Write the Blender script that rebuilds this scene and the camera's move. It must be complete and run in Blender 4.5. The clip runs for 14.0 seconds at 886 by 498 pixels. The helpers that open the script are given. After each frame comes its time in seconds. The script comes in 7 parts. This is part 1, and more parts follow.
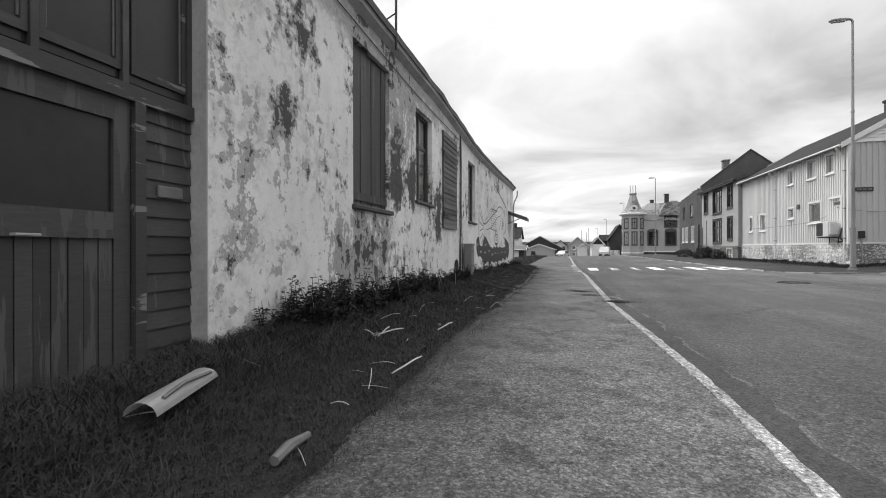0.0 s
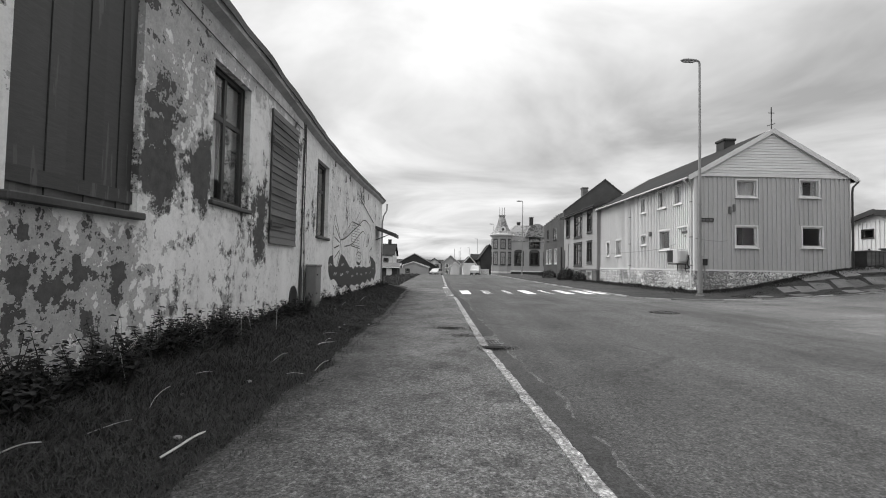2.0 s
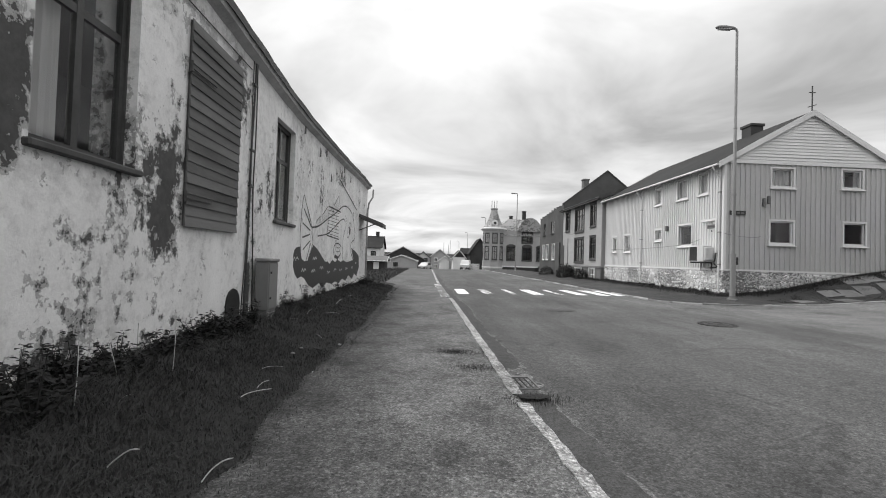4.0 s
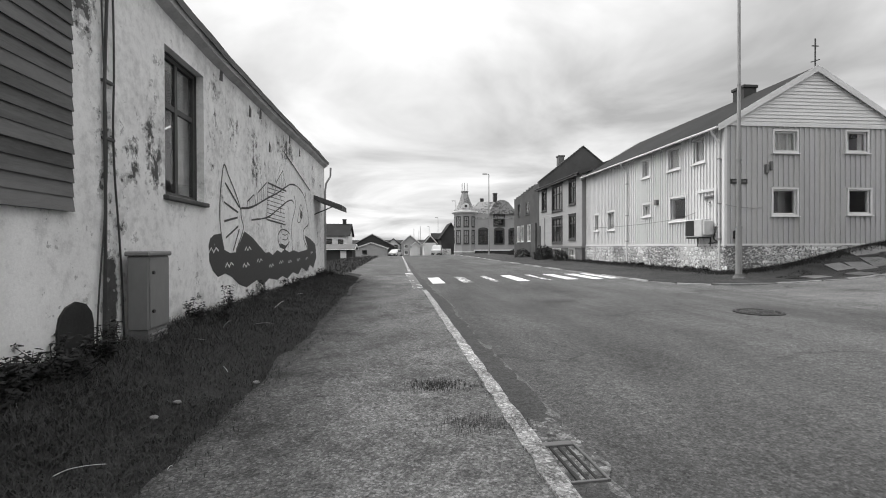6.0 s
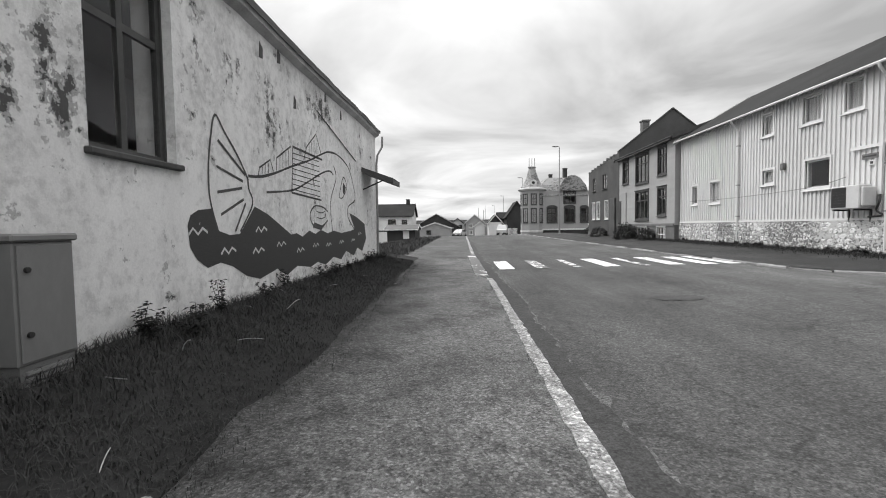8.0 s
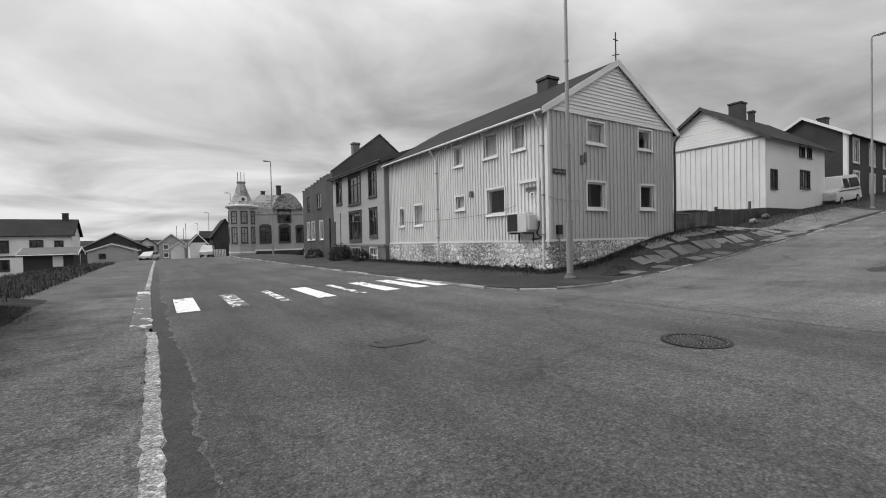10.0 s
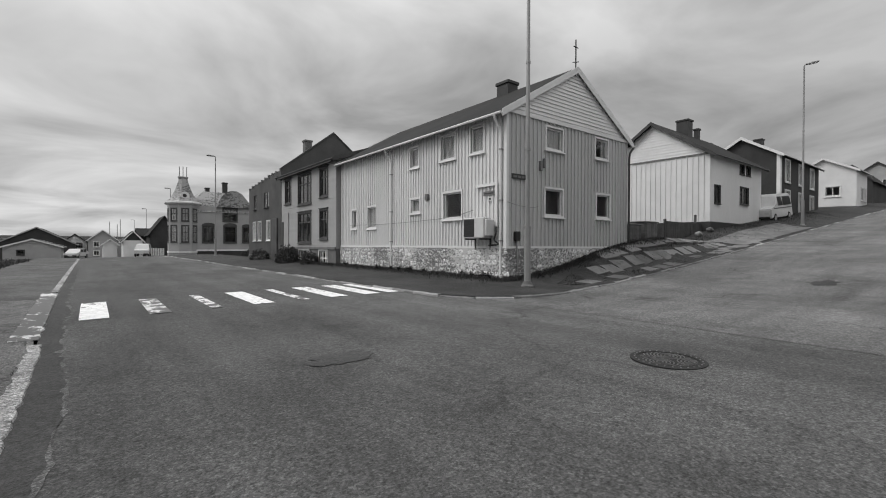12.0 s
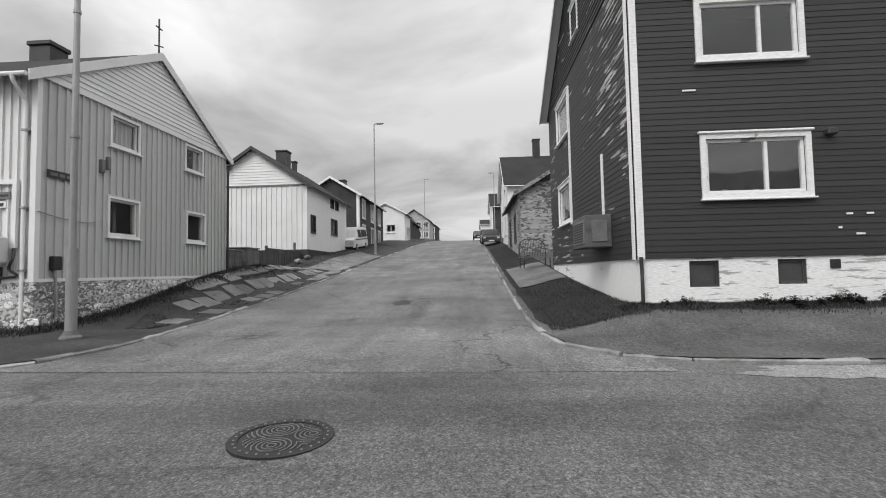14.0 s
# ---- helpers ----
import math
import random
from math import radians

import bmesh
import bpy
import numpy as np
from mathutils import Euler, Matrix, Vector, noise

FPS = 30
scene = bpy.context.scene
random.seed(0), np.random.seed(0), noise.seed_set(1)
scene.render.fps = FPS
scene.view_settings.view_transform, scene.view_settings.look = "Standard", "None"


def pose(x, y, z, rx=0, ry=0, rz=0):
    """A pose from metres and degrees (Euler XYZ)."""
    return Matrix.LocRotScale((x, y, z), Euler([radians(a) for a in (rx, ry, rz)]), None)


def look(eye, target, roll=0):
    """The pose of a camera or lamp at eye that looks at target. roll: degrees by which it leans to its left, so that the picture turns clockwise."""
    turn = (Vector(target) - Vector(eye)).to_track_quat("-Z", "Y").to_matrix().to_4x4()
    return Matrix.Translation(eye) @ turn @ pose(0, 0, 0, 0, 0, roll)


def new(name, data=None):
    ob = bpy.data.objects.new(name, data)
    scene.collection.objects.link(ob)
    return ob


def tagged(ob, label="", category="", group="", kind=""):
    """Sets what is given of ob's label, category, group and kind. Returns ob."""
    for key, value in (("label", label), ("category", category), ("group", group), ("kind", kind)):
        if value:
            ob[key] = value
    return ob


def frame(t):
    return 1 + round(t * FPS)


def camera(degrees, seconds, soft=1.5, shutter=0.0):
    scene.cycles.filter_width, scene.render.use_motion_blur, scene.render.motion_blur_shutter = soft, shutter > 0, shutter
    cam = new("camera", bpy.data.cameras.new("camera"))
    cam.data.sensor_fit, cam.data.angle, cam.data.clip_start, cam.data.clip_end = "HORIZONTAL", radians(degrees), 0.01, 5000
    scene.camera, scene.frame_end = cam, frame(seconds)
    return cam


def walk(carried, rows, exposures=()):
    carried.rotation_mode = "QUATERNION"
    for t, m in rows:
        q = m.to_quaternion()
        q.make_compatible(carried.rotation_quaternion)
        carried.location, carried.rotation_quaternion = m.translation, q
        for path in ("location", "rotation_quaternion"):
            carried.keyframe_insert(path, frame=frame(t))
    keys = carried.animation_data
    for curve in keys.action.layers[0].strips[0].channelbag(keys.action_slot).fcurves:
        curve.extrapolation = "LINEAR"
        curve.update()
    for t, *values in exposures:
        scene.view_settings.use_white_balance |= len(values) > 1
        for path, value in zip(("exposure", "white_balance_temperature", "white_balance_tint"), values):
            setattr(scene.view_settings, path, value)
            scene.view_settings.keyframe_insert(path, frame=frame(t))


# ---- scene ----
cam = camera(89.4, 14.0, soft=1.0)
PATH = [
    (0, (0.184, -0.134, 1.326), (-0.346, 1.794, 1.325), -0.1),
    (0.5, (0.186, 0.557, 1.376), (-0.048, 2.543, 1.416), 1.0),
    (1, (0.24, 1.247, 1.447), (0.233, 3.246, 1.496), 1.2),
    (1.5, (0.268, 1.876, 1.479), (0.26, 3.876, 1.531), 0.8),
    (2, (0.29, 2.489, 1.495), (0.302, 4.487, 1.57), 1.1),
    (2.2, (0.276, 2.778, 1.502), (0.297, 4.776, 1.586), 1.2),
    (4.3, (0.096, 5.402, 1.543), (0.18, 7.4, 1.59), 2.2),
    (4.5, (0.094, 5.63, 1.525), (0.219, 7.626, 1.577), 1.5),
    (5, (0.071, 6.165, 1.531), (0.212, 8.159, 1.575), -0.6),
    (5.5, (0.074, 6.732, 1.55), (0.225, 8.726, 1.551), -0.2),
    (6, (0.169, 7.298, 1.514), (0.366, 9.289, 1.501), -0.2),
    (6.5, (0.167, 7.877, 1.504), (0.384, 9.865, 1.487), -0.2),
    (7, (0.231, 8.425, 1.487), (0.46, 10.411, 1.454), -0.5),
    (7.5, (0.269, 8.978, 1.493), (0.193, 10.975, 1.412), -1.7),
    (8, (0.299, 9.611, 1.479), (0.206, 11.606, 1.379), -0.8),
    (8.5, (0.52, 10.227, 1.484), (0.926, 12.181, 1.351), -0.1),
    (9, (0.787, 10.832, 1.568), (1.707, 12.604, 1.463), -0.8),
    (9.2, (0.878, 11.024, 1.594), (1.874, 12.756, 1.524), -1.7),
    (11.5, (1.158, 11.836, 1.609), (2.319, 13.465, 1.594), -0.1),
    (12, (1.434, 12.053, 1.577), (2.668, 13.627, 1.561), 0.2),
    (12.5, (1.868, 12.385, 1.521), (3.247, 13.834, 1.527), 0.2),
    (12.7, (2.08, 12.497, 1.549), (3.729, 13.628, 1.566), -0.1),
    (12.8, (2.178, 12.551, 1.555), (3.959, 13.46, 1.567), 0.1),
    (12.9, (2.27, 12.591, 1.561), (4.14, 13.298, 1.588), -0.6),
    (13, (2.346, 12.626, 1.565), (4.273, 13.161, 1.592), -0.5),
    (13.5, (2.718, 12.781, 1.564), (4.708, 12.97, 1.629), -0.8),
    (14, (2.994, 12.889, 1.565), (4.988, 13.021, 1.662), -1.1),
]
walk(cam, [(t, look(eye, target, roll)) for t, eye, target, roll in PATH],
     [(0, 0.35), (0.5, 0.33), (1.0, 0.20), (1.6, 0.16), (5, 0.28), (7.5, 0.29), (8.3, 0.27), (9, 0.08), (11.5, -0.19), (12.5, -0.30), (13.1, 0.02), (14, 0.18)])

# ---- light ----
world = bpy.data.worlds.new("world")
scene.world = world
world.use_nodes = True
wt = world.node_tree
wt.nodes.clear()


def wnode(kind, **sets):
    n = wt.nodes.new(kind)
    for k, v in sets.items():
        n.inputs[k].default_value = v
    return n


SKY, SUN, ZENITH = 0.112, 1.7, 2.6
sky = wt.nodes.new("ShaderNodeTexSky")
sky.sky_type, sky.sun_disc = "NISHITA", False
sky.sun_elevation, sky.sun_rotation = radians(48), radians(-56)
sky_grey = wt.nodes.new("ShaderNodeRGBToBW")
wt.links.new(sky.outputs[0], sky_grey.inputs[0])
coord = wt.nodes.new("ShaderNodeTexCoord")
# clouds on a flat layer: the direction divided by its height
sep = wt.nodes.new("ShaderNodeSeparateXYZ")
wt.links.new(coord.outputs["Generated"], sep.inputs[0])
high = wt.nodes.new("ShaderNodeMath")
high.operation = "ADD"
high.inputs[1].default_value = 0.14
top = wt.nodes.new("ShaderNodeMath")
top.operation = "MAXIMUM"
top.inputs[1].default_value = 0.0
wt.links.new(sep.outputs[2], top.inputs[0])
wt.links.new(top.outputs[0], high.inputs[0])
flat = []
for axis in (0, 1):
    d = wt.nodes.new("ShaderNodeMath")
    d.operation = "DIVIDE"
    wt.links.new(sep.outputs[axis], d.inputs[0])
    wt.links.new(high.outputs[0], d.inputs[1])
    flat.append(d)
layer = wt.nodes.new("ShaderNodeCombineXYZ")
wt.links.new(flat[0].outputs[0], layer.inputs[0])
wt.links.new(flat[1].outputs[0], layer.inputs[1])
cloud = wnode("ShaderNodeTexNoise", Scale=0.8, Detail=6.0, Roughness=0.52, Distortion=0.5)
wt.links.new(layer.outputs[0], cloud.inputs["Vector"])
ramp = wt.nodes.new("ShaderNodeValToRGB")
ramp.color_ramp.elements[0].position, ramp.color_ramp.elements[0].color = 0.34, (0.42, 0.42, 0.42, 1)
ramp.color_ramp.elements[1].position, ramp.color_ramp.elements[1].color = 0.60, (0.93, 0.93, 0.93, 1)
wt.links.new(cloud.outputs[0], ramp.inputs[0])
lift = wt.nodes.new("ShaderNodeMapRange")
for k, v in (("From Min", 0.35), ("From Max", 1.0), ("To Min", 1.0), ("To Max", ZENITH)):
    lift.inputs[k].default_value = v
wt.links.new(sep.outputs[2], lift.inputs["Value"])
# the sky is brighter on the side of the veiled sun
side = wt.nodes.new("ShaderNodeMapRange")
for k, v in (("From Min", 0.55), ("From Max", 1.0), ("To Min", 1.0), ("To Max", 0.76)):
    side.inputs[k].default_value = v
wt.links.new(sep.outputs[0], side.inputs["Value"])
glow = wt.nodes.new("ShaderNodeMath")
glow.operation = "MULTIPLY"
wt.links.new(lift.outputs[0], glow.inputs[0])
wt.links.new(side.outputs[0], glow.inputs[1])
veil = wt.nodes.new("ShaderNodeMix")
veil.data_type = "RGBA"
veil.inputs["Factor"].default_value = 0.86
wt.links.new(sky_grey.outputs[0], veil.inputs["A"])
deck = wt.nodes.new("ShaderNodeMix")
deck.data_type, deck.blend_type = "RGBA", "MULTIPLY"
deck.inputs["Factor"].default_value = 1.0
deck.inputs["B"].default_value = (8.6, 8.6, 8.6, 1)
wt.links.new(ramp.outputs[0], deck.inputs["A"])
wt.links.new(deck.outputs["Result"], veil.inputs["B"])
dome = wt.nodes.new("ShaderNodeMix")
dome.data_type, dome.blend_type = "RGBA", "MULTIPLY"
dome.inputs["Factor"].default_value = 1.0
wt.links.new(veil.outputs["Result"], dome.inputs["A"])
wt.links.new(glow.outputs[0], dome.inputs["B"])
back = wnode("ShaderNodeBackground", Strength=SKY)
wt.links.new(dome.outputs["Result"], back.inputs["Color"])
wout = wt.nodes.new("ShaderNodeOutputWorld")
wt.links.new(back.outputs[0], wout.inputs[0])

sun = new("sun", bpy.data.lights.new("sun", "SUN"))
sun.data.energy, sun.data.angle, sun.data.color = SUN, radians(30), (1, 0.99, 0.98)
sun.matrix_world = look((-36, 24, 45), (0, 0, 0))

# ---- materials ----


def material(name):
    m = bpy.data.materials.new(name)
    m.use_nodes = True
    nt = m.node_tree
    return m, nt, nt.nodes["Principled BSDF"]


def noise_node(nt, vec, scale, detail=4.0, rough=0.6, stretch=None):
    n = nt.nodes.new("ShaderNodeTexNoise")
    n.inputs["Scale"].default_value, n.inputs["Detail"].default_value, n.inputs["Roughness"].default_value = scale, detail, rough
    if stretch:
        mp = nt.nodes.new("ShaderNodeMapping")
        mp.inputs["Scale"].default_value = stretch
        nt.links.new(vec, mp.inputs["Vector"])
        vec = mp.outputs[0]
    nt.links.new(vec, n.inputs["Vector"])
    return n.outputs["Fac"]


def ramp_node(nt, fac, lo, hi, a=0.0, b=1.0):
    r = nt.nodes.new("ShaderNodeMapRange")
    r.clamp = True
    for k, v in zip(("From Min", "From Max", "To Min", "To Max"), (lo, hi, a, b)):
        r.inputs[k].default_value = v
    nt.links.new(fac, r.inputs["Value"])
    return r.outputs[0]


def mix_node(nt, fac, a, b):
    x = nt.nodes.new("ShaderNodeMix")
    x.data_type = "FLOAT"
    for k, v in (("Factor", fac), ("A", a), ("B", b)):
        if isinstance(v, (int, float)):
            x.inputs[k].default_value = v
        else:
            nt.links.new(v, x.inputs[k])
    return x.outputs["Result"]


def math_node(nt, op, a, b=0.0):
    x = nt.nodes.new("ShaderNodeMath")
    x.operation = op
    for i, v in enumerate((a, b)):
        if isinstance(v, (int, float)):
            x.inputs[i].default_value = v
        else:
            nt.links.new(v, x.inputs[i])
    return x.outputs[0]


def grey_out(nt, bsdf, value):
    c = nt.nodes.new("ShaderNodeCombineColor")
    for i in range(3):
        nt.links.new(value, c.inputs[i])
    nt.links.new(c.outputs[0], bsdf.inputs["Base Color"])


def bump_out(nt, bsdf, height, strength, distance):
    b = nt.nodes.new("ShaderNodeBump")
    b.inputs["Strength"].default_value, b.inputs["Distance"].default_value = strength, distance
    nt.links.new(height, b.inputs["Height"])
    nt.links.new(b.outputs[0], bsdf.inputs["Normal"])


def position(nt):
    return nt.nodes.new("ShaderNodeNewGeometry").outputs["Position"]


def surf(name, lo, hi, big=0.7, fine=25.0, rough=0.7, bump=0.25, dist=0.004, metal=0.0, vary=0.0, stretch=None, grain=0.35):
    """Grey surface with stains at a large scale and grain at a fine one; vary: from piece to piece."""
    m, nt, b = material(name)
    p = position(nt)
    stain = noise_node(nt, p, big, 5.0, 0.6, stretch)
    fin = noise_node(nt, p, fine, 6.0, 0.7, stretch)
    both = math_node(nt, "ADD", math_node(nt, "MULTIPLY", stain, 1 - grain), math_node(nt, "MULTIPLY", fin, grain))
    if vary:
        info = nt.nodes.new("ShaderNodeObjectInfo")
        both = math_node(nt, "ADD", both, math_node(nt, "MULTIPLY", math_node(nt, "SUBTRACT", info.outputs["Random"], 0.5), vary))
    grey_out(nt, b, ramp_node(nt, both, 0.32, 0.68, lo, hi))
    b.inputs["Roughness"].default_value, b.inputs["Metallic"].default_value = rough, metal
    b.inputs["Specular IOR Level"].default_value = 0.2 if rough > 0.65 else 0.45
    if bump:
        bump_out(nt, b, fin, bump, dist)
    return m


def glass(name, tint=0.95, least=0.03):
    m, nt, b = material(name)
    nt.nodes.remove(b)
    out = nt.nodes["Material Output"]
    tr = nt.nodes.new("ShaderNodeBsdfTransparent")
    tr.inputs[0].default_value = (tint, tint, tint, 1)
    gl = nt.nodes.new("ShaderNodeBsdfGlossy")
    gl.inputs["Roughness"].default_value = 0.03
    fr = nt.nodes.new("ShaderNodeLayerWeight")
    fr.inputs["Blend"].default_value = 0.5
    rim = math_node(nt, "POWER", fr.outputs["Facing"], 5.0)
    wave = noise_node(nt, position(nt), 1.3, 2.0)
    bp = nt.nodes.new("ShaderNodeBump")
    bp.inputs["Strength"].default_value, bp.inputs["Distance"].default_value = 0.08, 0.05
    nt.links.new(wave, bp.inputs["Height"])
    nt.links.new(bp.outputs[0], gl.inputs["Normal"])
    mx = nt.nodes.new("ShaderNodeMixShader")
    nt.links.new(ramp_node(nt, rim, 0.0, 1.0, least, 1.0), mx.inputs[0])
    nt.links.new(tr.outputs[0], mx.inputs[1])
    nt.links.new(gl.outputs[0], mx.inputs[2])
    nt.links.new(mx.outputs[0], out.inputs[0])
    return m


def plaster(name, white, coat, render_dark):
    """Peeling paint: white over a grey coat over dark render, worn more round the middle windows."""
    m, nt, b = material(name)
    p = position(nt)
    sp = nt.nodes.new("ShaderNodeSeparateXYZ")
    nt.links.new(p, sp.inputs[0])
    big = noise_node(nt, p, 0.9, 6.0, 0.62)
    mid = noise_node(nt, p, 3.4, 8.0, 0.68)
    run = noise_node(nt, p, 3.6, 5.0, 0.6, (1, 1, 0.25))
    fine = noise_node(nt, p, 42.0, 5.0, 0.7)
    tear = noise_node(nt, p, 8.5, 9.0, 0.66)
    y, z = sp.outputs[1], sp.outputs[2]
    # flaking is heavier between the boarded window and the shutter and below the windows there
    zone = math_node(nt, "MULTIPLY", ramp_node(nt, y, 3.6, 6.6), ramp_node(nt, y, 10.0, 13.0, 1.0, 0.0))
    low = math_node(nt, "MULTIPLY", ramp_node(nt, z, 1.6, 2.3, 1.0, 0.0), ramp_node(nt, y, 2.9, 4.4))
    zone = math_node(nt, "MULTIPLY", zone, math_node(nt, "ADD", 0.55, math_node(nt, "MULTIPLY", low, 0.35)))
    field = math_node(nt, "ADD", math_node(nt, "MULTIPLY", mid, 0.42), math_node(nt, "MULTIPLY", math_node(nt, "ADD", big, run), 0.29))
    field = math_node(nt, "ADD", field, math_node(nt, "MULTIPLY", zone, 0.050))
    field = math_node(nt, "SUBTRACT", field, ramp_node(nt, y, 7.2, 10.5, 0.0, 0.030))
    field = math_node(nt, "ADD", field, math_node(nt, "MULTIPLY", math_node(nt, "SUBTRACT", tear, 0.5), 0.42))
    # larger bare spots, and last a tall dark band beside the cable cabinet, each a ragged oval (y, z, half width, half
    # height, strength)
    for cy, cz, ry, rz, amount in ((3.93, 2.8, 0.28, 0.34, 0.10), (7.2, 2.85, 0.50, 0.8, 0.12), (7.15, 2.25, 0.4, 0.3, 0.10), (7.95, 2.6, 0.3, 0.5, 0.12), (9.6, 2.1, 0.65, 0.85, 0.13),
                                   (5.9, 1.25, 1.0, 0.75, 0.08), (12.6, 2.52, 0.6, 0.5, 0.12), (4.3, 3.9, 0.5, 0.5, 0.08), (16.5, 3.3, 0.5, 0.6, 0.07), (19.0, 3.9, 0.8, 0.5, 0.10), (11.6, 3.9, 0.4, 0.5, 0.10), (11.98, 0.8, 0.13, 0.85, 0.15)):
        dy = math_node(nt, "MULTIPLY", math_node(nt, "SUBTRACT", y, cy), 1 / ry)
        dz = math_node(nt, "MULTIPLY", math_node(nt, "SUBTRACT", z, cz), 1 / rz)
        r2 = math_node(nt, "ADD", math_node(nt, "MULTIPLY", dy, dy), math_node(nt, "MULTIPLY", dz, dz))
        field = math_node(nt, "ADD", field, ramp_node(nt, r2, 0.1, 1.2, amount, 0.0))
    worn = math_node(nt, "ADD", field, ramp_node(nt, y, 4.2, 6.2, 0.010, 0.0))
    for cy, cz, ry, rz, amount in ((5.8, 1.05, 1.6, 1.0, 0.052), (7.3, 3.7, 0.8, 1.0, 0.06), (8.3, 4.35, 3.6, 0.4, 0.07), (3.6, 2.0, 0.8, 0.8, 0.02)):
        dy = math_node(nt, "MULTIPLY", math_node(nt, "SUBTRACT", y, cy), 1 / ry)
        dz = math_node(nt, "MULTIPLY", math_node(nt, "SUBTRACT", z, cz), 1 / rz)
        r2 = math_node(nt, "ADD", math_node(nt, "MULTIPLY", dy, dy), math_node(nt, "MULTIPLY", dz, dz))
        worn = math_node(nt, "ADD", worn, ramp_node(nt, r2, 0.2, 1.2, amount, 0.0))
    to_coat = ramp_node(nt, worn, 0.552, 0.558)
    to_dark = ramp_node(nt, field, 0.592, 0.597)
    # ragged grey band under the eave: old coat to about y = 10, then a fainter grey
    band = math_node(nt, "ADD", z, math_node(nt, "MULTIPLY", math_node(nt, "ADD", big, mid), 1.1))
    band = math_node(nt, "MULTIPLY", ramp_node(nt, band, 5.15, 5.45), ramp_node(nt, math_node(nt, "ADD", y, mid), 9.4, 10.4, 1.0, 0.45))
    dirt = noise_node(nt, p, 1.3, 7.0, 0.68, (1, 1, 0.5))
    top = math_node(nt, "MULTIPLY", ramp_node(nt, dirt, 0.30, 0.70, white * 0.84, white * 1.06), ramp_node(nt, fine, 0.25, 0.75, 0.90, 1.06))
    dapple = noise_node(nt, p, 7.5, 8.0, 0.75)
    top = math_node(nt, "MULTIPLY", top, ramp_node(nt, math_node(nt, "ADD", dapple, math_node(nt, "MULTIPLY", math_node(nt, "SUBTRACT", big, 0.5), 0.6)), 0.46, 0.68, 1.05, 0.74))
    under = math_node(nt, "MULTIPLY", ramp_node(nt, tear, 0.3, 0.7, coat * 0.7, coat * 1.3), ramp_node(nt, fine, 0.25, 0.75, 0.85, 1.12))
    bare = ramp_node(nt, tear, 0.3, 0.7, render_dark * 0.7, render_dark * 1.5)
    top = mix_node(nt, band, top, under)
    value = mix_node(nt, to_dark, mix_node(nt, to_coat, top, under), bare)
    grey_out(nt, b, value)
    b.inputs["Roughness"].default_value = 0.85
    h = math_node(nt, "ADD", math_node(nt, "MULTIPLY", math_node(nt, "ADD", to_coat, to_dark), -0.6), math_node(nt, "MULTIPLY", math_node(nt, "ADD", fine, mid), 0.35))
    bump_out(nt, b, h, 0.7, 0.012)
    return m


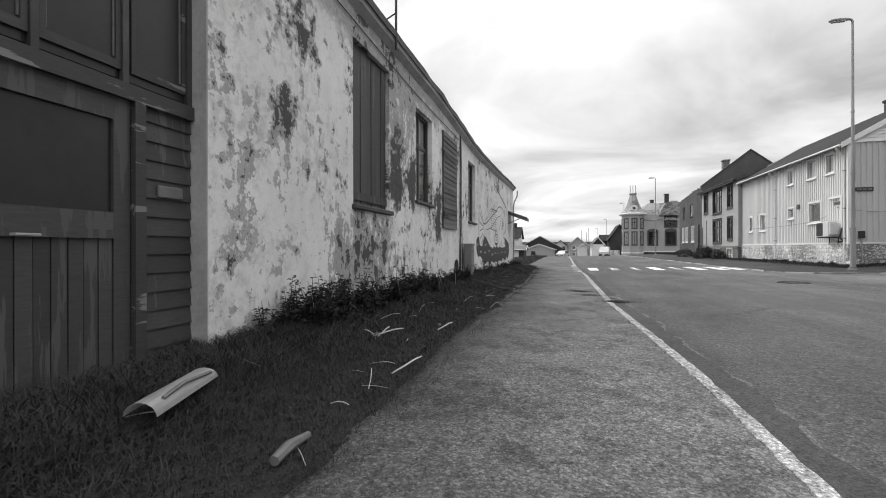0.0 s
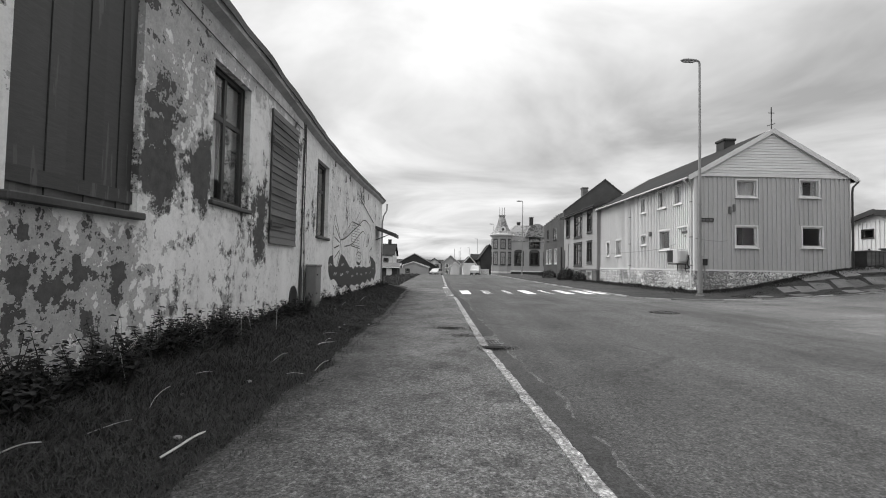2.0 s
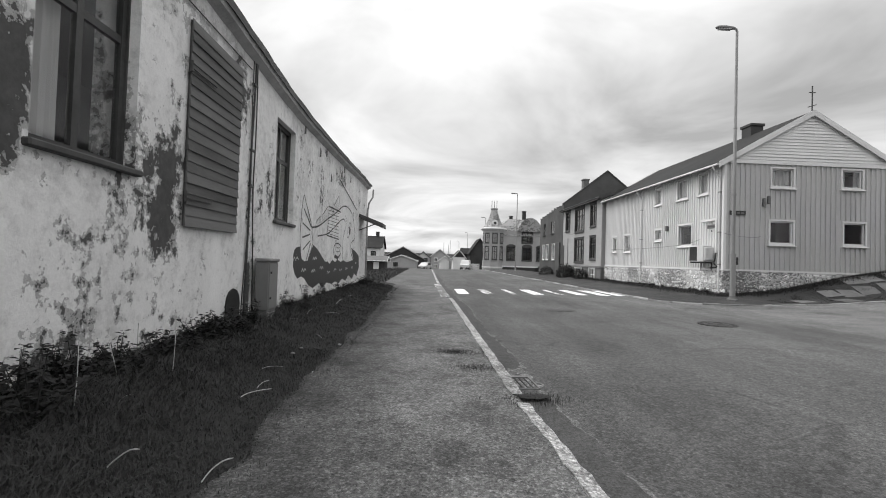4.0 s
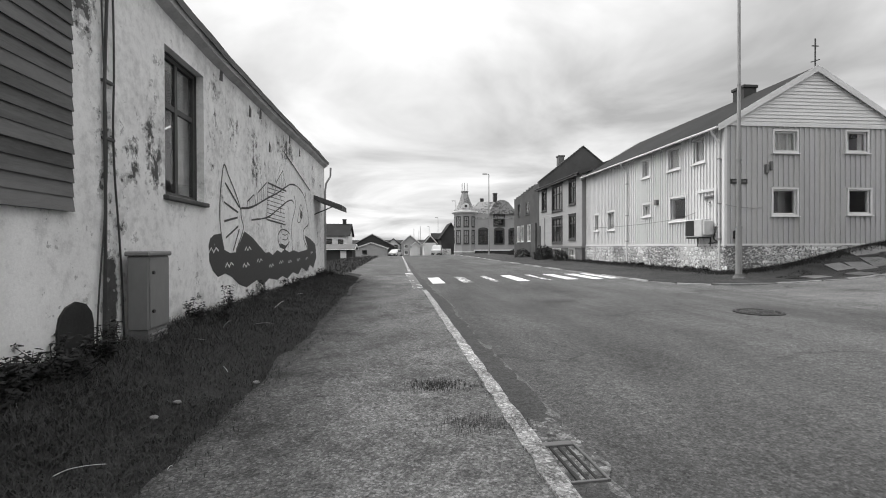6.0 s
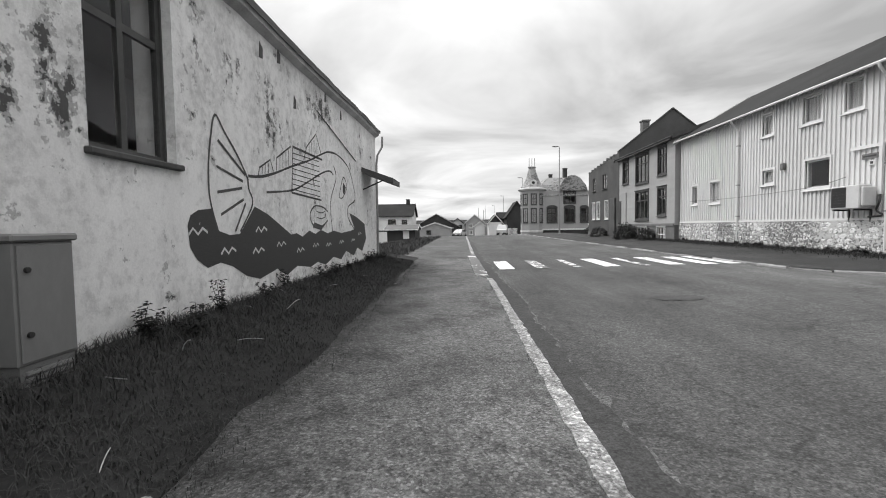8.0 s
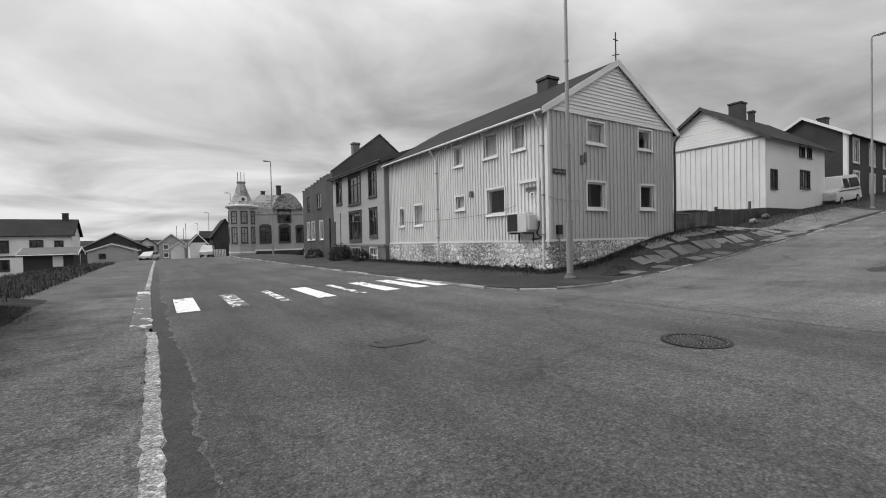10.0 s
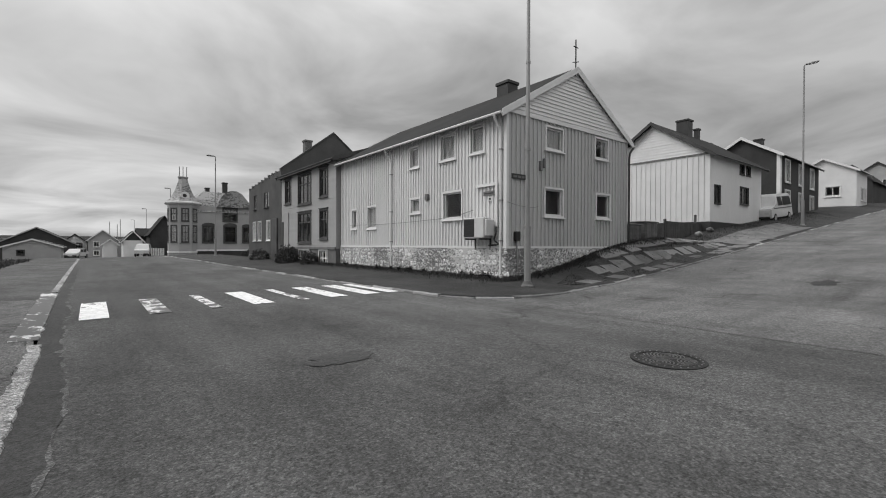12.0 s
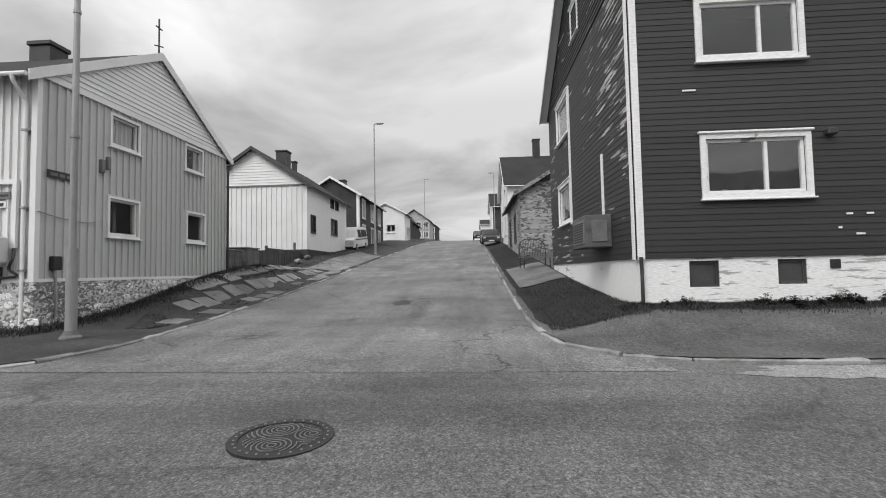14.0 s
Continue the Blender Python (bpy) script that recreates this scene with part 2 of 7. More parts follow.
def asphalt(name, lo, hi, grit, dist, big=0.35, speck=0.0, x_tone=None, streak=None, cracks=0.0, moss=0.0):
    """x_tone: x where the tone begins and ends its change (verge dirt on the footpath), with its tone at either side.
    """
    m, nt, b = material(name)
    p = position(nt)
    stain = noise_node(nt, p, big, 6.0, 0.62)
    track = noise_node(nt, p, 0.8, 5.0, 0.6, (1.0, 0.35, 1.0))
    grain = noise_node(nt, p, grit, 3.0, 0.75)
    vor = nt.nodes.new("ShaderNodeTexVoronoi")
    vor.inputs["Scale"].default_value = grit * 1.15
    nt.links.new(p, vor.inputs["Vector"])
    tone = math_node(nt, "ADD", math_node(nt, "MULTIPLY", stain, 0.55), math_node(nt, "MULTIPLY", track, 0.45))
    base = ramp_node(nt, tone, 0.34, 0.66, lo, hi)
    coarse = noise_node(nt, p, grit * 0.33, 4.0, 0.7)
    grit_mix = math_node(nt, "ADD", math_node(nt, "MULTIPLY", grain, 0.6), math_node(nt, "MULTIPLY", coarse, 0.4))
    cell = nt.nodes.new("ShaderNodeSeparateColor")
    nt.links.new(vor.outputs["Color"], cell.inputs[0])
    pebble = math_node(nt, "POWER", cell.outputs[0], 2.2)
    stones = math_node(nt, "MULTIPLY", ramp_node(nt, grit_mix, 0.36, 0.64, 0.5 - speck * 0.6, 1.5 + speck * 0.6), ramp_node(nt, pebble, 0.0, 1.0, 1 - speck * 0.9, 1 + speck * 1.9))
    value = math_node(nt, "MULTIPLY", base, stones)
    if streak:
        # wheel tracks and old seams drawn out along the street
        drawn = noise_node(nt, p, 1.5, 5.0, 0.6, streak)
        value = math_node(nt, "MULTIPLY", value, ramp_node(nt, drawn, 0.36, 0.64, 0.85, 1.15))
    if moss:
        mossy = noise_node(nt, p, 2.1, 9.0, 0.74)
        value = math_node(nt, "MULTIPLY", value, ramp_node(nt, mossy, 0.50, 0.60, 1.06, 1.0 - moss))
    if cracks:
        warp = nt.nodes.new("ShaderNodeVectorMath")
        warp.operation = "MULTIPLY_ADD"
        bent = nt.nodes.new("ShaderNodeTexNoise")
        bent.inputs["Scale"].default_value, bent.inputs["Detail"].default_value = 1.1, 6.0
        nt.links.new(p, bent.inputs["Vector"])
        nt.links.new(bent.outputs["Color"], warp.inputs[0])
        warp.inputs[1].default_value = (1.3, 1.3, 0.0)
        nt.links.new(p, warp.inputs[2])
        net = nt.nodes.new("ShaderNodeTexVoronoi")
        net.feature = "DISTANCE_TO_EDGE"
        net.inputs["Scale"].default_value = 0.30
        nt.links.new(warp.outputs[0], net.inputs["Vector"])
        open_here = ramp_node(nt, noise_node(nt, p, 0.45, 3.0, 0.5), 0.46, 0.58)
        line = math_node(nt, "MULTIPLY", ramp_node(nt, net.outputs["Distance"], 0.002, 0.010, cracks, 0.0), open_here)
        value = math_node(nt, "MULTIPLY", value, math_node(nt, "SUBTRACT", 1.0, line))
    if x_tone:
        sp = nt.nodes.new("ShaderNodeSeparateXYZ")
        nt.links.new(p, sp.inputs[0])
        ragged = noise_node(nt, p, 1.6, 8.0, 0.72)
        at = math_node(nt, "ADD", sp.outputs[0], math_node(nt, "MULTIPLY", math_node(nt, "SUBTRACT", ragged, 0.5), x_tone[4]))
        value = math_node(nt, "MULTIPLY", value, ramp_node(nt, at, *x_tone[:4]))
    grey_out(nt, b, value)
    b.inputs["Roughness"].default_value = 0.88
    b.inputs["Specular IOR Level"].default_value = 0.3
    bump_out(nt, b, math_node(nt, "ADD", grit_mix, math_node(nt, "MULTIPLY", vor.outputs["Distance"], -0.25)), 0.7, dist)
    return m


def chipped(name, paint, bare, amount=0.6, stretch=(0.35, 0.35, 3.0), vary=0.10, spread=0.5):
    """Painted boards from which the paint flakes along the grain."""
    m, nt, b = material(name)
    p = position(nt)
    fl = noise_node(nt, p, 1.7, 6.0, 0.62, stretch)
    zone = noise_node(nt, p, 0.55, 3.0, 0.5)
    fl = math_node(nt, "ADD", fl, math_node(nt, "MULTIPLY", math_node(nt, "SUBTRACT", zone, 0.5), spread))
    fine = noise_node(nt, p, 30.0, 4.0, 0.7, (0.3, 0.3, 3.0))
    info = nt.nodes.new("ShaderNodeObjectInfo")
    tint = ramp_node(nt, info.outputs["Random"], 0, 1, 1 - vary, 1 + vary)
    dark = math_node(nt, "MULTIPLY", ramp_node(nt, fine, 0.3, 0.7, paint * 0.8, paint * 1.25), tint)
    grey_out(nt, b, mix_node(nt, ramp_node(nt, fl, amount, amount + 0.02), dark, bare))
    b.inputs["Roughness"].default_value = 0.62
    bump_out(nt, b, fine, 0.25, 0.004)
    return m


M = {}
M["plaster"] = plaster("peeling_plaster", 0.80, 0.40, 0.065)
M["plaster_end"] = surf("worn_plaster", 0.30, 0.55, 2.2, 30, 0.85, 0.5)
# main street tone rises with x, from 0.76 below 3.5 to 1.04 past 8
M["road"] = asphalt("road_asphalt", 0.062, 0.140, 58, 0.007, 0.4, 0.25, (3.5, 8.0, 0.76, 1.04, 2.4), (1.2, 0.10, 1.0), 0.30)
M["hill_road"] = asphalt("worn_hill_asphalt", 0.085, 0.20, 58, 0.008, 0.5, 0.30, None, (0.12, 1.3, 1.0), 0.6)
M["silt"] = asphalt("pale_road_silt", 0.085, 0.16, 60, 0.008, 1.6, 0.3)
M["dry_silt"] = asphalt("dried_pale_silt", 0.17, 0.27, 60, 0.006, 1.6, 0.2)
M["rubble"] = asphalt("crumbled_concrete", 0.07, 0.20, 26, 0.02, 3.0, 0.5)
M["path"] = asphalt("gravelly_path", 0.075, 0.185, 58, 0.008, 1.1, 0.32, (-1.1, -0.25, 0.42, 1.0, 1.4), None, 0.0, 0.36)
M["side_path"] = asphalt("worn_pavement", 0.045, 0.13, 55, 0.01, 0.9, 0.25)
M["north_path"] = asphalt("overgrown_pavement", 0.024, 0.066, 55, 0.012, 1.0, 0.25)
M["patch"] = asphalt("dark_tar", 0.042, 0.075, 60, 0.006, 1.5, 0.1)
M["line"] = asphalt("road_paint", 0.17, 0.44, 48, 0.012, 3.5, 0.35, None, None, 0.0, 0.35)
M["stripe"] = chipped("crossing_paint", 0.78, 0.16, 0.63, (5, 3, 1), 0.0)
M["stripe_half"] = chipped("scuffed_crossing_paint", 0.70, 0.10, 0.53, (3.0, 2.2, 1), 0.0)
M["stripe_worn"] = chipped("worn_crossing_paint", 0.62, 0.105, 0.43, (3.0, 2.2, 1), 0.0)
M["kerb"] = surf("kerb_concrete", 0.13, 0.38, 2.6, 30, 0.85, 0.6, 0.008, vary=0.35)
M["slab"] = surf("slab_concrete", 0.10, 0.24, 1.2, 26, 0.85, 0.4, vary=0.25)
M["soil"] = surf("dark_soil", 0.015, 0.040, 2.4, 22, 0.95, 0.6, 0.02)
M["grass"] = surf("dark_grass", 0.040, 0.070, 1.1, 30, 0.95, 0.0)
M["leaf"] = surf("dock_leaf", 0.018, 0.042, 2.0, 30, 0.85, 0.0)
M["straw"] = surf("dry_straw", 0.35, 0.60, 4.0, 30, 0.8, 0.0)
M["field"] = surf("heath", 0.03, 0.09, 0.06, 2.0, 0.95, 0.5, 0.05)
M["dark_wood"] = chipped("dark_boards", 0.052, 0.088, 0.56, (7.0, 7.0, 0.5), 0.25)
M["shutter"] = surf("weathered_boards", 0.075, 0.17, 1.5, 22, 0.75, 0.5, 0.006, vary=0.25, stretch=(1, 0.4, 3))
M["frame_dark"] = surf("dark_frame_paint", 0.030, 0.085, 2.0, 25, 0.6, 0.3, vary=0.1)
M["frame_worn"] = chipped("worn_dark_frame", 0.050, 0.20, 0.60, (6.0, 0.8, 6.0), 0.2)
M["frame_grey"] = surf("grey_frame_paint", 0.10, 0.22, 2.0, 25, 0.6, 0.3)
M["white"] = surf("white_paint", 0.62, 0.78, 0.8, 18, 0.55, 0.12, vary=0.06)
M["white_worn"] = chipped("worn_white_paint", 0.74, 0.30, 0.70, (1.0, 1.0, 1.0), 0.04)
# corner house front: grey paint darkened for the side turned from the sun
M["siding_grey_shaded"] = surf("shaded_grey_siding", 0.42, 0.53, 0.5, 15, 0.55, 0.12, vary=0.10, stretch=(1, 1, 0.4))
# pale paint; on the corner house it also lightens the sunward long wall
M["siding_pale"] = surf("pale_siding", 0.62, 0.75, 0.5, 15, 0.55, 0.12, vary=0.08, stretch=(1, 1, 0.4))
M["siding_dark"] = chipped("dark_siding", 0.026, 0.55, 0.79, (0.5, 0.5, 3.0), 0.16)
M["siding_flaked"] = chipped("flaking_siding", 0.024, 0.42, 0.625, (0.55, 0.55, 6.5), 0.16)
M["siding_mid"] = surf("grey_clapboard", 0.29, 0.39, 0.6, 15, 0.6, 0.15, vary=0.10)
M["render_grey"] = surf("dark_grey_render", 0.062, 0.112, 0.8, 14, 0.8, 0.4)
M["siding_black"] = surf("dark_render", 0.032, 0.065, 0.6, 14, 0.75, 0.3)
M["bare_wood"] = chipped("bare_boards", 0.30, 0.08, 0.50, (2.2, 2.2, 6.0), 0.25)
M["stone"] = chipped("limewashed_mortar", 0.48, 0.15, 0.51, (6.5, 6.5, 8.5), 0.0, 0.5)
M["stone_face"] = chipped("whitewashed_stone", 0.60, 0.16, 0.52, (7.5, 7.5, 9.0), 0.28, 0.45)
M["foundation"] = chipped("painted_foundation", 0.76, 0.36, 0.61, (0.8, 0.8, 8.0), 0.0)
M["foundation_grey"] = surf("foundation_concrete", 0.10, 0.20, 1.0, 20, 0.85, 0.3)
M["roof"] = surf("dark_roofing", 0.018, 0.040, 0.5, 12, 0.9, 0.3)
M["roof_grey"] = surf("grey_roofing", 0.10, 0.17, 0.6, 10, 0.75, 0.4)
M["slate"] = chipped("patched_slate", 0.30, 0.10, 0.52, (2.6, 2.6, 3.4), 0.0)
M["metal"] = surf("galvanised_steel", 0.22, 0.38, 1.5, 20, 0.5, 0.1, metal=0.25, stretch=(1, 1, 0.2))
M["metal_dark"] = surf("dark_metal", 0.03, 0.07, 2.0, 25, 0.5, 0.15, metal=0.3)
M["iron"] = surf("cast_iron", 0.020, 0.045, 3.0, 40, 0.7, 0.3)
M["iron_worn"] = surf("polished_iron", 0.11, 0.18, 3.0, 40, 0.5, 0.2, metal=0.4)
M["cabinet"] = surf("cabinet_paint", 0.15, 0.21, 1.2, 16, 0.55, 0.1, stretch=(1, 1, 0.5))
M["plastic"] = surf("pale_plastic", 0.50, 0.66, 1.0, 14, 0.5, 0.05)
M["black"] = surf("black_plastic", 0.015, 0.035, 2.0, 20, 0.5, 0.1)
M["mural_dark"] = chipped("mural_dark_paint", 0.035, 0.30, 0.72, (1.6, 1.6, 1.6), 0.0)
M["mural_line"] = surf("mural_line_paint", 0.05, 0.12, 2.0, 20, 0.8, 0.2)
M["mural_white"] = surf("mural_white_paint", 0.55, 0.68, 2.0, 20, 0.8, 0.2)
M["curtain"] = surf("curtain_cloth", 0.72, 0.86, 1.5, 20, 0.9, 0.2, stretch=(6, 6, 0.3))
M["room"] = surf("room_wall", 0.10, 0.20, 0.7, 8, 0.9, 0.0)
M["car_white"] = surf("white_car_paint", 0.52, 0.62, 1.0, 6, 0.25, 0.0)
M["car_dark"] = surf("dark_car_paint", 0.04, 0.06, 1.0, 6, 0.25, 0.0)
M["rubber"] = surf("tyre_rubber", 0.02, 0.035, 3.0, 20, 0.8, 0.2)
M["lens"] = surf("lamp_glass", 0.45, 0.55, 3.0, 10, 0.2, 0.0)
M["glass"] = glass("window_glass")
M["coated_glass"] = glass("coated_window_glass", 0.90, 0.12)
M["dull_pane"] = surf("dull_pane", 0.045, 0.085, 2.0, 9, 0.3, 0.05)
M["dusty_glass"] = surf("dusty_glass", 0.014, 0.035, 1.2, 9, 0.32, 0.05)

# ---- mesh helpers ----


def mesh_of(name, bm, mat=None):
    me = bpy.data.meshes.new(name)
    bmesh.ops.recalc_face_normals(bm, faces=bm.faces)
    bm.to_mesh(me)
    bm.free()
    if mat:
        me.materials.append(M[mat])
    return me


def part(name, bm, mat, parent=None, label="", m=None):
    """One bmesh as one object, under a thing or a part where parent is given."""
    ob = new(name, mesh_of(name, bm, mat))
    ob.parent = parent
    if m is not None:
        ob.matrix_local = m
    return tagged(ob, label)


def thing(name, label, category, m=None, group="", kind=""):
    ob = new(name)
    ob.empty_display_size = 0.2
    if m is not None:
        ob.matrix_world = m
    return tagged(ob, label, category, group, kind)


def box(bm, x0, x1, y0, y1, z0, z1, bevel=0.0, m=None):
    r = bmesh.ops.create_cube(bm, size=1.0, matrix=Matrix.Translation(((x0 + x1) / 2, (y0 + y1) / 2, (z0 + z1) / 2)) @ Matrix.Diagonal((abs(x1 - x0), abs(y1 - y0), abs(z1 - z0), 1)))
    vs = r["verts"]
    if bevel:
        es = list({e for v in vs for e in v.link_edges})
        out = bmesh.ops.bevel(bm, geom=es, offset=bevel, segments=1, affect="EDGES")
        vs = list({v for f in out["faces"] for v in f.verts} | {v for v in vs if v.is_valid})
    if m is not None:
        bmesh.ops.transform(bm, matrix=m, verts=vs)
    return bm


def boxes(*rows, bevel=0.0):
    bm = bmesh.new()
    for r in rows:
        box(bm, *r, bevel=bevel)
    return bm


def tube(bm, points, radius, sides=8):
    """A round bar along points."""
    pts = [Vector(p) for p in points]
    rings = []
    for i, p in enumerate(pts):
        d = (pts[min(i + 1, len(pts) - 1)] - pts[max(i - 1, 0)]).normalized()
        a = d.orthogonal().normalized() if not rings else (rings[-1][1] - d * rings[-1][1].dot(d)).normalized()
        b = d.cross(a)
        r = radius[i] if isinstance(radius, (list, tuple)) else radius
        rings.append(([bm.verts.new(p + (a * math.cos(k * math.tau / sides) + b * math.sin(k * math.tau / sides)) * r) for k in range(sides)], a))
    for (u, _), (v, _) in zip(rings, rings[1:]):
        for k in range(sides):
            bm.faces.new((u[k], u[(k + 1) % sides], v[(k + 1) % sides], v[k]))
    bm.faces.new(rings[0][0][::-1])
    bm.faces.new(rings[-1][0])
    return bm


def prism(bm, outline, y0, y1, axis="y"):
    """A flat outline pushed through from y0 to y1; outline in the other two axes."""
    def at(p, q):
        return {"y": (p[0], q, p[1]), "x": (q, p[0], p[1]), "z": (p[0], p[1], q)}[axis]
    a = [bm.verts.new(at(p, y0)) for p in outline]
    b = [bm.verts.new(at(p, y1)) for p in outline]
    n = len(outline)
    bm.faces.new(a)
    bm.faces.new(b[::-1])
    for i in range(n):
        bm.faces.new((a[i], b[i], b[(i + 1) % n], a[(i + 1) % n]))
    return bm


UNIT = {}


def unit(name, mat, wedge=False):
    """A shared unit mesh: x 0..1, y -1..0 (outwards), z 0..1."""
    key = (name, mat, wedge)
    if key not in UNIT:
        bm = bmesh.new()
        if wedge:
            prism(bm, [(-0.3, 1.0), (0.0, 1.0), (0.0, 0.0), (-1.0, 0.0), (-1.0, 0.04)], 0.0, 1.0, "x")
        else:
            box(bm, 0, 1, -1, 0, 0, 1)
        UNIT[key] = mesh_of(name, bm, mat)
    return UNIT[key]


def piece(name, mat, parent, x, y, z, sx, sy, sz, wedge=False, m=None):
    ob = new(name, unit(name, mat, wedge))
    ob.parent = parent
    ob.matrix_local = (m or Matrix()) @ Matrix.Translation((x, y, z)) @ Matrix.Diagonal((sx, sy, sz, 1))
    return ob


# ---- the lie of the land ----
MAIN = ((-60, -0.3), (-20, 0.0), (0, 0.1), (2, 0.16), (4, 0.24), (10, 0.26), (25, 0.30), (45, 0.35), (60, 0.32), (76, 0.05), (110, -0.9), (160, -2.2), (300, -3.0), (4000, -3.0))
HILL = ((-4000, 0.28), (0.9, 0.28), (6, 0.38), (10.8, 0.42), (13.2, 0.50), (16.5, 0.76), (20, 1.12), (24, 1.52), (50, 4.2), (64, 5.5), (80, 6.7), (110, 8.6), (135, 9.9), (165, 10.3), (400, 6.0), (4000, 6.0))


def smooth(a, b, v):
    v = min(max((v - a) / (b - a), 0), 1)
    return v * v * (3 - 2 * v)


def line_at(rows, v):
    return float(np.interp(v, [r[0] for r in rows], [r[1] for r in rows]))


def gz(x, y):
    h = line_at(HILL, x)
    low = min(h, 0.45)
    z = line_at(MAIN, y) + low - 0.28 + (h - low) * (1 - smooth(34, 46, y))
    return z - 1.5 * smooth(3, 10, -x) * smooth(26, 60, y)


def sheet(name, rows, mat, parent=None, label="", lift=0.0, rough=0.0, seed=0, kind="structure", category=""):
    """A surface lofted through rows of (x, y) points, laid on the land; lift: a number or a function of x and y."""
    bm = bmesh.new()
    grid = []
    for row in rows:
        line = []
        for x, y in row:
            z = gz(x, y) + (lift(x, y) if callable(lift) else lift)
            if rough:
                z += rough * noise.noise(Vector((x * 0.9, y * 0.9, seed))) + rough * 0.5 * noise.noise(Vector((x * 3.1, y * 3.1, seed + 7)))
            line.append(bm.verts.new((x, y, z)))
        grid.append(line)
    for a, b in zip(grid, grid[1:]):
        for i in range(len(a) - 1):
            bm.faces.new((a[i], a[i + 1], b[i + 1], b[i]))
    ob = part(name, bm, mat, parent)
    for f in ob.data.polygons:
        f.use_smooth = True
    return tagged(ob, label, category, kind=kind)


def steps(a, b, d):
    n = max(1, round(abs(b - a) / d))
    return [a + (b - a) * i / n for i in range(n + 1)]


def spaced(points, d):
    """Points along a polyline about d apart."""
    out = []
    for (x0, y0), (x1, y1) in zip(points, points[1:]):
        n = max(1, round(math.hypot(x1 - x0, y1 - y0) / d))
        out += [(x0 + (x1 - x0) * i / n, y0 + (y1 - y0) * i / n) for i in range(n)]
    return out + [points[-1]]


def curve_through(points, n=6):
    """A smooth line through points (Catmull-Rom)."""
    p = [Vector(q) for q in points]
    out = []
    for i in range(len(p) - 1):
        a, b, c, d = p[max(i - 1, 0)], p[i], p[i + 1], p[min(i + 2, len(p) - 1)]
        for k in range(n):
            t = k / n
            out.append(0.5 * (2 * b + (c - a) * t + (2 * a - 5 * b + 4 * c - d) * t * t + (3 * b - a - 3 * c + d) * t ** 3))
    return out + [p[-1]]


def edge_line(y):
    return line_at(((-30, 1.75), (2, 1.34), (5.2, 1.2), (9.1, 1.0), (13.6, 0.95), (19.2, 0.89), (20, 0.82), (27, 0.70), (60, 0.6), (140, 1.5)), y)


far = sorted({s * v for s in (-1, 1) for v in (0, 4, 8, 12, 16, 20, 26, 32, 40, 50, 60, 70, 80, 100, 130, 170, 230, 320, 500, 900, 1600, 3000)})
sheet("ground", [[(x, y + 10) for x in far] for y in far], "field", label="dark heath and rough ground to the horizon", lift=-0.22, category="ground")
sheet("road", [[(x, y) for x in [edge_line(y) + 0.04 + (9.9 - edge_line(y)) * i / 14 for i in range(15)]] for y in steps(-30, 40, 1.0) + steps(42, 140, 4)], "road", label="patched grey asphalt of the main street", category="road")
sheet("road_side", [[(x, y) for y in steps(10.6, 20.4, 0.7)] for x in steps(8.25, 40, 1.0) + steps(42, 165, 3)], "hill_road", label="worn grey asphalt of the street up the hill", lift=0.005, category="road")
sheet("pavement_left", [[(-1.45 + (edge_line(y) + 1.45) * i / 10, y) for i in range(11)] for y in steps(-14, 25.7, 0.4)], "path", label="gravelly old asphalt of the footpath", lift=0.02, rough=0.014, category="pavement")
sheet("pavement_far", [[(-2.6 + (edge_line(y) + 2.6) * i / 6, y) for i in range(7)] for y in steps(25.7, 50, 1.0) + steps(54, 120, 6)], "side_path", label="smoother asphalt of the footpath past the crack", lift=0.024, category="pavement")

# ---- kerbs and pavements ----
NE = [(7.3, 120), (7.2, 40), (7.35, 29.4), (7.5, 25), (7.6, 22), (7.74, 20.2), (8.06, 19.35), (8.75, 18.85), (9.84, 18.7), (12.2, 19.0), (14, 19.1), (160, 19.2)]
SE = [(8.7, -25), (8.7, 9.2), (8.8, 10.2), (9.1, 10.95), (9.9, 11.5), (11.0, 11.68), (13, 11.72), (160, 11.7)]


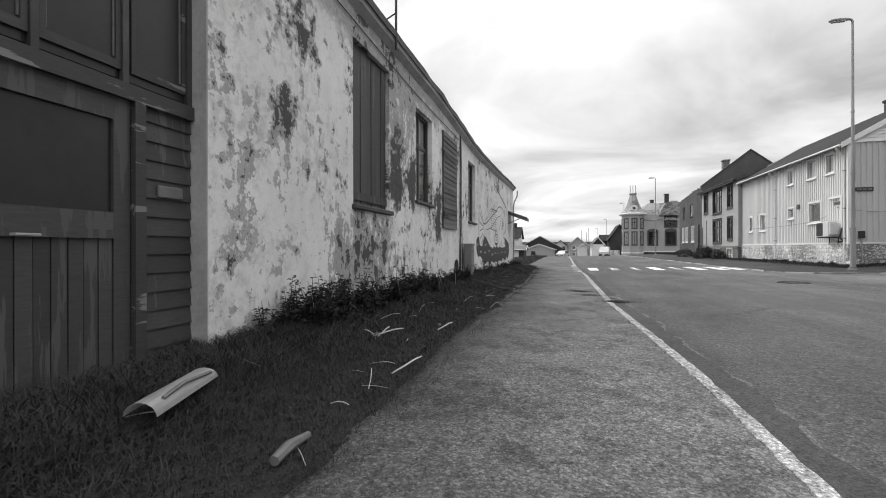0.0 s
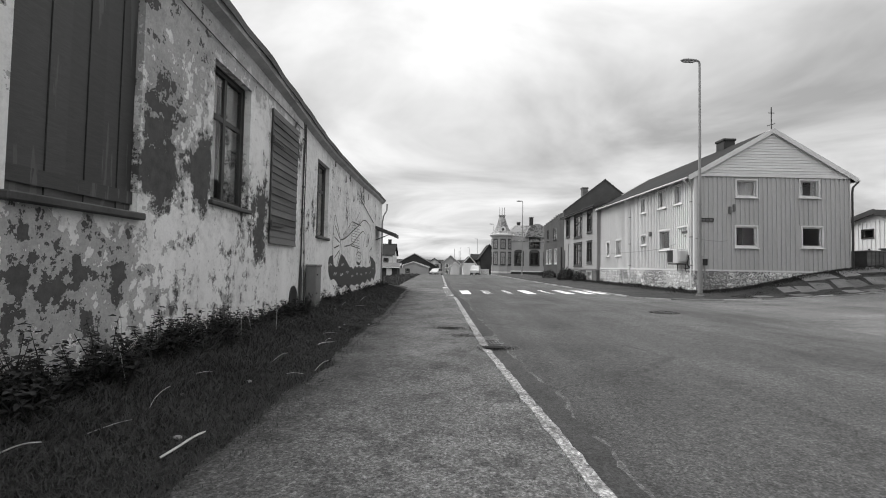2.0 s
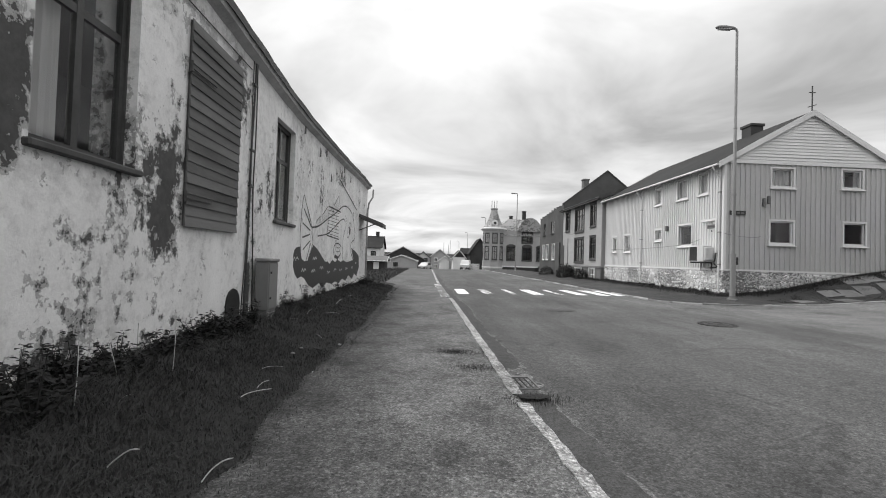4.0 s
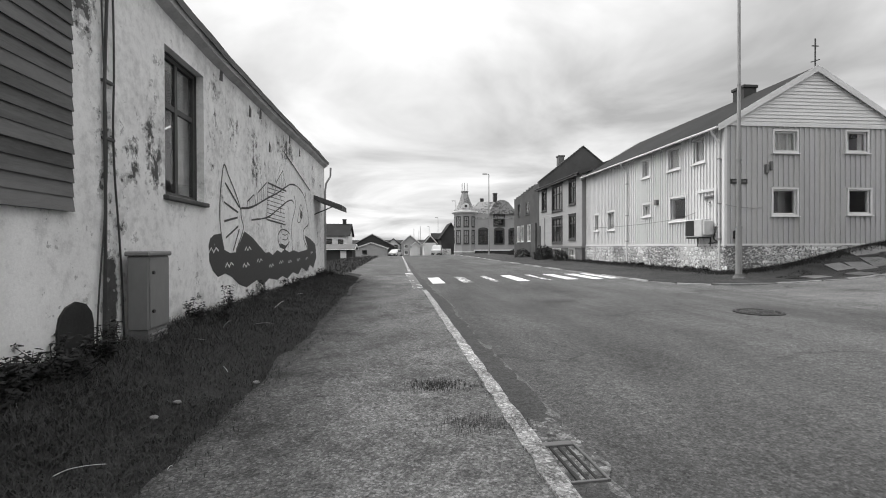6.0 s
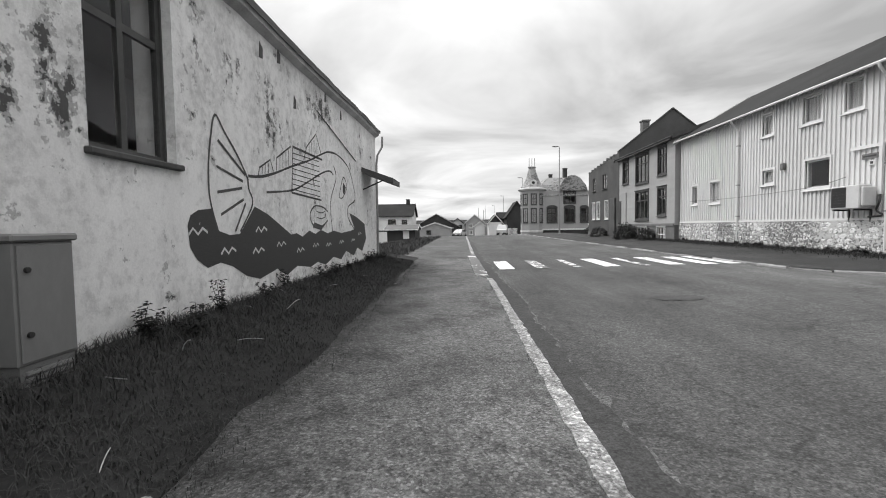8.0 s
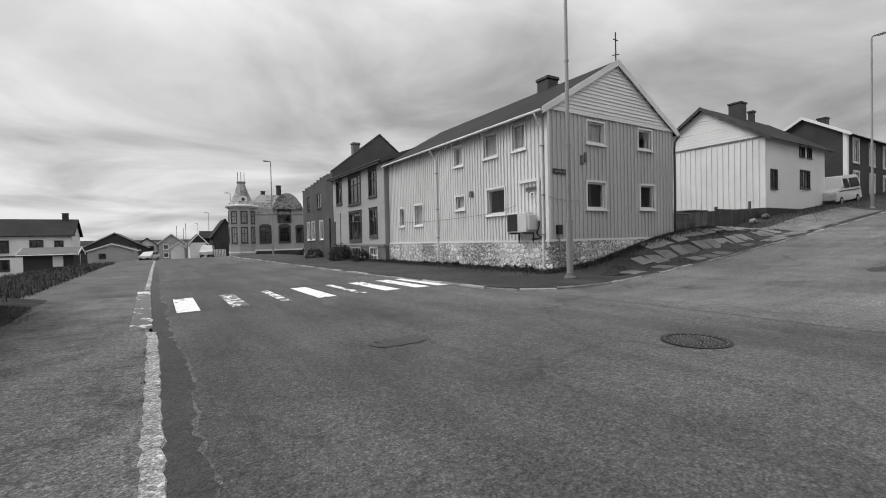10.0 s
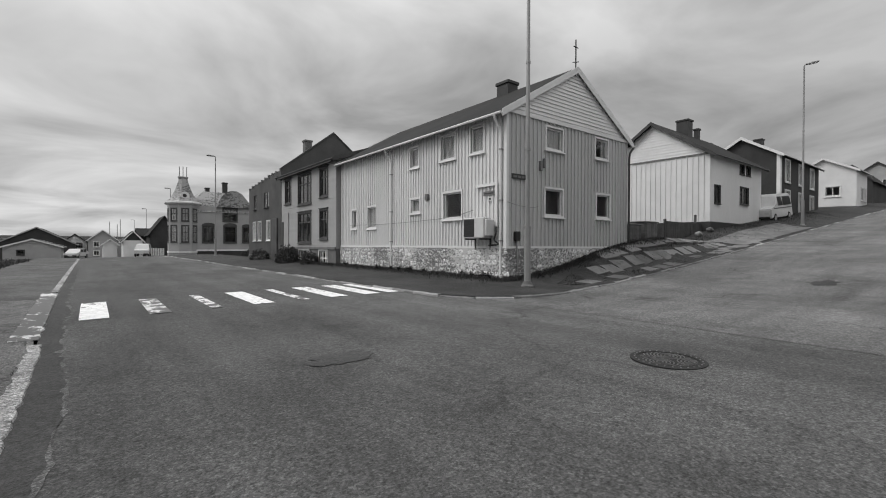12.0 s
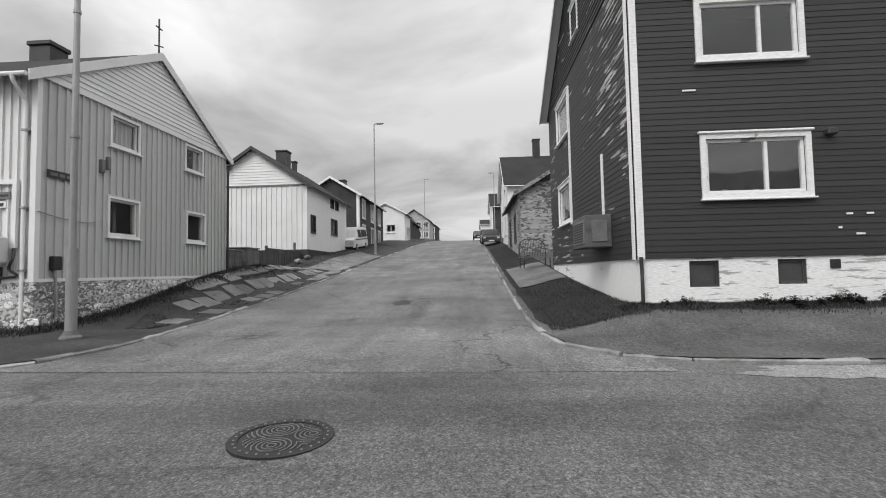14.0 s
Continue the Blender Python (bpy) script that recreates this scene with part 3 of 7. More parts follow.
def kerb(name, line, inner, mat, label):
    """Kerb stones set along a line, with their inner side towards the point inner(x, y)."""
    pts = spaced(line, 0.95)
    holder = thing(name, label, "kerb", kind="structure")
    meshes = []
    for k in range(5):
        bm = bmesh.new()
        rings = []
        for i in range(8):
            x, low = 0.008 + 0.984 * i / 7, random.uniform(0.0, 0.022)
            a, b = -0.06 + random.uniform(-0.02, 0.02), 0.06 + random.uniform(-0.02, 0.02)
            rings.append([bm.verts.new((x, y, z)) for y, z in ((a - 0.012, -0.20), (a, -0.03), (a + 0.022, -low), (b - 0.02, -low * 0.6), (b, -0.025), (b + 0.008, -0.20))])
        for p, q in zip(rings, rings[1:]):
            for i in range(6):
                bm.faces.new((p[i], p[(i + 1) % 6], q[(i + 1) % 6], q[i]))
        bm.faces.new(rings[0][::-1])
        bm.faces.new(rings[-1])
        meshes.append(mesh_of("kerb_stone", bm, mat))
    for i, ((x0, y0), (x1, y1)) in enumerate(zip(pts, pts[1:])):
        if math.hypot((x0 + x1) / 2 - 9, (y0 + y1) / 2 - 15) > 60:
            continue
        z0, z1 = gz(x0, y0) + 0.06, gz(x1, y1) + 0.06
        d = Vector((x1 - x0, y1 - y0, z1 - z0))
        m = Matrix.Translation((x0, y0, z0)) @ d.to_track_quat("X", "Z").to_matrix().to_4x4() @ pose(0, random.uniform(-0.012, 0.012), random.uniform(-0.015, 0.008)) @ Matrix.Diagonal((d.length, 1, 1, 1))
        ob = new("kerb_stone", meshes[i % 5])
        ob.parent, ob.matrix_local = holder, m
    return holder


kerb("kerb_north", NE, None, "kerb", "worn pale kerb stones round the street corner")
kerb("kerb_south", SE, None, "kerb", "worn pale kerb stones below the dark house")


def bank_ne(x, y):
    return 0.052 + 0.62 * smooth(11, 17.5, x) * smooth(19.5, 21.1, y) * (1 - smooth(19, 26, x)) + 0.10 * smooth(19.6, 21.2, y) * smooth(8.6, 10.9, x) + 0.35 * smooth(24, 30, x) * smooth(19.6, 22.5, y)


def bank_se(x, y):
    return 0.052 + 0.24 * smooth(9.4, 11.4, x) * (1 - smooth(9.8, 11.5, y)) + 0.1 * smooth(12, 9.6, y) * smooth(9.4, 11.4, x)


north = [[(x + (11.15 - x) * i / 8, y) for i in range(9)] for x, y in spaced(NE[:5], 1.5)]
north += [[(x + (11.15 - x) * i / 8, y + (21.6 - y) * i / 8) for i in range(9)] for x, y in spaced(NE[4:9], 0.4)[1:]]
north += [[(x + (max(x, 11.15) - x) * i / 8, y + (21.6 + 2.6 * smooth(17.6, 19.5, x) - y) * i / 8) for i in range(9)] for x, y in spaced(NE[8:], 0.6)[1:]]
sheet("pavement_north", north, "north_path", label="broken dark pavement with grass round the corner", lift=bank_ne, rough=0.02, seed=3, category="pavement")
south = [[(x + (11.75 - x) * i / 8, y) for i in range(9)] for x, y in spaced(SE[:2], 0.8)]
south += [[(x + (max(x, 11.75) - x) * i / 8, y + (9.6 - y) * i / 8) for i in range(9)] for x, y in spaced(SE[1:], 0.4)[1:]]
sheet("pavement_south", south, "side_path", label="gravel pavement and bare soil beside the dark house", lift=bank_se, rough=0.02, seed=5, category="pavement")

# ---- houses ----


def wall_panel(u0, u1, v0, v1, holes, t):
    """A wall in its own frame (x along, outwards -y, z up) with openings right through it."""
    us = sorted({u0, u1, *[min(max(h[i], u0), u1) for h in holes for i in (0, 1)]})
    vs = sorted({v0, v1, *[min(max(h[i], v0), v1) for h in holes for i in (2, 3)]})
    bm = bmesh.new()
    grid = {}

    def vert(i, j, k):
        if (i, j, k) not in grid:
            grid[i, j, k] = bm.verts.new((us[i], t * k, vs[j]))
        return grid[i, j, k]

    def solid(i, j):
        if not (0 <= i < len(us) - 1 and 0 <= j < len(vs) - 1):
            return False
        u, v = (us[i] + us[i + 1]) / 2, (vs[j] + vs[j + 1]) / 2
        return not any(h[0] < u < h[1] and h[2] < v < h[3] for h in holes)

    for i in range(len(us) - 1):
        for j in range(len(vs) - 1):
            if not solid(i, j):
                continue
            for k in (0, 1):
                bm.faces.new([vert(i, j, k), vert(i + 1, j, k), vert(i + 1, j + 1, k), vert(i, j + 1, k)])
            for di, dj, a, b in ((-1, 0, (i, j), (i, j + 1)), (1, 0, (i + 1, j), (i + 1, j + 1)), (0, -1, (i, j), (i + 1, j)), (0, 1, (i, j + 1), (i + 1, j + 1))):
                if not solid(i + di, j + dj):
                    bm.faces.new([vert(*a, 0), vert(*b, 0), vert(*b, 1), vert(*a, 1)])
    return bm


def window(house, m, u0, u1, v0, v1, casing=0.09, trim="white", cols=(), rows=(), sash=0.05, sill=True, curtain="", proud=0.045, back=0.07, name="window", label="", glassmat="glass", head=False):
    """A window in an opening: casing boards, sash bars, panes, sill, and a curtain behind where it has one."""
    c = casing
    if c:
        bm = boxes((u0 - c, u0, -proud, 0.02, v0 - c, v1 + c), (u1, u1 + c, -proud, 0.02, v0 - c, v1 + c), (u0, u1, -proud, 0.02, v1, v1 + c), (u0, u1, -proud, 0.02, v0 - c, v0))
    else:
        bm = boxes((u0, u0 + 0.02, 0.0, 0.05, v0, v1), (u1 - 0.02, u1, 0.0, 0.05, v0, v1), (u0, u1, 0.0, 0.05, v1 - 0.02, v1))
    w = part(name, bm, trim, house, label, m)
    bm = boxes((u0, u0 + sash, 0.02, back + 0.02, v0, v1), (u1 - sash, u1, 0.02, back + 0.02, v0, v1), (u0 + sash, u1 - sash, 0.02, back + 0.02, v1 - sash, v1), (u0 + sash, u1 - sash, 0.02, back + 0.02, v0, v0 + sash))
    uu = [u0 + sash] + [u0 + (u1 - u0) * f for f in cols] + [u1 - sash]
    vv = [v0 + sash] + [v0 + (v1 - v0) * f for f in rows] + [v1 - sash]
    for u in uu[1:-1]:
        box(bm, u - sash / 2, u + sash / 2, 0.024, back + 0.016, v0 + sash, v1 - sash)
    for v in vv[1:-1]:
        box(bm, u0 + sash, u1 - sash, 0.028, back + 0.012, v - sash / 2, v + sash / 2)
    part("sash", bm, trim, w)
    for a, b in zip(uu, uu[1:]):
        for lo, hi in zip(vv, vv[1:]):
            ob = part("pane", boxes((a - 0.005, b + 0.005, back - 0.02, back - 0.014, lo - 0.005, hi + 0.005)), glassmat, w)
            ob.visible_shadow = False
    if sill:
        bm = bmesh.new()
        box(bm, u0 - c - 0.03, u1 + c + 0.03, -proud - 0.05, 0.0, v0 - c - 0.035, v0 - c, 0.008)
        part("sill", bm, trim, w)
    if head:
        bm = bmesh.new()
        box(bm, u0 - c - 0.04, u1 + c + 0.04, -proud - 0.04, 0.0, v1 + c, v1 + c + 0.04, 0.008)
        part("head_board", bm, trim, w)
    if curtain:
        for a, b in {"both": ((u0 + 0.04, u0 + (u1 - u0) * 0.3), (u1 - (u1 - u0) * 0.3, u1 - 0.04)), "full": ((u0 + 0.03, u1 - 0.03),), "left": ((u0 + 0.04, u0 + (u1 - u0) * 0.4),), "top": ((u0 + 0.03, u1 - 0.03),)}[curtain]:
            bm = bmesh.new()
            n = max(8, int((b - a) / 0.025))
            lo = v0 + 0.03 if curtain != "top" else v0 + (v1 - v0) * 0.6
            f = [bm.verts.new((a + (b - a) * i / n, back + 0.045 + 0.02 * math.sin(i * 1.1) + 0.008 * math.sin(i * 2.7), v1 - 0.02)) for i in range(n + 1)]
            g = [bm.verts.new((a + (b - a) * i / n, back + 0.05 + 0.025 * math.sin(i * 1.1 + 0.4), lo)) for i in range(n + 1)]
            for i in range(n):
                bm.faces.new((f[i], f[i + 1], g[i + 1], g[i]))
            bmesh.ops.solidify(bm, geom=list(bm.faces), thickness=0.004)
            part("curtain", bm, "curtain", w)
    return w


def spans(lo, hi, cuts):
    """What is left of lo..hi after the cuts."""
    out = [(lo, hi)]
    for a, b in cuts:
        out = [s for p, q in out for s in ((p, min(q, a)), (max(p, b), q)) if s[1] - s[0] > 0.04]
    return out


def battens(wall, u0, u1, v0, v1, holes, step, mat, top=None, w=0.045, proud=0.036, pad=0.1):
    n = round((u1 - u0) / step)
    for i in range(n + 1):
        u = u0 + (u1 - u0) * i / n
        hi = top(u) if top else v1
        for a, b in spans(v0, hi, [(h[2] - pad, h[3] + pad) for h in holes if h[0] - pad < u < h[1] + pad]):
            piece("batten", mat, wall, u - w / 2, 0, a, w, proud, b - a)


def boards(wall, u0, u1, v0, v1, holes, step, mat, ends=None, proud=0.024, pad=0.1):
    n = max(1, round((v1 - v0) / step))
    h = (v1 - v0) / n
    for i in range(n):
        v = v0 + h * i
        a0, a1 = ends(v + h / 2) if ends else (u0, u1)
        for a, b in spans(a0, a1, [(q[0] - pad, q[1] + pad) for q in holes if q[2] - pad < v + h / 2 < q[3] + pad]):
            piece("board", mat, wall, a, 0, v, b - a, proud * random.uniform(0.9, 1.15), h * 1.04, True)


SIDES = ("front", "right", "back", "left")


def house(name, label, m, W, L, z0, ze, zr, mats, foundation=0.5, windows=(), clad=None, over=0.3, roof="roof", barge="white", thick=0.18, base="foundation_grey", gutter=True, base_holes=(), proud_base=0.03, roof_t=0.10, category="house", verge=None, shell=False):
    """A gabled house: x 0..W across the gable, y 0..L along the ridge; gable front at y = 0. z0: bottom of its boards.
    windows: (side, u0, u1, v0, v1, settings); clad: side -> (kind, step); mats: side -> material of the wall."""
    h = thing(name, label, category, m)
    frames = {"front": pose(0, 0, 0), "right": pose(W, 0, 0, 0, 0, 90), "back": pose(W, L, 0, 0, 0, 180), "left": pose(0, L, 0, 0, 0, -90)}
    long = {"front": W, "back": W, "left": L, "right": L}
    slope = (zr - ze) / (W / 2)
    clad = clad or {}
    for s in SIDES:
        n = long[s]
        mat = mats.get(s, mats["all"])
        holes = [(w[1], w[2], w[3], w[4]) for w in windows if w[0] == s]
        a, b = (0, n) if s in ("front", "back") else (thick, n - thick)
        wl = part("wall", wall_panel(a, b, z0, ze, holes, thick), mat, h, "", frames[s])
        kind, step = clad.get(s, ("", 0))
        if kind == "battens":
            battens(wl, a + 0.03 if s in ("front", "back") else 0.05, b - 0.03 if s in ("front", "back") else n - 0.05, z0, ze, holes, step, mat)
        elif kind == "boards":
            boards(wl, 0.0, n, z0, ze, holes, step, mat, proud=0.013)
        if s == "front" or (s == "back" and not shell):
            g = bmesh.new()
            prism(g, [(0, ze), (W, ze), (W, ze + 0.65), (W / 2, zr), (0, ze + 0.65)] if shell else [(0, ze), (W, ze), (W / 2, zr)], 0, thick)
            gm = mats.get("gable", mat)
            gb = part("gable", g, gm, h, "", frames[s])
            kind, step = clad.get("gable", ("", 0))
            if kind and s == "front":
                boards(gb, 0, W, ze, zr - 0.05, (), step, gm, proud=0.034, ends=lambda v: ((v - ze) / slope + 0.02, W - (v - ze) / slope - 0.02))
    for s, u0, u1, v0, v1, *kw in windows:
        window(h, frames[s], u0, u1, v0, v1, **(kw[0] if kw else {}))
    if foundation:
        for s in SIDES:
            n = long[s]
            a, b = (-proud_base, n + proud_base) if s in ("front", "back") else (thick, n - thick)
            holes = [q[1:] for q in base_holes if q[0] == s]
            part("foundation", wall_panel(a, b, z0 - foundation, z0 - 0.004, holes, thick + proud_base), base, h, "", frames[s] @ Matrix.Translation((0, -proud_base, 0)))
    if shell:
        return h
    # roof: two slopes with thickness, verge boards and gutters
    run = W / 2 + over
    drop = slope * over
    verge = over if verge is None else verge
    for side in (-1, 1):
        bm = bmesh.new()
        outline = [(W / 2, zr + roof_t), (W / 2 + side * run, ze - drop + roof_t), (W / 2 + side * run, ze - drop + 0.02), (W / 2, zr + 0.02)]
        prism(bm, outline, -verge, L + verge)
        part("roof", bm, roof, h)
        for y in (-verge - 0.025, L + verge + 0.003):
            bm = bmesh.new()
            e = 0.03
            prism(bm, [(W / 2, zr + roof_t + e), (W / 2 + side * (run + 0.02), ze - drop + roof_t + e), (W / 2 + side * (run + 0.02), ze - drop - 0.12 + e), (W / 2, zr - 0.12 + e)], y, y + 0.022)
            part("barge_board", bm, barge, h)
        if barge == "white":
            for ya, yb in ((-verge, -0.032), (L + 0.032, L + verge)):
                bm = bmesh.new()
                prism(bm, [(W / 2, zr + 0.016), (W / 2 + side * run, ze - drop + 0.016), (W / 2 + side * run, ze - drop - 0.004), (W / 2, zr - 0.004)], ya, yb)
                part("soffit", bm, barge, h)
        if gutter:
            bm = bmesh.new()
            gx = W / 2 + side * (run + 0.06)
            tube(bm, [(gx, -verge, ze - drop + 0.03), (gx, L + verge, ze - drop + 0.03)], 0.042, 8)
            part("gutter", bm, barge, h)
    return h


def chimney(h, x, y, z0, z1, w=0.6, d=0.6, mat="black"):
    bm = boxes((x - w / 2, x + w / 2, y - d / 2, y + d / 2, z0, z1 - 0.12))
    box(bm, x - w / 2 - 0.05, x + w / 2 + 0.05, y - d / 2 - 0.05, y + d / 2 + 0.05, z1 - 0.12, z1, 0.015)
    part("chimney", bm, mat, h)


def corner_board(h, m, u, z0, z1, w=0.13, mat="white", proud=0.045):
    part("corner_board", boxes((u, u + w, -proud, 0.0, z0, z1)), mat, h, "", m)


# the grey corner house
GX, GY, GW, GL = 11.0, 21.25, 6.6, 11.0
Wd = dict(casing=0.06, trim="white", sash=0.05)
gw = []
for a, b, lo, hi, cur in ((1.72, 2.65, 4.62, 5.38, "full"), (4.42, 5.3, 4.66, 5.42, "both"), (1.68, 2.66, 2.50, 3.42, ""), (4.5, 5.42, 2.54, 3.44, "")):
    gw.append(("front", a + 0.05, b - 0.05, lo + 0.05, hi - 0.03, dict(Wd, curtain=cur)))
for ya, yb, lo, hi, cur in ((26.3, 25.65, 4.46, 5.26, "full"), (24.4, 23.55, 4.46, 5.36, "full"), (22.85, 22.15, 4.46, 5.36, "full"), (26.25, 25.57, 2.76, 3.32, "full"), (24.25, 23.2, 2.44, 3.38, ""), (31.14, 30.6, 2.30, 3.2, ""), (29.64, 28.8, 2.28, 3.24, "full")):
    gw.append(("left", GY + GL - ya + 0.05, GY + GL - yb - 0.05, lo + 0.05, hi - 0.03, dict(Wd, curtain=cur)))
# front and left walls differ in tone to carry the sunlight in their colour
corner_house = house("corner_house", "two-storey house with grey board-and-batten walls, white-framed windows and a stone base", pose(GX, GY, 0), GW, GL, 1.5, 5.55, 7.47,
                     {"all": "siding_grey_shaded", "left": "siding_pale", "gable": "siding_pale"}, 1.3, gw, {"front": ("battens", 0.19), "left": ("battens", 0.165), "gable": ("boards", 0.12)}, 0.28, base="stone", proud_base=0.06, verge=0.10)
chimney(corner_house, 3.4, 3.25, 7.1, 8.02, 0.55, 0.6)

# the dark house across the side street
RX, RY, RW, RL = 20.4, 9.82, 8.78, 12.0
Wr = dict(casing=0.10, trim="white_worn", sash=0.06, head=True, glassmat="coated_glass")
rw = [("right", 1.33, 3.11, 2.90, 3.93, dict(Wr, cols=(0.62,))), ("right", 1.33, 3.11, 5.51, 6.55, dict(Wr, cols=(0.62,))),
      ("front", 1.72, 3.4, 3.1, 4.25, dict(Wr)), ("front", 1.72, 3.4, 5.9, 7.05, dict(Wr)), ("front", 4.3, 5.0, 8.3, 9.1, dict(Wr))]
rb = [("right", 0.96, 1.5, 1.17, 1.66), ("right", 2.54, 3.05, 1.2, 1.66)]
dark_house = house("dark_house", "tall dark-boarded house with flaking paint, white window frames and white base", pose(RX, RY, 0, 0, 0, 180), RW, RL, 1.72, 7.55, 10.7,
                   {"all": "siding_dark", "front": "siding_flaked", "back": "siding_dark"}, 1.5, rw, {"right": ("boards", 0.115), "front": ("boards", 0.125), "gable": ("boards", 0.125)}, 0.3, base="foundation", base_holes=rb, proud_base=-0.03)
fr = pose(RW, 0, 0, 0, 0, 90)
corner_board(dark_house, fr, -0.03, 1.7, 7.6, 0.17, "white_worn")
corner_board(dark_house, pose(0, 0, 0), RW - 0.10, 1.7, 7.6, 0.145, "white_worn")
for q in rb:
    window(dark_house, fr @ Matrix.Translation((0, 0.05, 0)), *q[1:], casing=0, trim="frame_dark", sash=0.05, sill=False, glassmat="dull_pane")
part("vent", boxes((3.45, 3.62, 0.0, 0.05, 1.48, 1.64)), "black", dark_house, "black vent grille", fr)

# the white house up the side street, then its neighbours
house2 = house("white_house", "white boarded house with a dark roof on a raised base", pose(28.5, 29.0, 0, 0, 0, -90), 6.5, 8.1, 2.97, 6.8, 9.0, {"all": "siding_pale", "front": "white"}, 1.6,
               [("right", 0.55, 1.3, 4.02, 5.05, dict(casing=0.03, trim="frame_dark", cols=(0.5,))), ("right", 4.35, 5.7, 4.2, 5.25, dict(casing=0.03, trim="frame_dark", cols=(0.35, 0.65))), ("right", 4.3, 4.95, 6.05, 6.6, dict(casing=0.03, trim="frame_dark")), ("right", 5.4, 6.0, 6.05, 6.6, dict(casing=0.03, trim="frame_dark"))],
               {"front": ("battens", 0.3), "gable": ("boards", 0.16)}, 0.3, "roof", "metal_dark", base="siding_black")
chimney(house2, 3.25, 4.2, 8.7, 10.0, 0.75, 0.7)
chimney(house2, 3.25, 6.1, 8.7, 9.75, 0.3, 0.3)
part("gable_board", boxes((0, 6.5, -0.06, -0.02, 6.74, 6.82)), "frame_grey", house2)
annex = house("annex", "low white boarded annex with a thick dark roof edge", pose(28.5, 33.1, 0, 0, 0, -90), 3.9, 5.0, 2.40, 4.95, 5.45, {"all": "white"}, 1.6,
              [("front", 0.9, 1.7, 3.85, 4.4, dict(casing=0.05, trim="frame_dark", sill=False))], {"front": ("battens", 0.3)}, 0.3, "roof", "metal_dark", base="siding_black", roof_t=0.22, category="annex")
part("pipe", tube(bmesh.new(), [(1.42, -0.06, 2.3), (1.42, -0.06, 3.15)], 0.05, 8), "metal_dark", annex)
Ws = dict(casing=0.1, trim="white", cols=(0.5,), sash=0.06)
house3 = house("black_house", "dark two-storey house with white corner boards and windows", pose(41.2, 27.6, 0, 0, 0, -90), 4.9, 10.5, 3.6, 8.4, 9.9, {"all": "siding_black"}, 1.0,
               [("right", u, u + 1.1, v, v + 1.6, Ws) for u in (1.2, 4.6, 7.8) for v in (4.2, 6.5)], over=0.3, barge="white")
corner_board(house3, pose(0, 0, 0), 4.7, 3.6, 8.4, 0.24)
corner_board(house3, pose(4.9, 0, 0, 0, 0, 90), 0.0, 3.6, 8.4, 0.24)
chimney(house3, 2.2, 4.5, 9.6, 10.6, 0.6, 0.6)
house4 = house("small_white_house", "small white house with a dark door window in its gable", pose(59, 26.3, 0, 0, 0, -90), 4.9, 5, 5.5, 9.0, 10.3, {"all": "siding_pale", "front": "white"}, 1.4,
               [("front", 2.6, 3.7, 6.6, 7.5, dict(Ws, trim="white")), ("right", 2.0, 3.0, 6.2, 7.4, Ws), ("right", 3.6, 4.4, 6.2, 7.4, Ws)], barge="white")
house5 = house("hill_house", "grey house with a dark roof near the crest of the hill", pose(104, 29.7, 0, 0, 0, -90), 7.2, 9, 8.3, 13.0, 15.6, {"all": "siding_mid"}, 1.0, [("front", u, u + 1.0, v, v + 1.3, Ws) for u in (4.2, 5.8) for v in (9.2, 11.4)], barge="metal_dark")
house6 = house("hill_house", "dark house on the crest of the hill", pose(124, 29.0, 0, 0, 0, -90), 6.6, 8, 9.2, 13.6, 16.0, {"all": "siding_black"}, 1.0, [("front", 4.8, 5.8, v, v + 1.4, Ws) for v in (10.0, 12.0)], barge="metal_dark")
house7 = house("hill_shed", "low dark shed with an open front on the hill", pose(71, 25.4, 0, 0, 0, -90), 3.4, 9, 6.0, 9.2, 11.0, {"all": "siding_black"}, 0.8, (), barge="metal_dark")

# the other side of the hill street
cabin = house("old_cabin", "unpainted weathered cabin with flaking boards", pose(28.0, 10.2, 0, 0, 0, -90), 4.8, 9.0, 2.5, 5.9, 7.3, {"all": "bare_wood"}, 1.0,
              [("left", 2.0, 3.0, 3.3, 4.9, dict(casing=0.08, trim="frame_dark", cols=(0.5,))), ("left", 5.5, 6.5, 3.3, 4.9, dict(casing=0.08, trim="frame_dark", cols=(0.5,)))], {"front": ("boards", 0.13), "gable": ("boards", 0.13)}, 0.35, "roof_grey", "bare_wood", gutter=False)
house8 = house("pale_house", "pale house with a grey roof beside the cabin", pose(47.6, 10.0, 0, 0, 0, 180), 8.6, 9.5, 3.6, 8.4, 11.6, {"all": "siding_pale"}, 1.0,
               [("front", u, u + 1.2, v, v + 1.4, Ws) for u in (1.5, 5.5) for v in (4.6, 7.0)], over=0.3, roof="roof", barge="white")
chimney(house8, 4.3, 3.0, 11.0, 13.2, 0.6, 0.6)
house9 = house("far_hill_house", "white house with a dark front up the hill", pose(76, 10.0, 0, 0, 0, 180), 8, 8, 6.2, 10.8, 13.2, {"all": "white", "left": "siding_black", "right": "siding_black"}, 1.0, [("front", u, u + 1, v, v + 1.2, Ws) for u in (1.5, 5) for v in (7.1, 9.2)], barge="white")
house10 = house("far_hill_house", "low pale house on the crest of the hill", pose(112, 10.9, 0, 0, 0, 180), 12, 6, 8.3, 11.4, 13.0, {"all": "white"}, 1.0, (), barge="white")

# the main street beyond the corner house
Wk = dict(casing=0.09, trim="frame_dark", cols=(0.33, 0.67), rows=(0.68,), sash=0.06, head=True)
Wn = dict(casing=0.09, trim="frame_dark", cols=(0.5,), rows=(0.68,), sash=0.06, head=True)
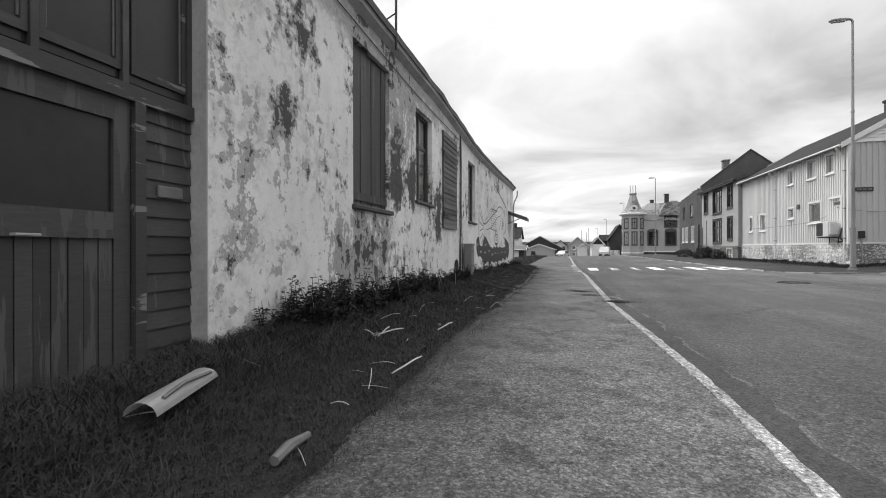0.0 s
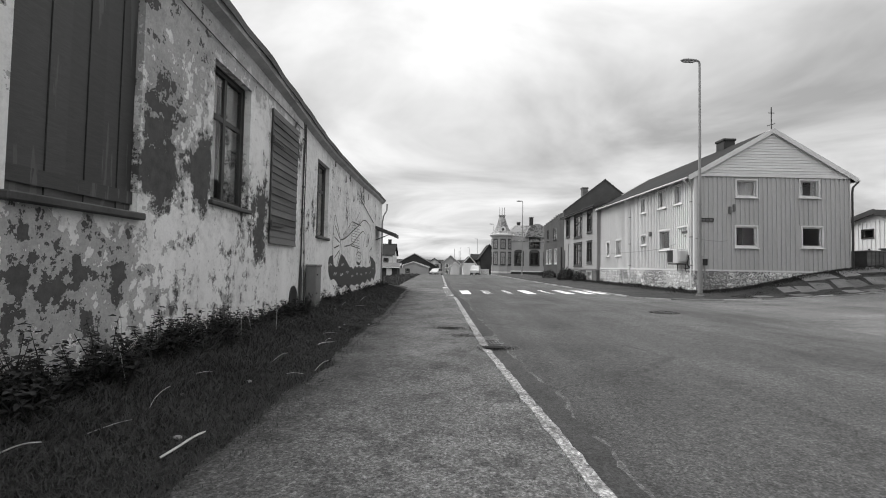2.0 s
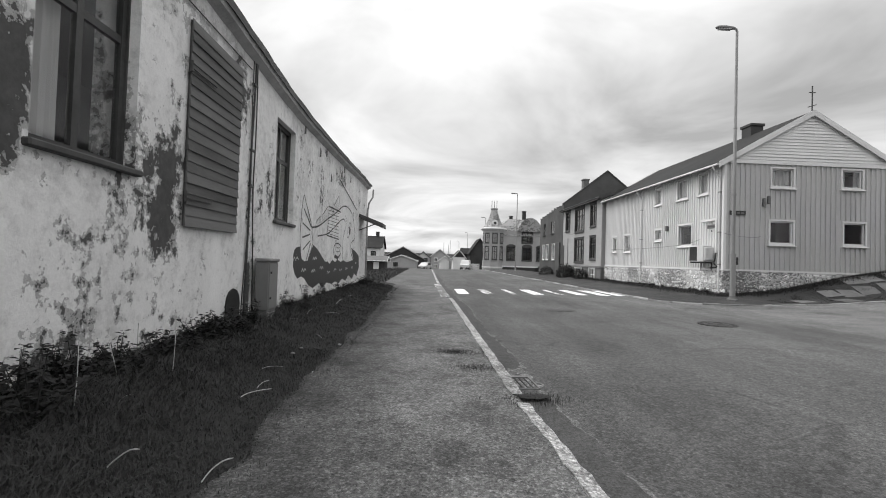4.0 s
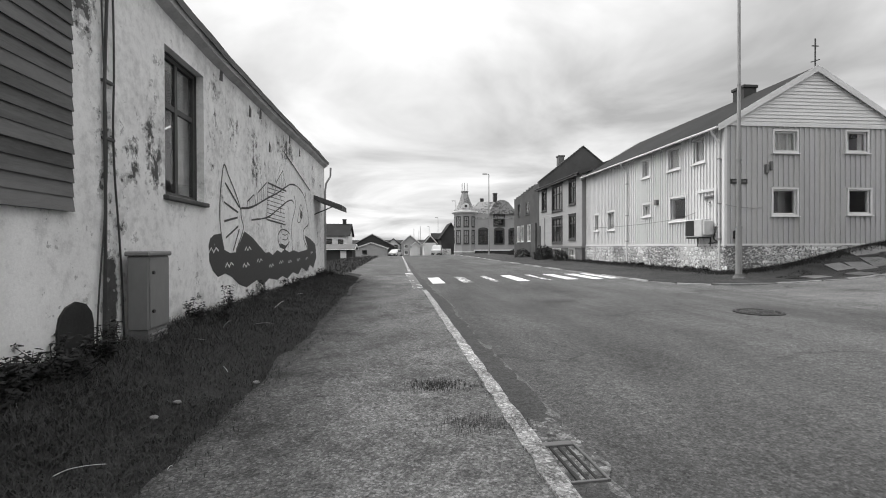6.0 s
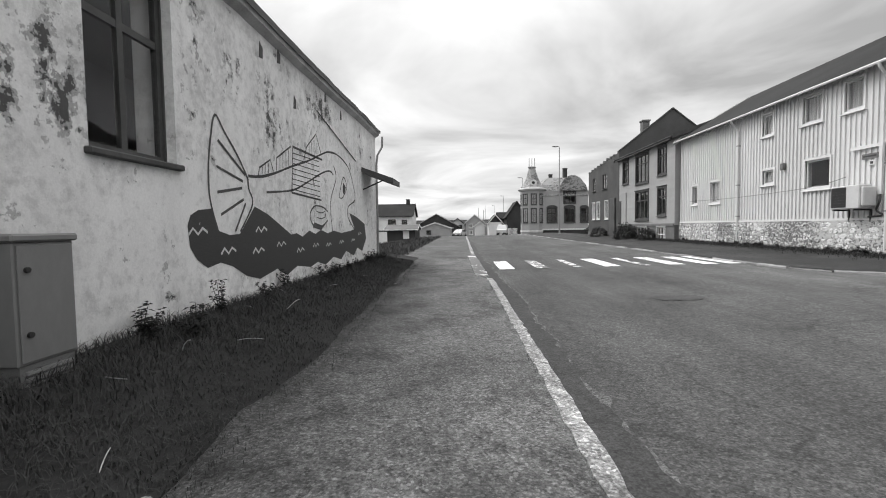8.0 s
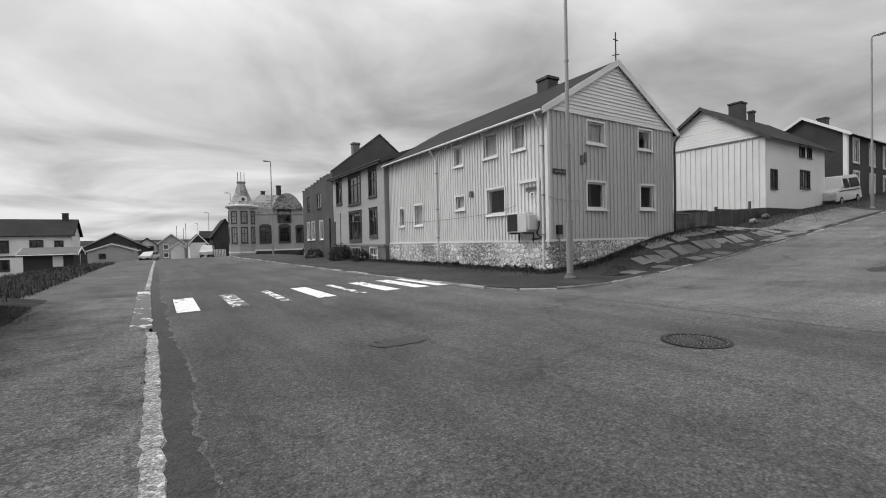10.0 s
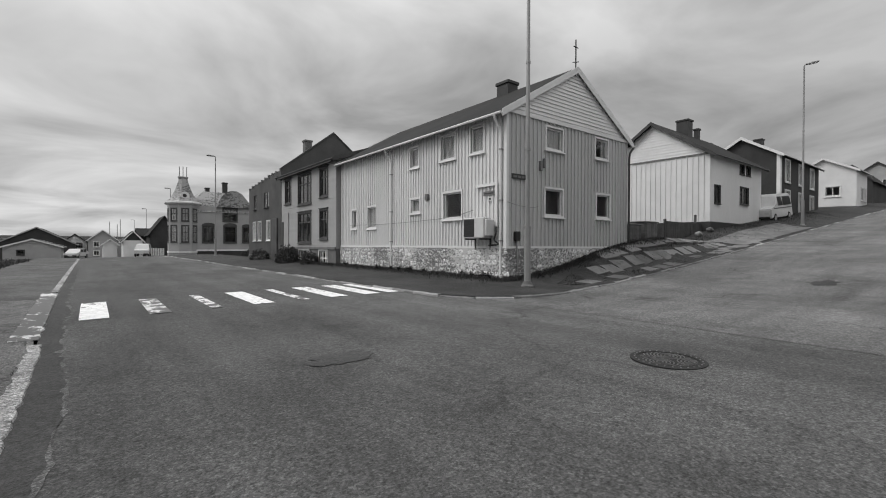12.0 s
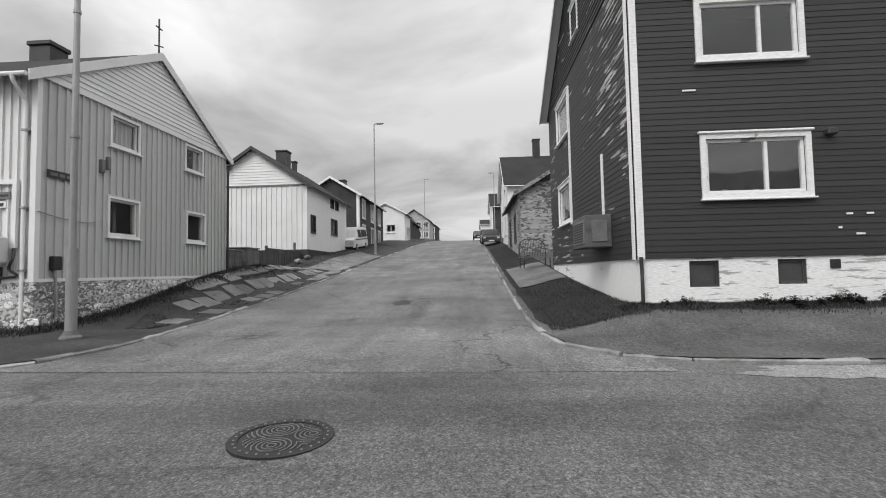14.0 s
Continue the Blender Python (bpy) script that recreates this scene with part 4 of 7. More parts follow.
SY, SL = 32.45, 7.95
house11 = house("clapboard_house", "grey clapboard house with tall dark-framed windows", pose(10.8, SY, 0), 6.4, SL, 1.4, 5.8, 6.9, {"all": "siding_mid"}, 1.2,
                [("left", SL - 1.9, SL - 1.0, 4.1, 5.5, Wn), ("left", SL - 5.0, SL - 3.2, 3.9, 5.5, Wk), ("left", SL - 7.2, SL - 6.3, 4.1, 5.5, Wn),
                 ("left", SL - 1.9, SL - 1.0, 1.95, 3.35, Wn), ("left", SL - 5.0, SL - 3.2, 1.75, 3.35, Wk)], {"left": ("boards", 0.16)}, 0.25, "roof", "frame_dark", base="foundation_grey",
                base_holes=[("left", SL - 4.9, SL - 3.4, 0.5, 1.3), ("left", SL - 2.0, SL - 1.0, 0.5, 1.3)])
for a, b in ((SL - 4.9, SL - 3.4), (SL - 2.0, SL - 1.0)):
    window(house11, pose(0, SL, 0, 0, 0, -90), a, b, 0.5, 1.3, casing=0.06, trim="white_worn", cols=(0.33, 0.67), rows=(0.5,), sill=False)
DY, DL = 40.5, 7.3
house12 = house("ruined_house", "dark empty house with a ragged eave and broken windows", pose(10.8, DY, 0), 7.0, DL, 0.9, 5.7, 9.1, {"all": "render_grey"}, 0.9,
                [("left", DL - 6.1, DL - 5.3, 4.1, 5.2, dict(casing=0, trim="frame_dark", cols=(0.5,))), ("left", DL - 3.6, DL - 2.5, 4.1, 5.2, dict(casing=0, trim="frame_dark", cols=(0.5,))),
                 ("left", DL - 6.1, DL - 5.5, 1.9, 3.2, dict(casing=0.05, trim="white_worn")), ("left", DL - 4.9, DL - 4.2, 1.9, 3.2, dict(casing=0.05, trim="white_worn")), ("left", DL - 2.9, DL - 2.2, 1.9, 3.2, dict(casing=0.05, trim="white_worn"))], shell=True)
for side in (-1, 1):
    bm = bmesh.new()
    prism(bm, [(3.5, 9.10), (3.5 + side * 3.55, 6.30), (3.5 + side * 3.55, 6.40), (3.5, 9.20)], -0.05, 0.23)
    part("coping_board", bm, "frame_dark", house12, "dark board along the bare gable")
chimney(house12, 1.9, 0.55, 5.5, 8.5, 0.45, 0.45, "foundation_grey")
part("inner_wall", boxes((0.3, 6.7, 3.6, 3.75, 0.9, 5.6)), "render_grey", house12)

# ---- the old plastered building ----
LX, LY0, LY1 = -2.65, 2.9, 24.75
lm = pose(LX, LY0, 0, 0, 0, 90)
LN = LY1 - LY0
W1, W2, SH, W4 = (2.60, 3.92, 1.95, 4.27), (5.28, 6.38, 2.28, 4.12), (7.3, 8.45, 1.95, 4.05), (10.15, 11.24, 2.15, 3.99)


def eave(y):
    """Height of the sagging roof edge."""
    return line_at(((-7, 4.92), (6, 4.90), (9.4, 4.84), (11, 4.75), (12.6, 4.63), (14.4, 4.55), (17.6, 4.58), (19.5, 4.62), (22.2, 4.71), (26, 4.75)), y) + 0.012 * noise.noise(Vector((y * 1.7, 0, 31)))


def along(y0, y1, section, d=0.3):
    """A bar along the wall: section(y) gives its closed outline in x and z."""
    bm = bmesh.new()
    rings = [[bm.verts.new((x, y, z)) for x, z in section(y)] for y in steps(y0, y1, d)]
    n = len(rings[0])
    for p, q in zip(rings, rings[1:]):
        for k in range(n):
            bm.faces.new((p[k], p[(k + 1) % n], q[(k + 1) % n], q[k]))
    bm.faces.new(rings[0][::-1])
    bm.faces.new(rings[-1])
    return bm


old_building = thing("plastered_building", "long old building with peeling white plaster walls", "building")
part("wall", wall_panel(0, LN, -0.4, 4.40, [W1, W2, SH, W4], 0.42), "plaster", old_building, "white plaster flaking off dark render", lm)
part("wall_head", along(LY0, LY1, lambda y: [(LX, 4.40), (LX, eave(y) - 0.06), (LX - 0.42, eave(y) + 0.10), (LX - 0.42, 4.40)]), "plaster", old_building)
part("wall", boxes((-10.6, LX - 0.42, LY1 - 0.4, LY1, -0.4, 4.75)), "plaster", old_building)
part("wall", boxes((-10.6, -10.2, -6, LY1 - 0.4, -0.4, 4.75)), "plaster", old_building)
bm = bmesh.new()
prism(bm, [(-10.2, 4.75), (LX - 0.05, 4.75), (-6.6, 6.6)], LY1 - 0.3, LY1 - 0.02)
part("gable", bm, "plaster", old_building)
part("roof", along(-6.5, LY1 + 0.12, lambda y: [(-2.50 + 0.03 * noise.noise(Vector((y * 1.3, 4, 2))), eave(y) - 0.10), (-2.49 + 0.03 * noise.noise(Vector((y * 1.3, 4, 2))), eave(y)), (-6.6, 6.99), (-6.6, 6.86)]), "roof_grey", old_building, "grey roofing felt with a worn edge")
bm = bmesh.new()
prism(bm, [(-10.9, 4.70), (-10.9, 4.84), (-6.6, 6.99), (-6.6, 6.86)], -6.5, LY1 + 0.12)
part("roof", bm, "roof_grey", old_building)
part("cornice", along(LY0, LY1 + 0.10, lambda y: [(LX - 0.01, eave(y) - 0.24 + 0.02 * noise.noise(Vector((y * 3, 1, 1)))), (-2.54, eave(y) - 0.16), (-2.525, eave(y) - 0.07), (LX - 0.01, eave(y) - 0.02)], 0.15), "plaster_end", old_building, "stained plaster cornice under the eave")
# entrance front, set back from the plaster
part("wall", boxes((-3.25, -2.84, -6, LY0, 2.4, 4.85), (-3.25, -2.84, -6, 1.34, -0.4, 2.4), (-3.25, -2.84, 2.38, LY0, -0.4, 2.4)), "dark_wood", old_building, "dark boarded entrance front")

# boarded window
for i in range(7):
    w = (W1[1] - W1[0]) / 7
    piece("board", "dark_wood", old_building, W1[0] + w * i + 0.004, 0.10 + 0.008 * (i % 2), W1[2], w - 0.008, 0.03, W1[3] - W1[2], m=lm)
part("sill", boxes((W1[0] - 0.04, W1[1] + 0.04, -0.07, 0.12, W1[2] - 0.07, W1[2] + 0.0), bevel=0.012), "frame_dark", old_building, "dark rotten sill", lm)
part("batten_bar", boxes((W1[0], W1[1], 0.05, 0.069, W1[2] + 0.08, W1[2] + 0.20)), "dark_wood", old_building, "", lm)
# casement windows, deep in the wall
for q, cur in ((W2, "left"), (W4, "")):
    window(old_building, lm @ Matrix.Translation((0, 0.10, 0)), *q, casing=0, trim="frame_dark", cols=(0.5,), rows=(0.64,), sash=0.07, sill=False, back=0.06, curtain=cur, label="old dark casement with two lights and a transom")
    part("sill", boxes((q[0] - 0.05, q[1] + 0.05, -0.06, 0.11, q[2] - 0.06, q[2]), bevel=0.012), "frame_dark", old_building, "worn dark sill", lm)
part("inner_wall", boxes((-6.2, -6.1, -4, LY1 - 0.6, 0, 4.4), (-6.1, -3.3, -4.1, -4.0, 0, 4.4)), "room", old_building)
# board shutter with strap hinges
shutter = part("shutter", boxes((7.22, 8.52, -0.03, 0.0, 1.82, 4.15)), "frame_dark", old_building, "closed shutter of weathered dark boards", lm)
for i in range(19):
    h = 2.33 / 19
    piece("board", "shutter", shutter, 7.2, -0.03, 1.82 + h * i, 1.34, 0.020 * random.uniform(0.7, 1.3), h * 1.02, True)
for v in (2.15, 3.6):
    bm = boxes((7.14, 7.75, -0.073, -0.062, v - 0.02, v + 0.02))
    tube(bm, [(7.16, -0.06, v - 0.06), (7.16, -0.06, v + 0.06)], 0.022)
    part("hinge", bm, "metal_dark", shutter)
# cables down the wall
for k, (u, r) in enumerate(((9.02, 0.015), (9.10, 0.010), (8.985, 0.008))):
    bm = bmesh.new()
    tube(bm, curve_through([(u + 0.035 * math.sin(v * 1.7 + k * 2) - 0.10 * smooth(2.6, 0.6, v) * (k != 1) + 0.16 * smooth(2.8, 1.2, v) * (k == 1), -0.025, v) for v in (4.45, 3.8, 3.2, 2.7, 2.2, 1.7, 1.2, 0.8, 0.45)], 3), r, 6)
    part("cable", bm, "metal_dark", old_building, "dark cable hanging down the plaster", lm)
for v in (4.1, 3.1, 2.55):
    part("clip", boxes((8.97, 9.12, -0.04, 0.0, v, v + 0.025)), "metal_dark", old_building, "", lm)
# long wire under the eave
bm = bmesh.new()
tube(bm, curve_through([(0.3, -0.02, 4.62), (2.6, -0.02, 4.48), (5.0, -0.02, 4.36), (7.0, -0.02, 4.32), (8.9, -0.02, 4.30)], 4), 0.008, 5)
part("wire", bm, "metal_dark", old_building, "", lm)
bm = bmesh.new()
tube(bm, [(15.75, -0.02, 3.85), (18.97, -0.02, 3.30)], 0.012, 5)
part("wire", bm, "metal_dark", old_building, "", lm)
# arched opening low in the wall, its dark inside painted as a flat plate
arch = [(8.38, 0.3), (8.82, 0.3), (8.82, 0.82)] + [(8.60 + 0.22 * math.cos(a), 0.82 + 0.22 * math.sin(a)) for a in (0.5, 1.0, 1.57, 2.14, 2.64)] + [(8.38, 0.82)]
part("hatch", prism(bmesh.new(), arch, -0.02, 0.0), "iron", old_building, "dark plate standing in for a shaded arched opening", lm)
# small dark air vents below the eave
for u, v in ((11.9, 4.28), (13.3, 4.1), (13.95, 4.25), (14.6, 3.7), (16.4, 4.3), (17.6, 4.2)):
    part("vent", prism(bmesh.new(), [(u - 0.07, v - 0.12), (u + 0.05, v - 0.10), (u + 0.06, v + 0.05), (u - 0.04, v + 0.12)], -0.006, 0.0), "mural_dark", old_building, "", lm)
# canopy over the far door
bm = bmesh.new()
prism(bm, [(LX, 3.10), (LX, 3.24), (-1.72, 2.90), (-1.72, 2.74)], 22.6, 23.9)
canopy = part("canopy", bm, "frame_dark", old_building, "dark sloping board canopy")
bm = bmesh.new()
tube(bm, [(LX, 22.75, 2.6), (-2.0, 22.75, 2.88)], 0.02, 6)
part("bracket", bm, "metal_dark", canopy)
bm = bmesh.new()
tube(bm, [(-2.40, LY1 - 0.02, 4.52), (-2.42, LY1 + 0.02, 4.2), (-2.56, LY1 - 0.1, 3.9), (LX + 0.05, LY1 - 0.1, 3.6), (LX + 0.05, LY1 - 0.1, 0.5)], 0.035, 8)
part("downpipe", bm, "metal", old_building)
bm = bmesh.new()
tube(bm, [(-2.5, 6.75, 4.6), (-2.5, 6.75, 5.9)], 0.022, 6)
tube(bm, [(-2.5, 6.75, 5.2), (-2.9, 6.75, 5.0)], 0.014, 6)
part("stay", bm, "metal_dark", old_building, "thin iron stay at the eave")
# jamb patch where the plaster ends, and entrance joinery
part("jamb", boxes((-2.85, LX, LY0 - 0.015, LY0, 0.2, 4.72)), "plaster_end", old_building, "stained plaster edge of the wall")
em = pose(-2.84, 0, 0, 0, 0, 90)
n = 0
for i in range(15):
    z = 0.30 + i * 0.141
    piece("board", "dark_wood", old_building, 2.45, -0.012, z, 0.445, 0.025, 0.146, True, m=em)
part("rail", boxes((-0.5, 2.89, -0.07, 0.0, 2.38, 2.49), (2.36, 2.445, -0.07, 0.0, 0.2, 2.38)), "frame_worn", old_building, "grey worn door frame", em)
for a, b in ((0.30, 1.02), (1.08, 1.72), (1.78, 2.28), (2.36, 2.83)):
    part("post", boxes((b + 0.005, b + 0.05, -0.05, 0.0, 2.49, 4.6)), "frame_dark", old_building, "", em)
    part("window", boxes((a, b, -0.012, -0.002, 2.52, 4.6)), "dusty_glass", old_building, "dusty dark entrance glass", em)
    part("window_frame", boxes((a, a + 0.035, -0.035, 0.0, 2.58, 4.4), (b - 0.035, b, -0.035, 0.0, 2.58, 4.4), (a + 0.035, b - 0.035, -0.035, 0.0, 2.58, 2.64)), "frame_worn", old_building, "", em)
    # thin pale strips paint the highlights along the inner frame edges
    part("putty", boxes((a + 0.036, a + 0.046, -0.022, -0.012, 2.66, 4.4), (b - 0.046, b - 0.036, -0.022, -0.012, 2.66, 4.4)), "frame_grey", old_building, "pale strip painted as a highlight along the frame edge", em)
part("letter_plate", boxes((2.56, 2.78, -0.06, -0.036, 1.72, 1.81), bevel=0.006), "frame_grey", old_building, "grey letter plate", em)
door = thing("door", "dark wooden entrance door with a tall glass pane", "door", em @ Matrix.Translation((-0.07, 0.0, -0.04)))
part("door_frame", boxes((1.42, 1.54, -0.03, 0.02, 0.35, 2.42), (2.30, 2.42, -0.03, 0.02, 0.35, 2.42), (1.54, 2.30, -0.03, 0.02, 2.26, 2.42), (1.54, 2.30, -0.03, 0.02, 1.46, 1.62), (1.54, 2.30, -0.045, -0.03, 1.44, 1.50)), "dark_wood", door)
part("pane", boxes((1.54, 2.30, -0.005, 0.003, 1.62, 2.26)), "dusty_glass", door)
for i in range(8):
    piece("board", "dark_wood", door, 1.54 + 0.095 * i, 0.0, 0.37, 0.088, 0.018 + 0.003 * (i % 3), 1.09)
bm = bmesh.new()
tube(bm, [(1.70, -0.03, 1.45), (1.70, -0.08, 1.45), (1.82, -0.085, 1.45)], 0.011, 8)
part("door_handle", bm, "metal", door, "worn metal lever handle")

# ---- the wall painting ----


def ribbon(bm, points, w, x, smoothed=True):
    """A painted stroke on the wall: points are (y, z)."""
    pts = curve_through([Vector((a, b)) for a, b in points], 5) if smoothed else [Vector(p) for p in points]
    left, right = [], []
    for i, p in enumerate(pts):
        d = (pts[min(i + 1, len(pts) - 1)] - pts[max(i - 1, 0)]).normalized()
        s = w / 2 * (0.85 + 0.3 * noise.noise(Vector((p.x * 3, p.y * 3, 1))))
        left.append(bm.verts.new((x, p.x - d.y * s, p.y + d.x * s)))
        right.append(bm.verts.new((x, p.x + d.y * s, p.y - d.x * s)))
    for i in range(len(pts) - 1):
        bm.faces.new((left[i], right[i], right[i + 1], left[i + 1]))


def painted(bm, outline, x):
    vs = [bm.verts.new((x, a, b)) for a, b in outline]
    es = [bm.edges.new((vs[i], vs[(i + 1) % len(vs)])) for i in range(len(vs))]
    bmesh.ops.triangle_fill(bm, use_beauty=True, edges=es)


WATER = [(14.27, 1.53), (14.33, 1.64), (14.47, 1.70), (14.76, 1.73), (14.86, 1.47), (15.13, 1.41), (15.39, 1.42), (15.83, 1.80), (16.26, 1.70), (17.15, 1.38), (17.4, 1.40), (17.68, 1.33), (18.05, 1.44), (18.4, 1.37), (18.75, 1.45), (19.2, 1.37), (19.67, 1.42), (20.3, 1.36), (21.10, 1.40), (21.62, 1.44), (21.1, 1.86), (21.92, 1.77), (22.84, 1.59), (23.02, 1.15)]
WATER2 = [(22.46, 0.80), (21.9, 0.93), (21.45, 0.74), (20.7, 0.90), (20.22, 0.73), (19.59, 0.83), (19.01, 0.70), (18.5, 0.80), (18.07, 0.74), (17.39, 0.82), (16.93, 0.71), (16.54, 0.85), (15.93, 0.76), (15.53, 0.85), (15.18, 1.01), (14.9, 1.08), (14.62, 1.04), (14.42, 1.15), (14.30, 1.29)]
bm = bmesh.new()
painted(bm, WATER + WATER2, LX + 0.003)
part("painted_water", bm, "mural_dark", old_building, "dark painted waves on the plaster")
for y, z in ((14.45, 1.45), (15.08, 1.20), (15.9, 1.16), (16.01, 1.46), (16.71, 1.22), (17.55, 1.08), (18.4, 1.13), (19.25, 1.11), (20.28, 1.13), (21.4, 1.14), (22.2, 1.3)):
    bm = bmesh.new()
    ribbon(bm, [(y - 0.17, z - 0.02), (y - 0.09, z + 0.05), (y, z - 0.02), (y + 0.09, z + 0.05), (y + 0.19, z)], 0.035, LX + 0.006, False)
    part("painted_ripple", bm, "mural_white", old_building, "small white painted wave mark")
X = LX + 0.004


def stroke(points, w, smoothed=True):
    bm = bmesh.new()
    ribbon(bm, points, w * 1.35, X, smoothed)
    part("painted_line", bm, "mural_line", old_building)


stroke([(14.87, 1.46), (14.72, 1.83), (14.71, 2.20), (14.78, 2.57), (14.89, 2.85), (15.09, 2.69), (15.40, 2.44), (15.66, 2.17)], 0.030)
stroke([(15.66, 2.17), (15.67, 2.04), (15.77, 1.83), (15.40, 1.45)], 0.028)
for a, b in (((14.93, 2.56), (15.59, 2.21)), ((14.88, 2.24), (15.52, 2.12)), ((14.88, 1.93), (15.49, 2.03)), ((14.94, 1.66), (15.52, 1.88)), ((15.57, 1.83), (15.27, 1.45))):
    stroke([a, b], 0.032, False)
stroke([(15.67, 2.21), (16.09, 2.25), (16.58, 2.36), (17.29, 2.56), (18.14, 2.78), (18.88, 3.01), (19.43, 3.15), (20.19, 3.19), (21.04, 3.04), (21.50, 2.70), (21.72, 2.25), (21.0, 2.02), (20.97, 1.74), (21.6, 1.43)], 0.034)
stroke([(19.78, 2.89), (19.95, 2.63), (19.47, 2.05), (19.57, 1.40)], 0.03)
stroke([(16.23, 2.03), (17.24, 2.14), (17.91, 2.32), (18.91, 2.63), (19.47, 2.74), (19.75, 2.68)], 0.03)
stroke([(17.23, 2.10), (17.33, 2.90), (18.95, 2.91)], 0.035, False)
stroke([(17.23, 2.10), (18.84, 2.06)], 0.03, False)
for k in range(8):
    z = 2.16 + 0.09 * k
    stroke([(17.25 + 0.01 * k, z), (18.75, z - 0.03 + 0.012 * k)], 0.014, False)
for o in ([(15.98, 2.25), (16.02, 2.37), (16.40, 2.54), (16.50, 2.37)], [(16.61, 2.40), (16.63, 2.60), (17.24, 2.89)], [(17.85, 2.74), (18.03, 3.02), (18.59, 3.37), (18.88, 3.03)]):
    stroke(o, 0.026, False)
for y, lo, hi in ((16.1, 2.28, 2.4), (16.2, 2.3, 2.45), (16.32, 2.32, 2.48), (16.75, 2.42, 2.66), (16.87, 2.45, 2.70), (17.0, 2.48, 2.76), (17.12, 2.5, 2.82), (18.15, 2.82, 3.05), (18.3, 2.86, 3.16), (18.45, 2.9, 3.24), (18.62, 2.93, 3.2)):
    stroke([(y, lo), (y + 0.02, hi)], 0.014, False)
stroke([(20.16, 2.22), (20.57, 2.72), (20.89, 2.50), (20.44, 2.21), (20.16, 2.22)], 0.026)
stroke([(19.23, 1.65), (18.76, 1.50), (18.29, 1.54), (18.12, 1.75), (18.41, 1.92), (18.91, 1.92), (19.25, 1.84)], 0.03)
stroke([(18.5, 1.82), (18.8, 1.80), (19.05, 1.84)], 0.018)
stroke([(18.5, 1.70), (18.8, 1.68), (19.05, 1.72)], 0.018)
bm = bmesh.new()
painted(bm, [(18.25, 1.50), (18.76, 1.44), (19.2, 1.62), (18.8, 1.54), (18.35, 1.60)], LX + 0.005)
part("painted_shade", bm, "mural_line", old_building)
bm = bmesh.new()
painted(bm, [(20.55, 2.60), (20.80, 2.50), (20.62, 2.28), (20.50, 2.36)], LX + 0.005)
part("painted_shade", bm, "mural_line", old_building)

# ---- markings and ironwork on the street ----


def strip(name, y0, y1, off0, off1, mat, label, category, lift=0.032, wob=0.018, drop=0.05):
    """A low painted edge strip along the footpath."""
    bm = bmesh.new()
    rows = []
    for y in steps(y0, y1, 0.12):
        c = edge_line(y)
        a, b = c + off0 + wob * noise.noise(Vector((y * 11, 1, 0))) * 2, c + off1 + wob * noise.noise(Vector((y * 11, 9, 0))) * 2
        z = gz(c, y) + lift + 0.004 * noise.noise(Vector((y * 2, 3, 0)))
        rows.append([bm.verts.new(p) for p in ((a - 0.01, y, z - drop), (a, y, z), (b, y, z - 0.006), (b + 0.02, y, z - drop))])
    for r, q in zip(rows, rows[1:]):
        for i in range(3):
            bm.faces.new((r[i], r[i + 1], q[i + 1], q[i]))
    return tagged(part(name, bm, mat), label, category, kind="structure")


strip("edge_line", -14, 9.08, -0.054, 0.050, "line", "worn white painted edge strip of the footpath", "road marking")
strip("edge_line", 9.32, 19.6, -0.065, 0.06, "line", "worn white painted edge strip of the footpath", "road marking")
strip("edge_line", 19.95, 27.0, -0.25, 0.05, "stripe_worn", "broad scuffed white strip before the crossing", "road marking", 0.036)
strip("edge_line", 27.5, 60, -0.10, 0.03, "line", "faded white edge strip beyond the crossing", "road marking", 0.03)
sheet("trim_gutter", [[(edge_line(y) + 0.05 + (0.24 + 0.10 * noise.noise(Vector((y * 0.5, 0, 2))) + 0.08 * noise.noise(Vector((y * 2.6, 0, 4))) + 0.06 * noise.noise(Vector((y * 7, 0, 6)))) * i / 3, y) for i in range(4)] for y in steps(-14, 40, 0.07)], "patch", label="dark strip of newer tar along the edge", lift=0.007, category="road patch")
sheet("trim_silt", [[(edge_line(y) + 0.24 + 0.10 * noise.noise(Vector((y * 0.5, 0, 2))) + (0.02 + max(0.0, 0.05 + 0.07 * noise.noise(Vector((y * 1.7, 0, 41))) + 0.06 * noise.noise(Vector((y * 5, 0, 43))))) * i / 2, y) for i in range(3)] for y in steps(-14, 40, 0.08)], "silt", label="pale grit swept along the dark tar strip", lift=0.005, category="road patch")
for k, (x, worn) in enumerate(((1.46, 0), (2.42, 1), (3.36, 2), (4.25, 0), (5.12, 2), (5.92, 0), (6.78, 0), (7.42, 0))):
    w = (0.21, 0.17, 0.10, 0.21, 0.10, 0.21, 0.21, 0.2)[k]
    ob = sheet("crossing_stripe", [[(x - w + 0.01 * noise.noise(Vector((y, k, 0))), y), (x, y), (x + w + 0.012 * noise.noise(Vector((y, k, 5))), y)] for y in steps(21.62, 24.25, 0.3)], ("stripe", "stripe_worn", "stripe_half")[worn], lift=0.012)
    tagged(ob, "nearly worn away white crossing stripe" if worn else "thick white painted crossing stripe on asphalt", "road marking")
    ob["group"] = "stripes of the crossing"


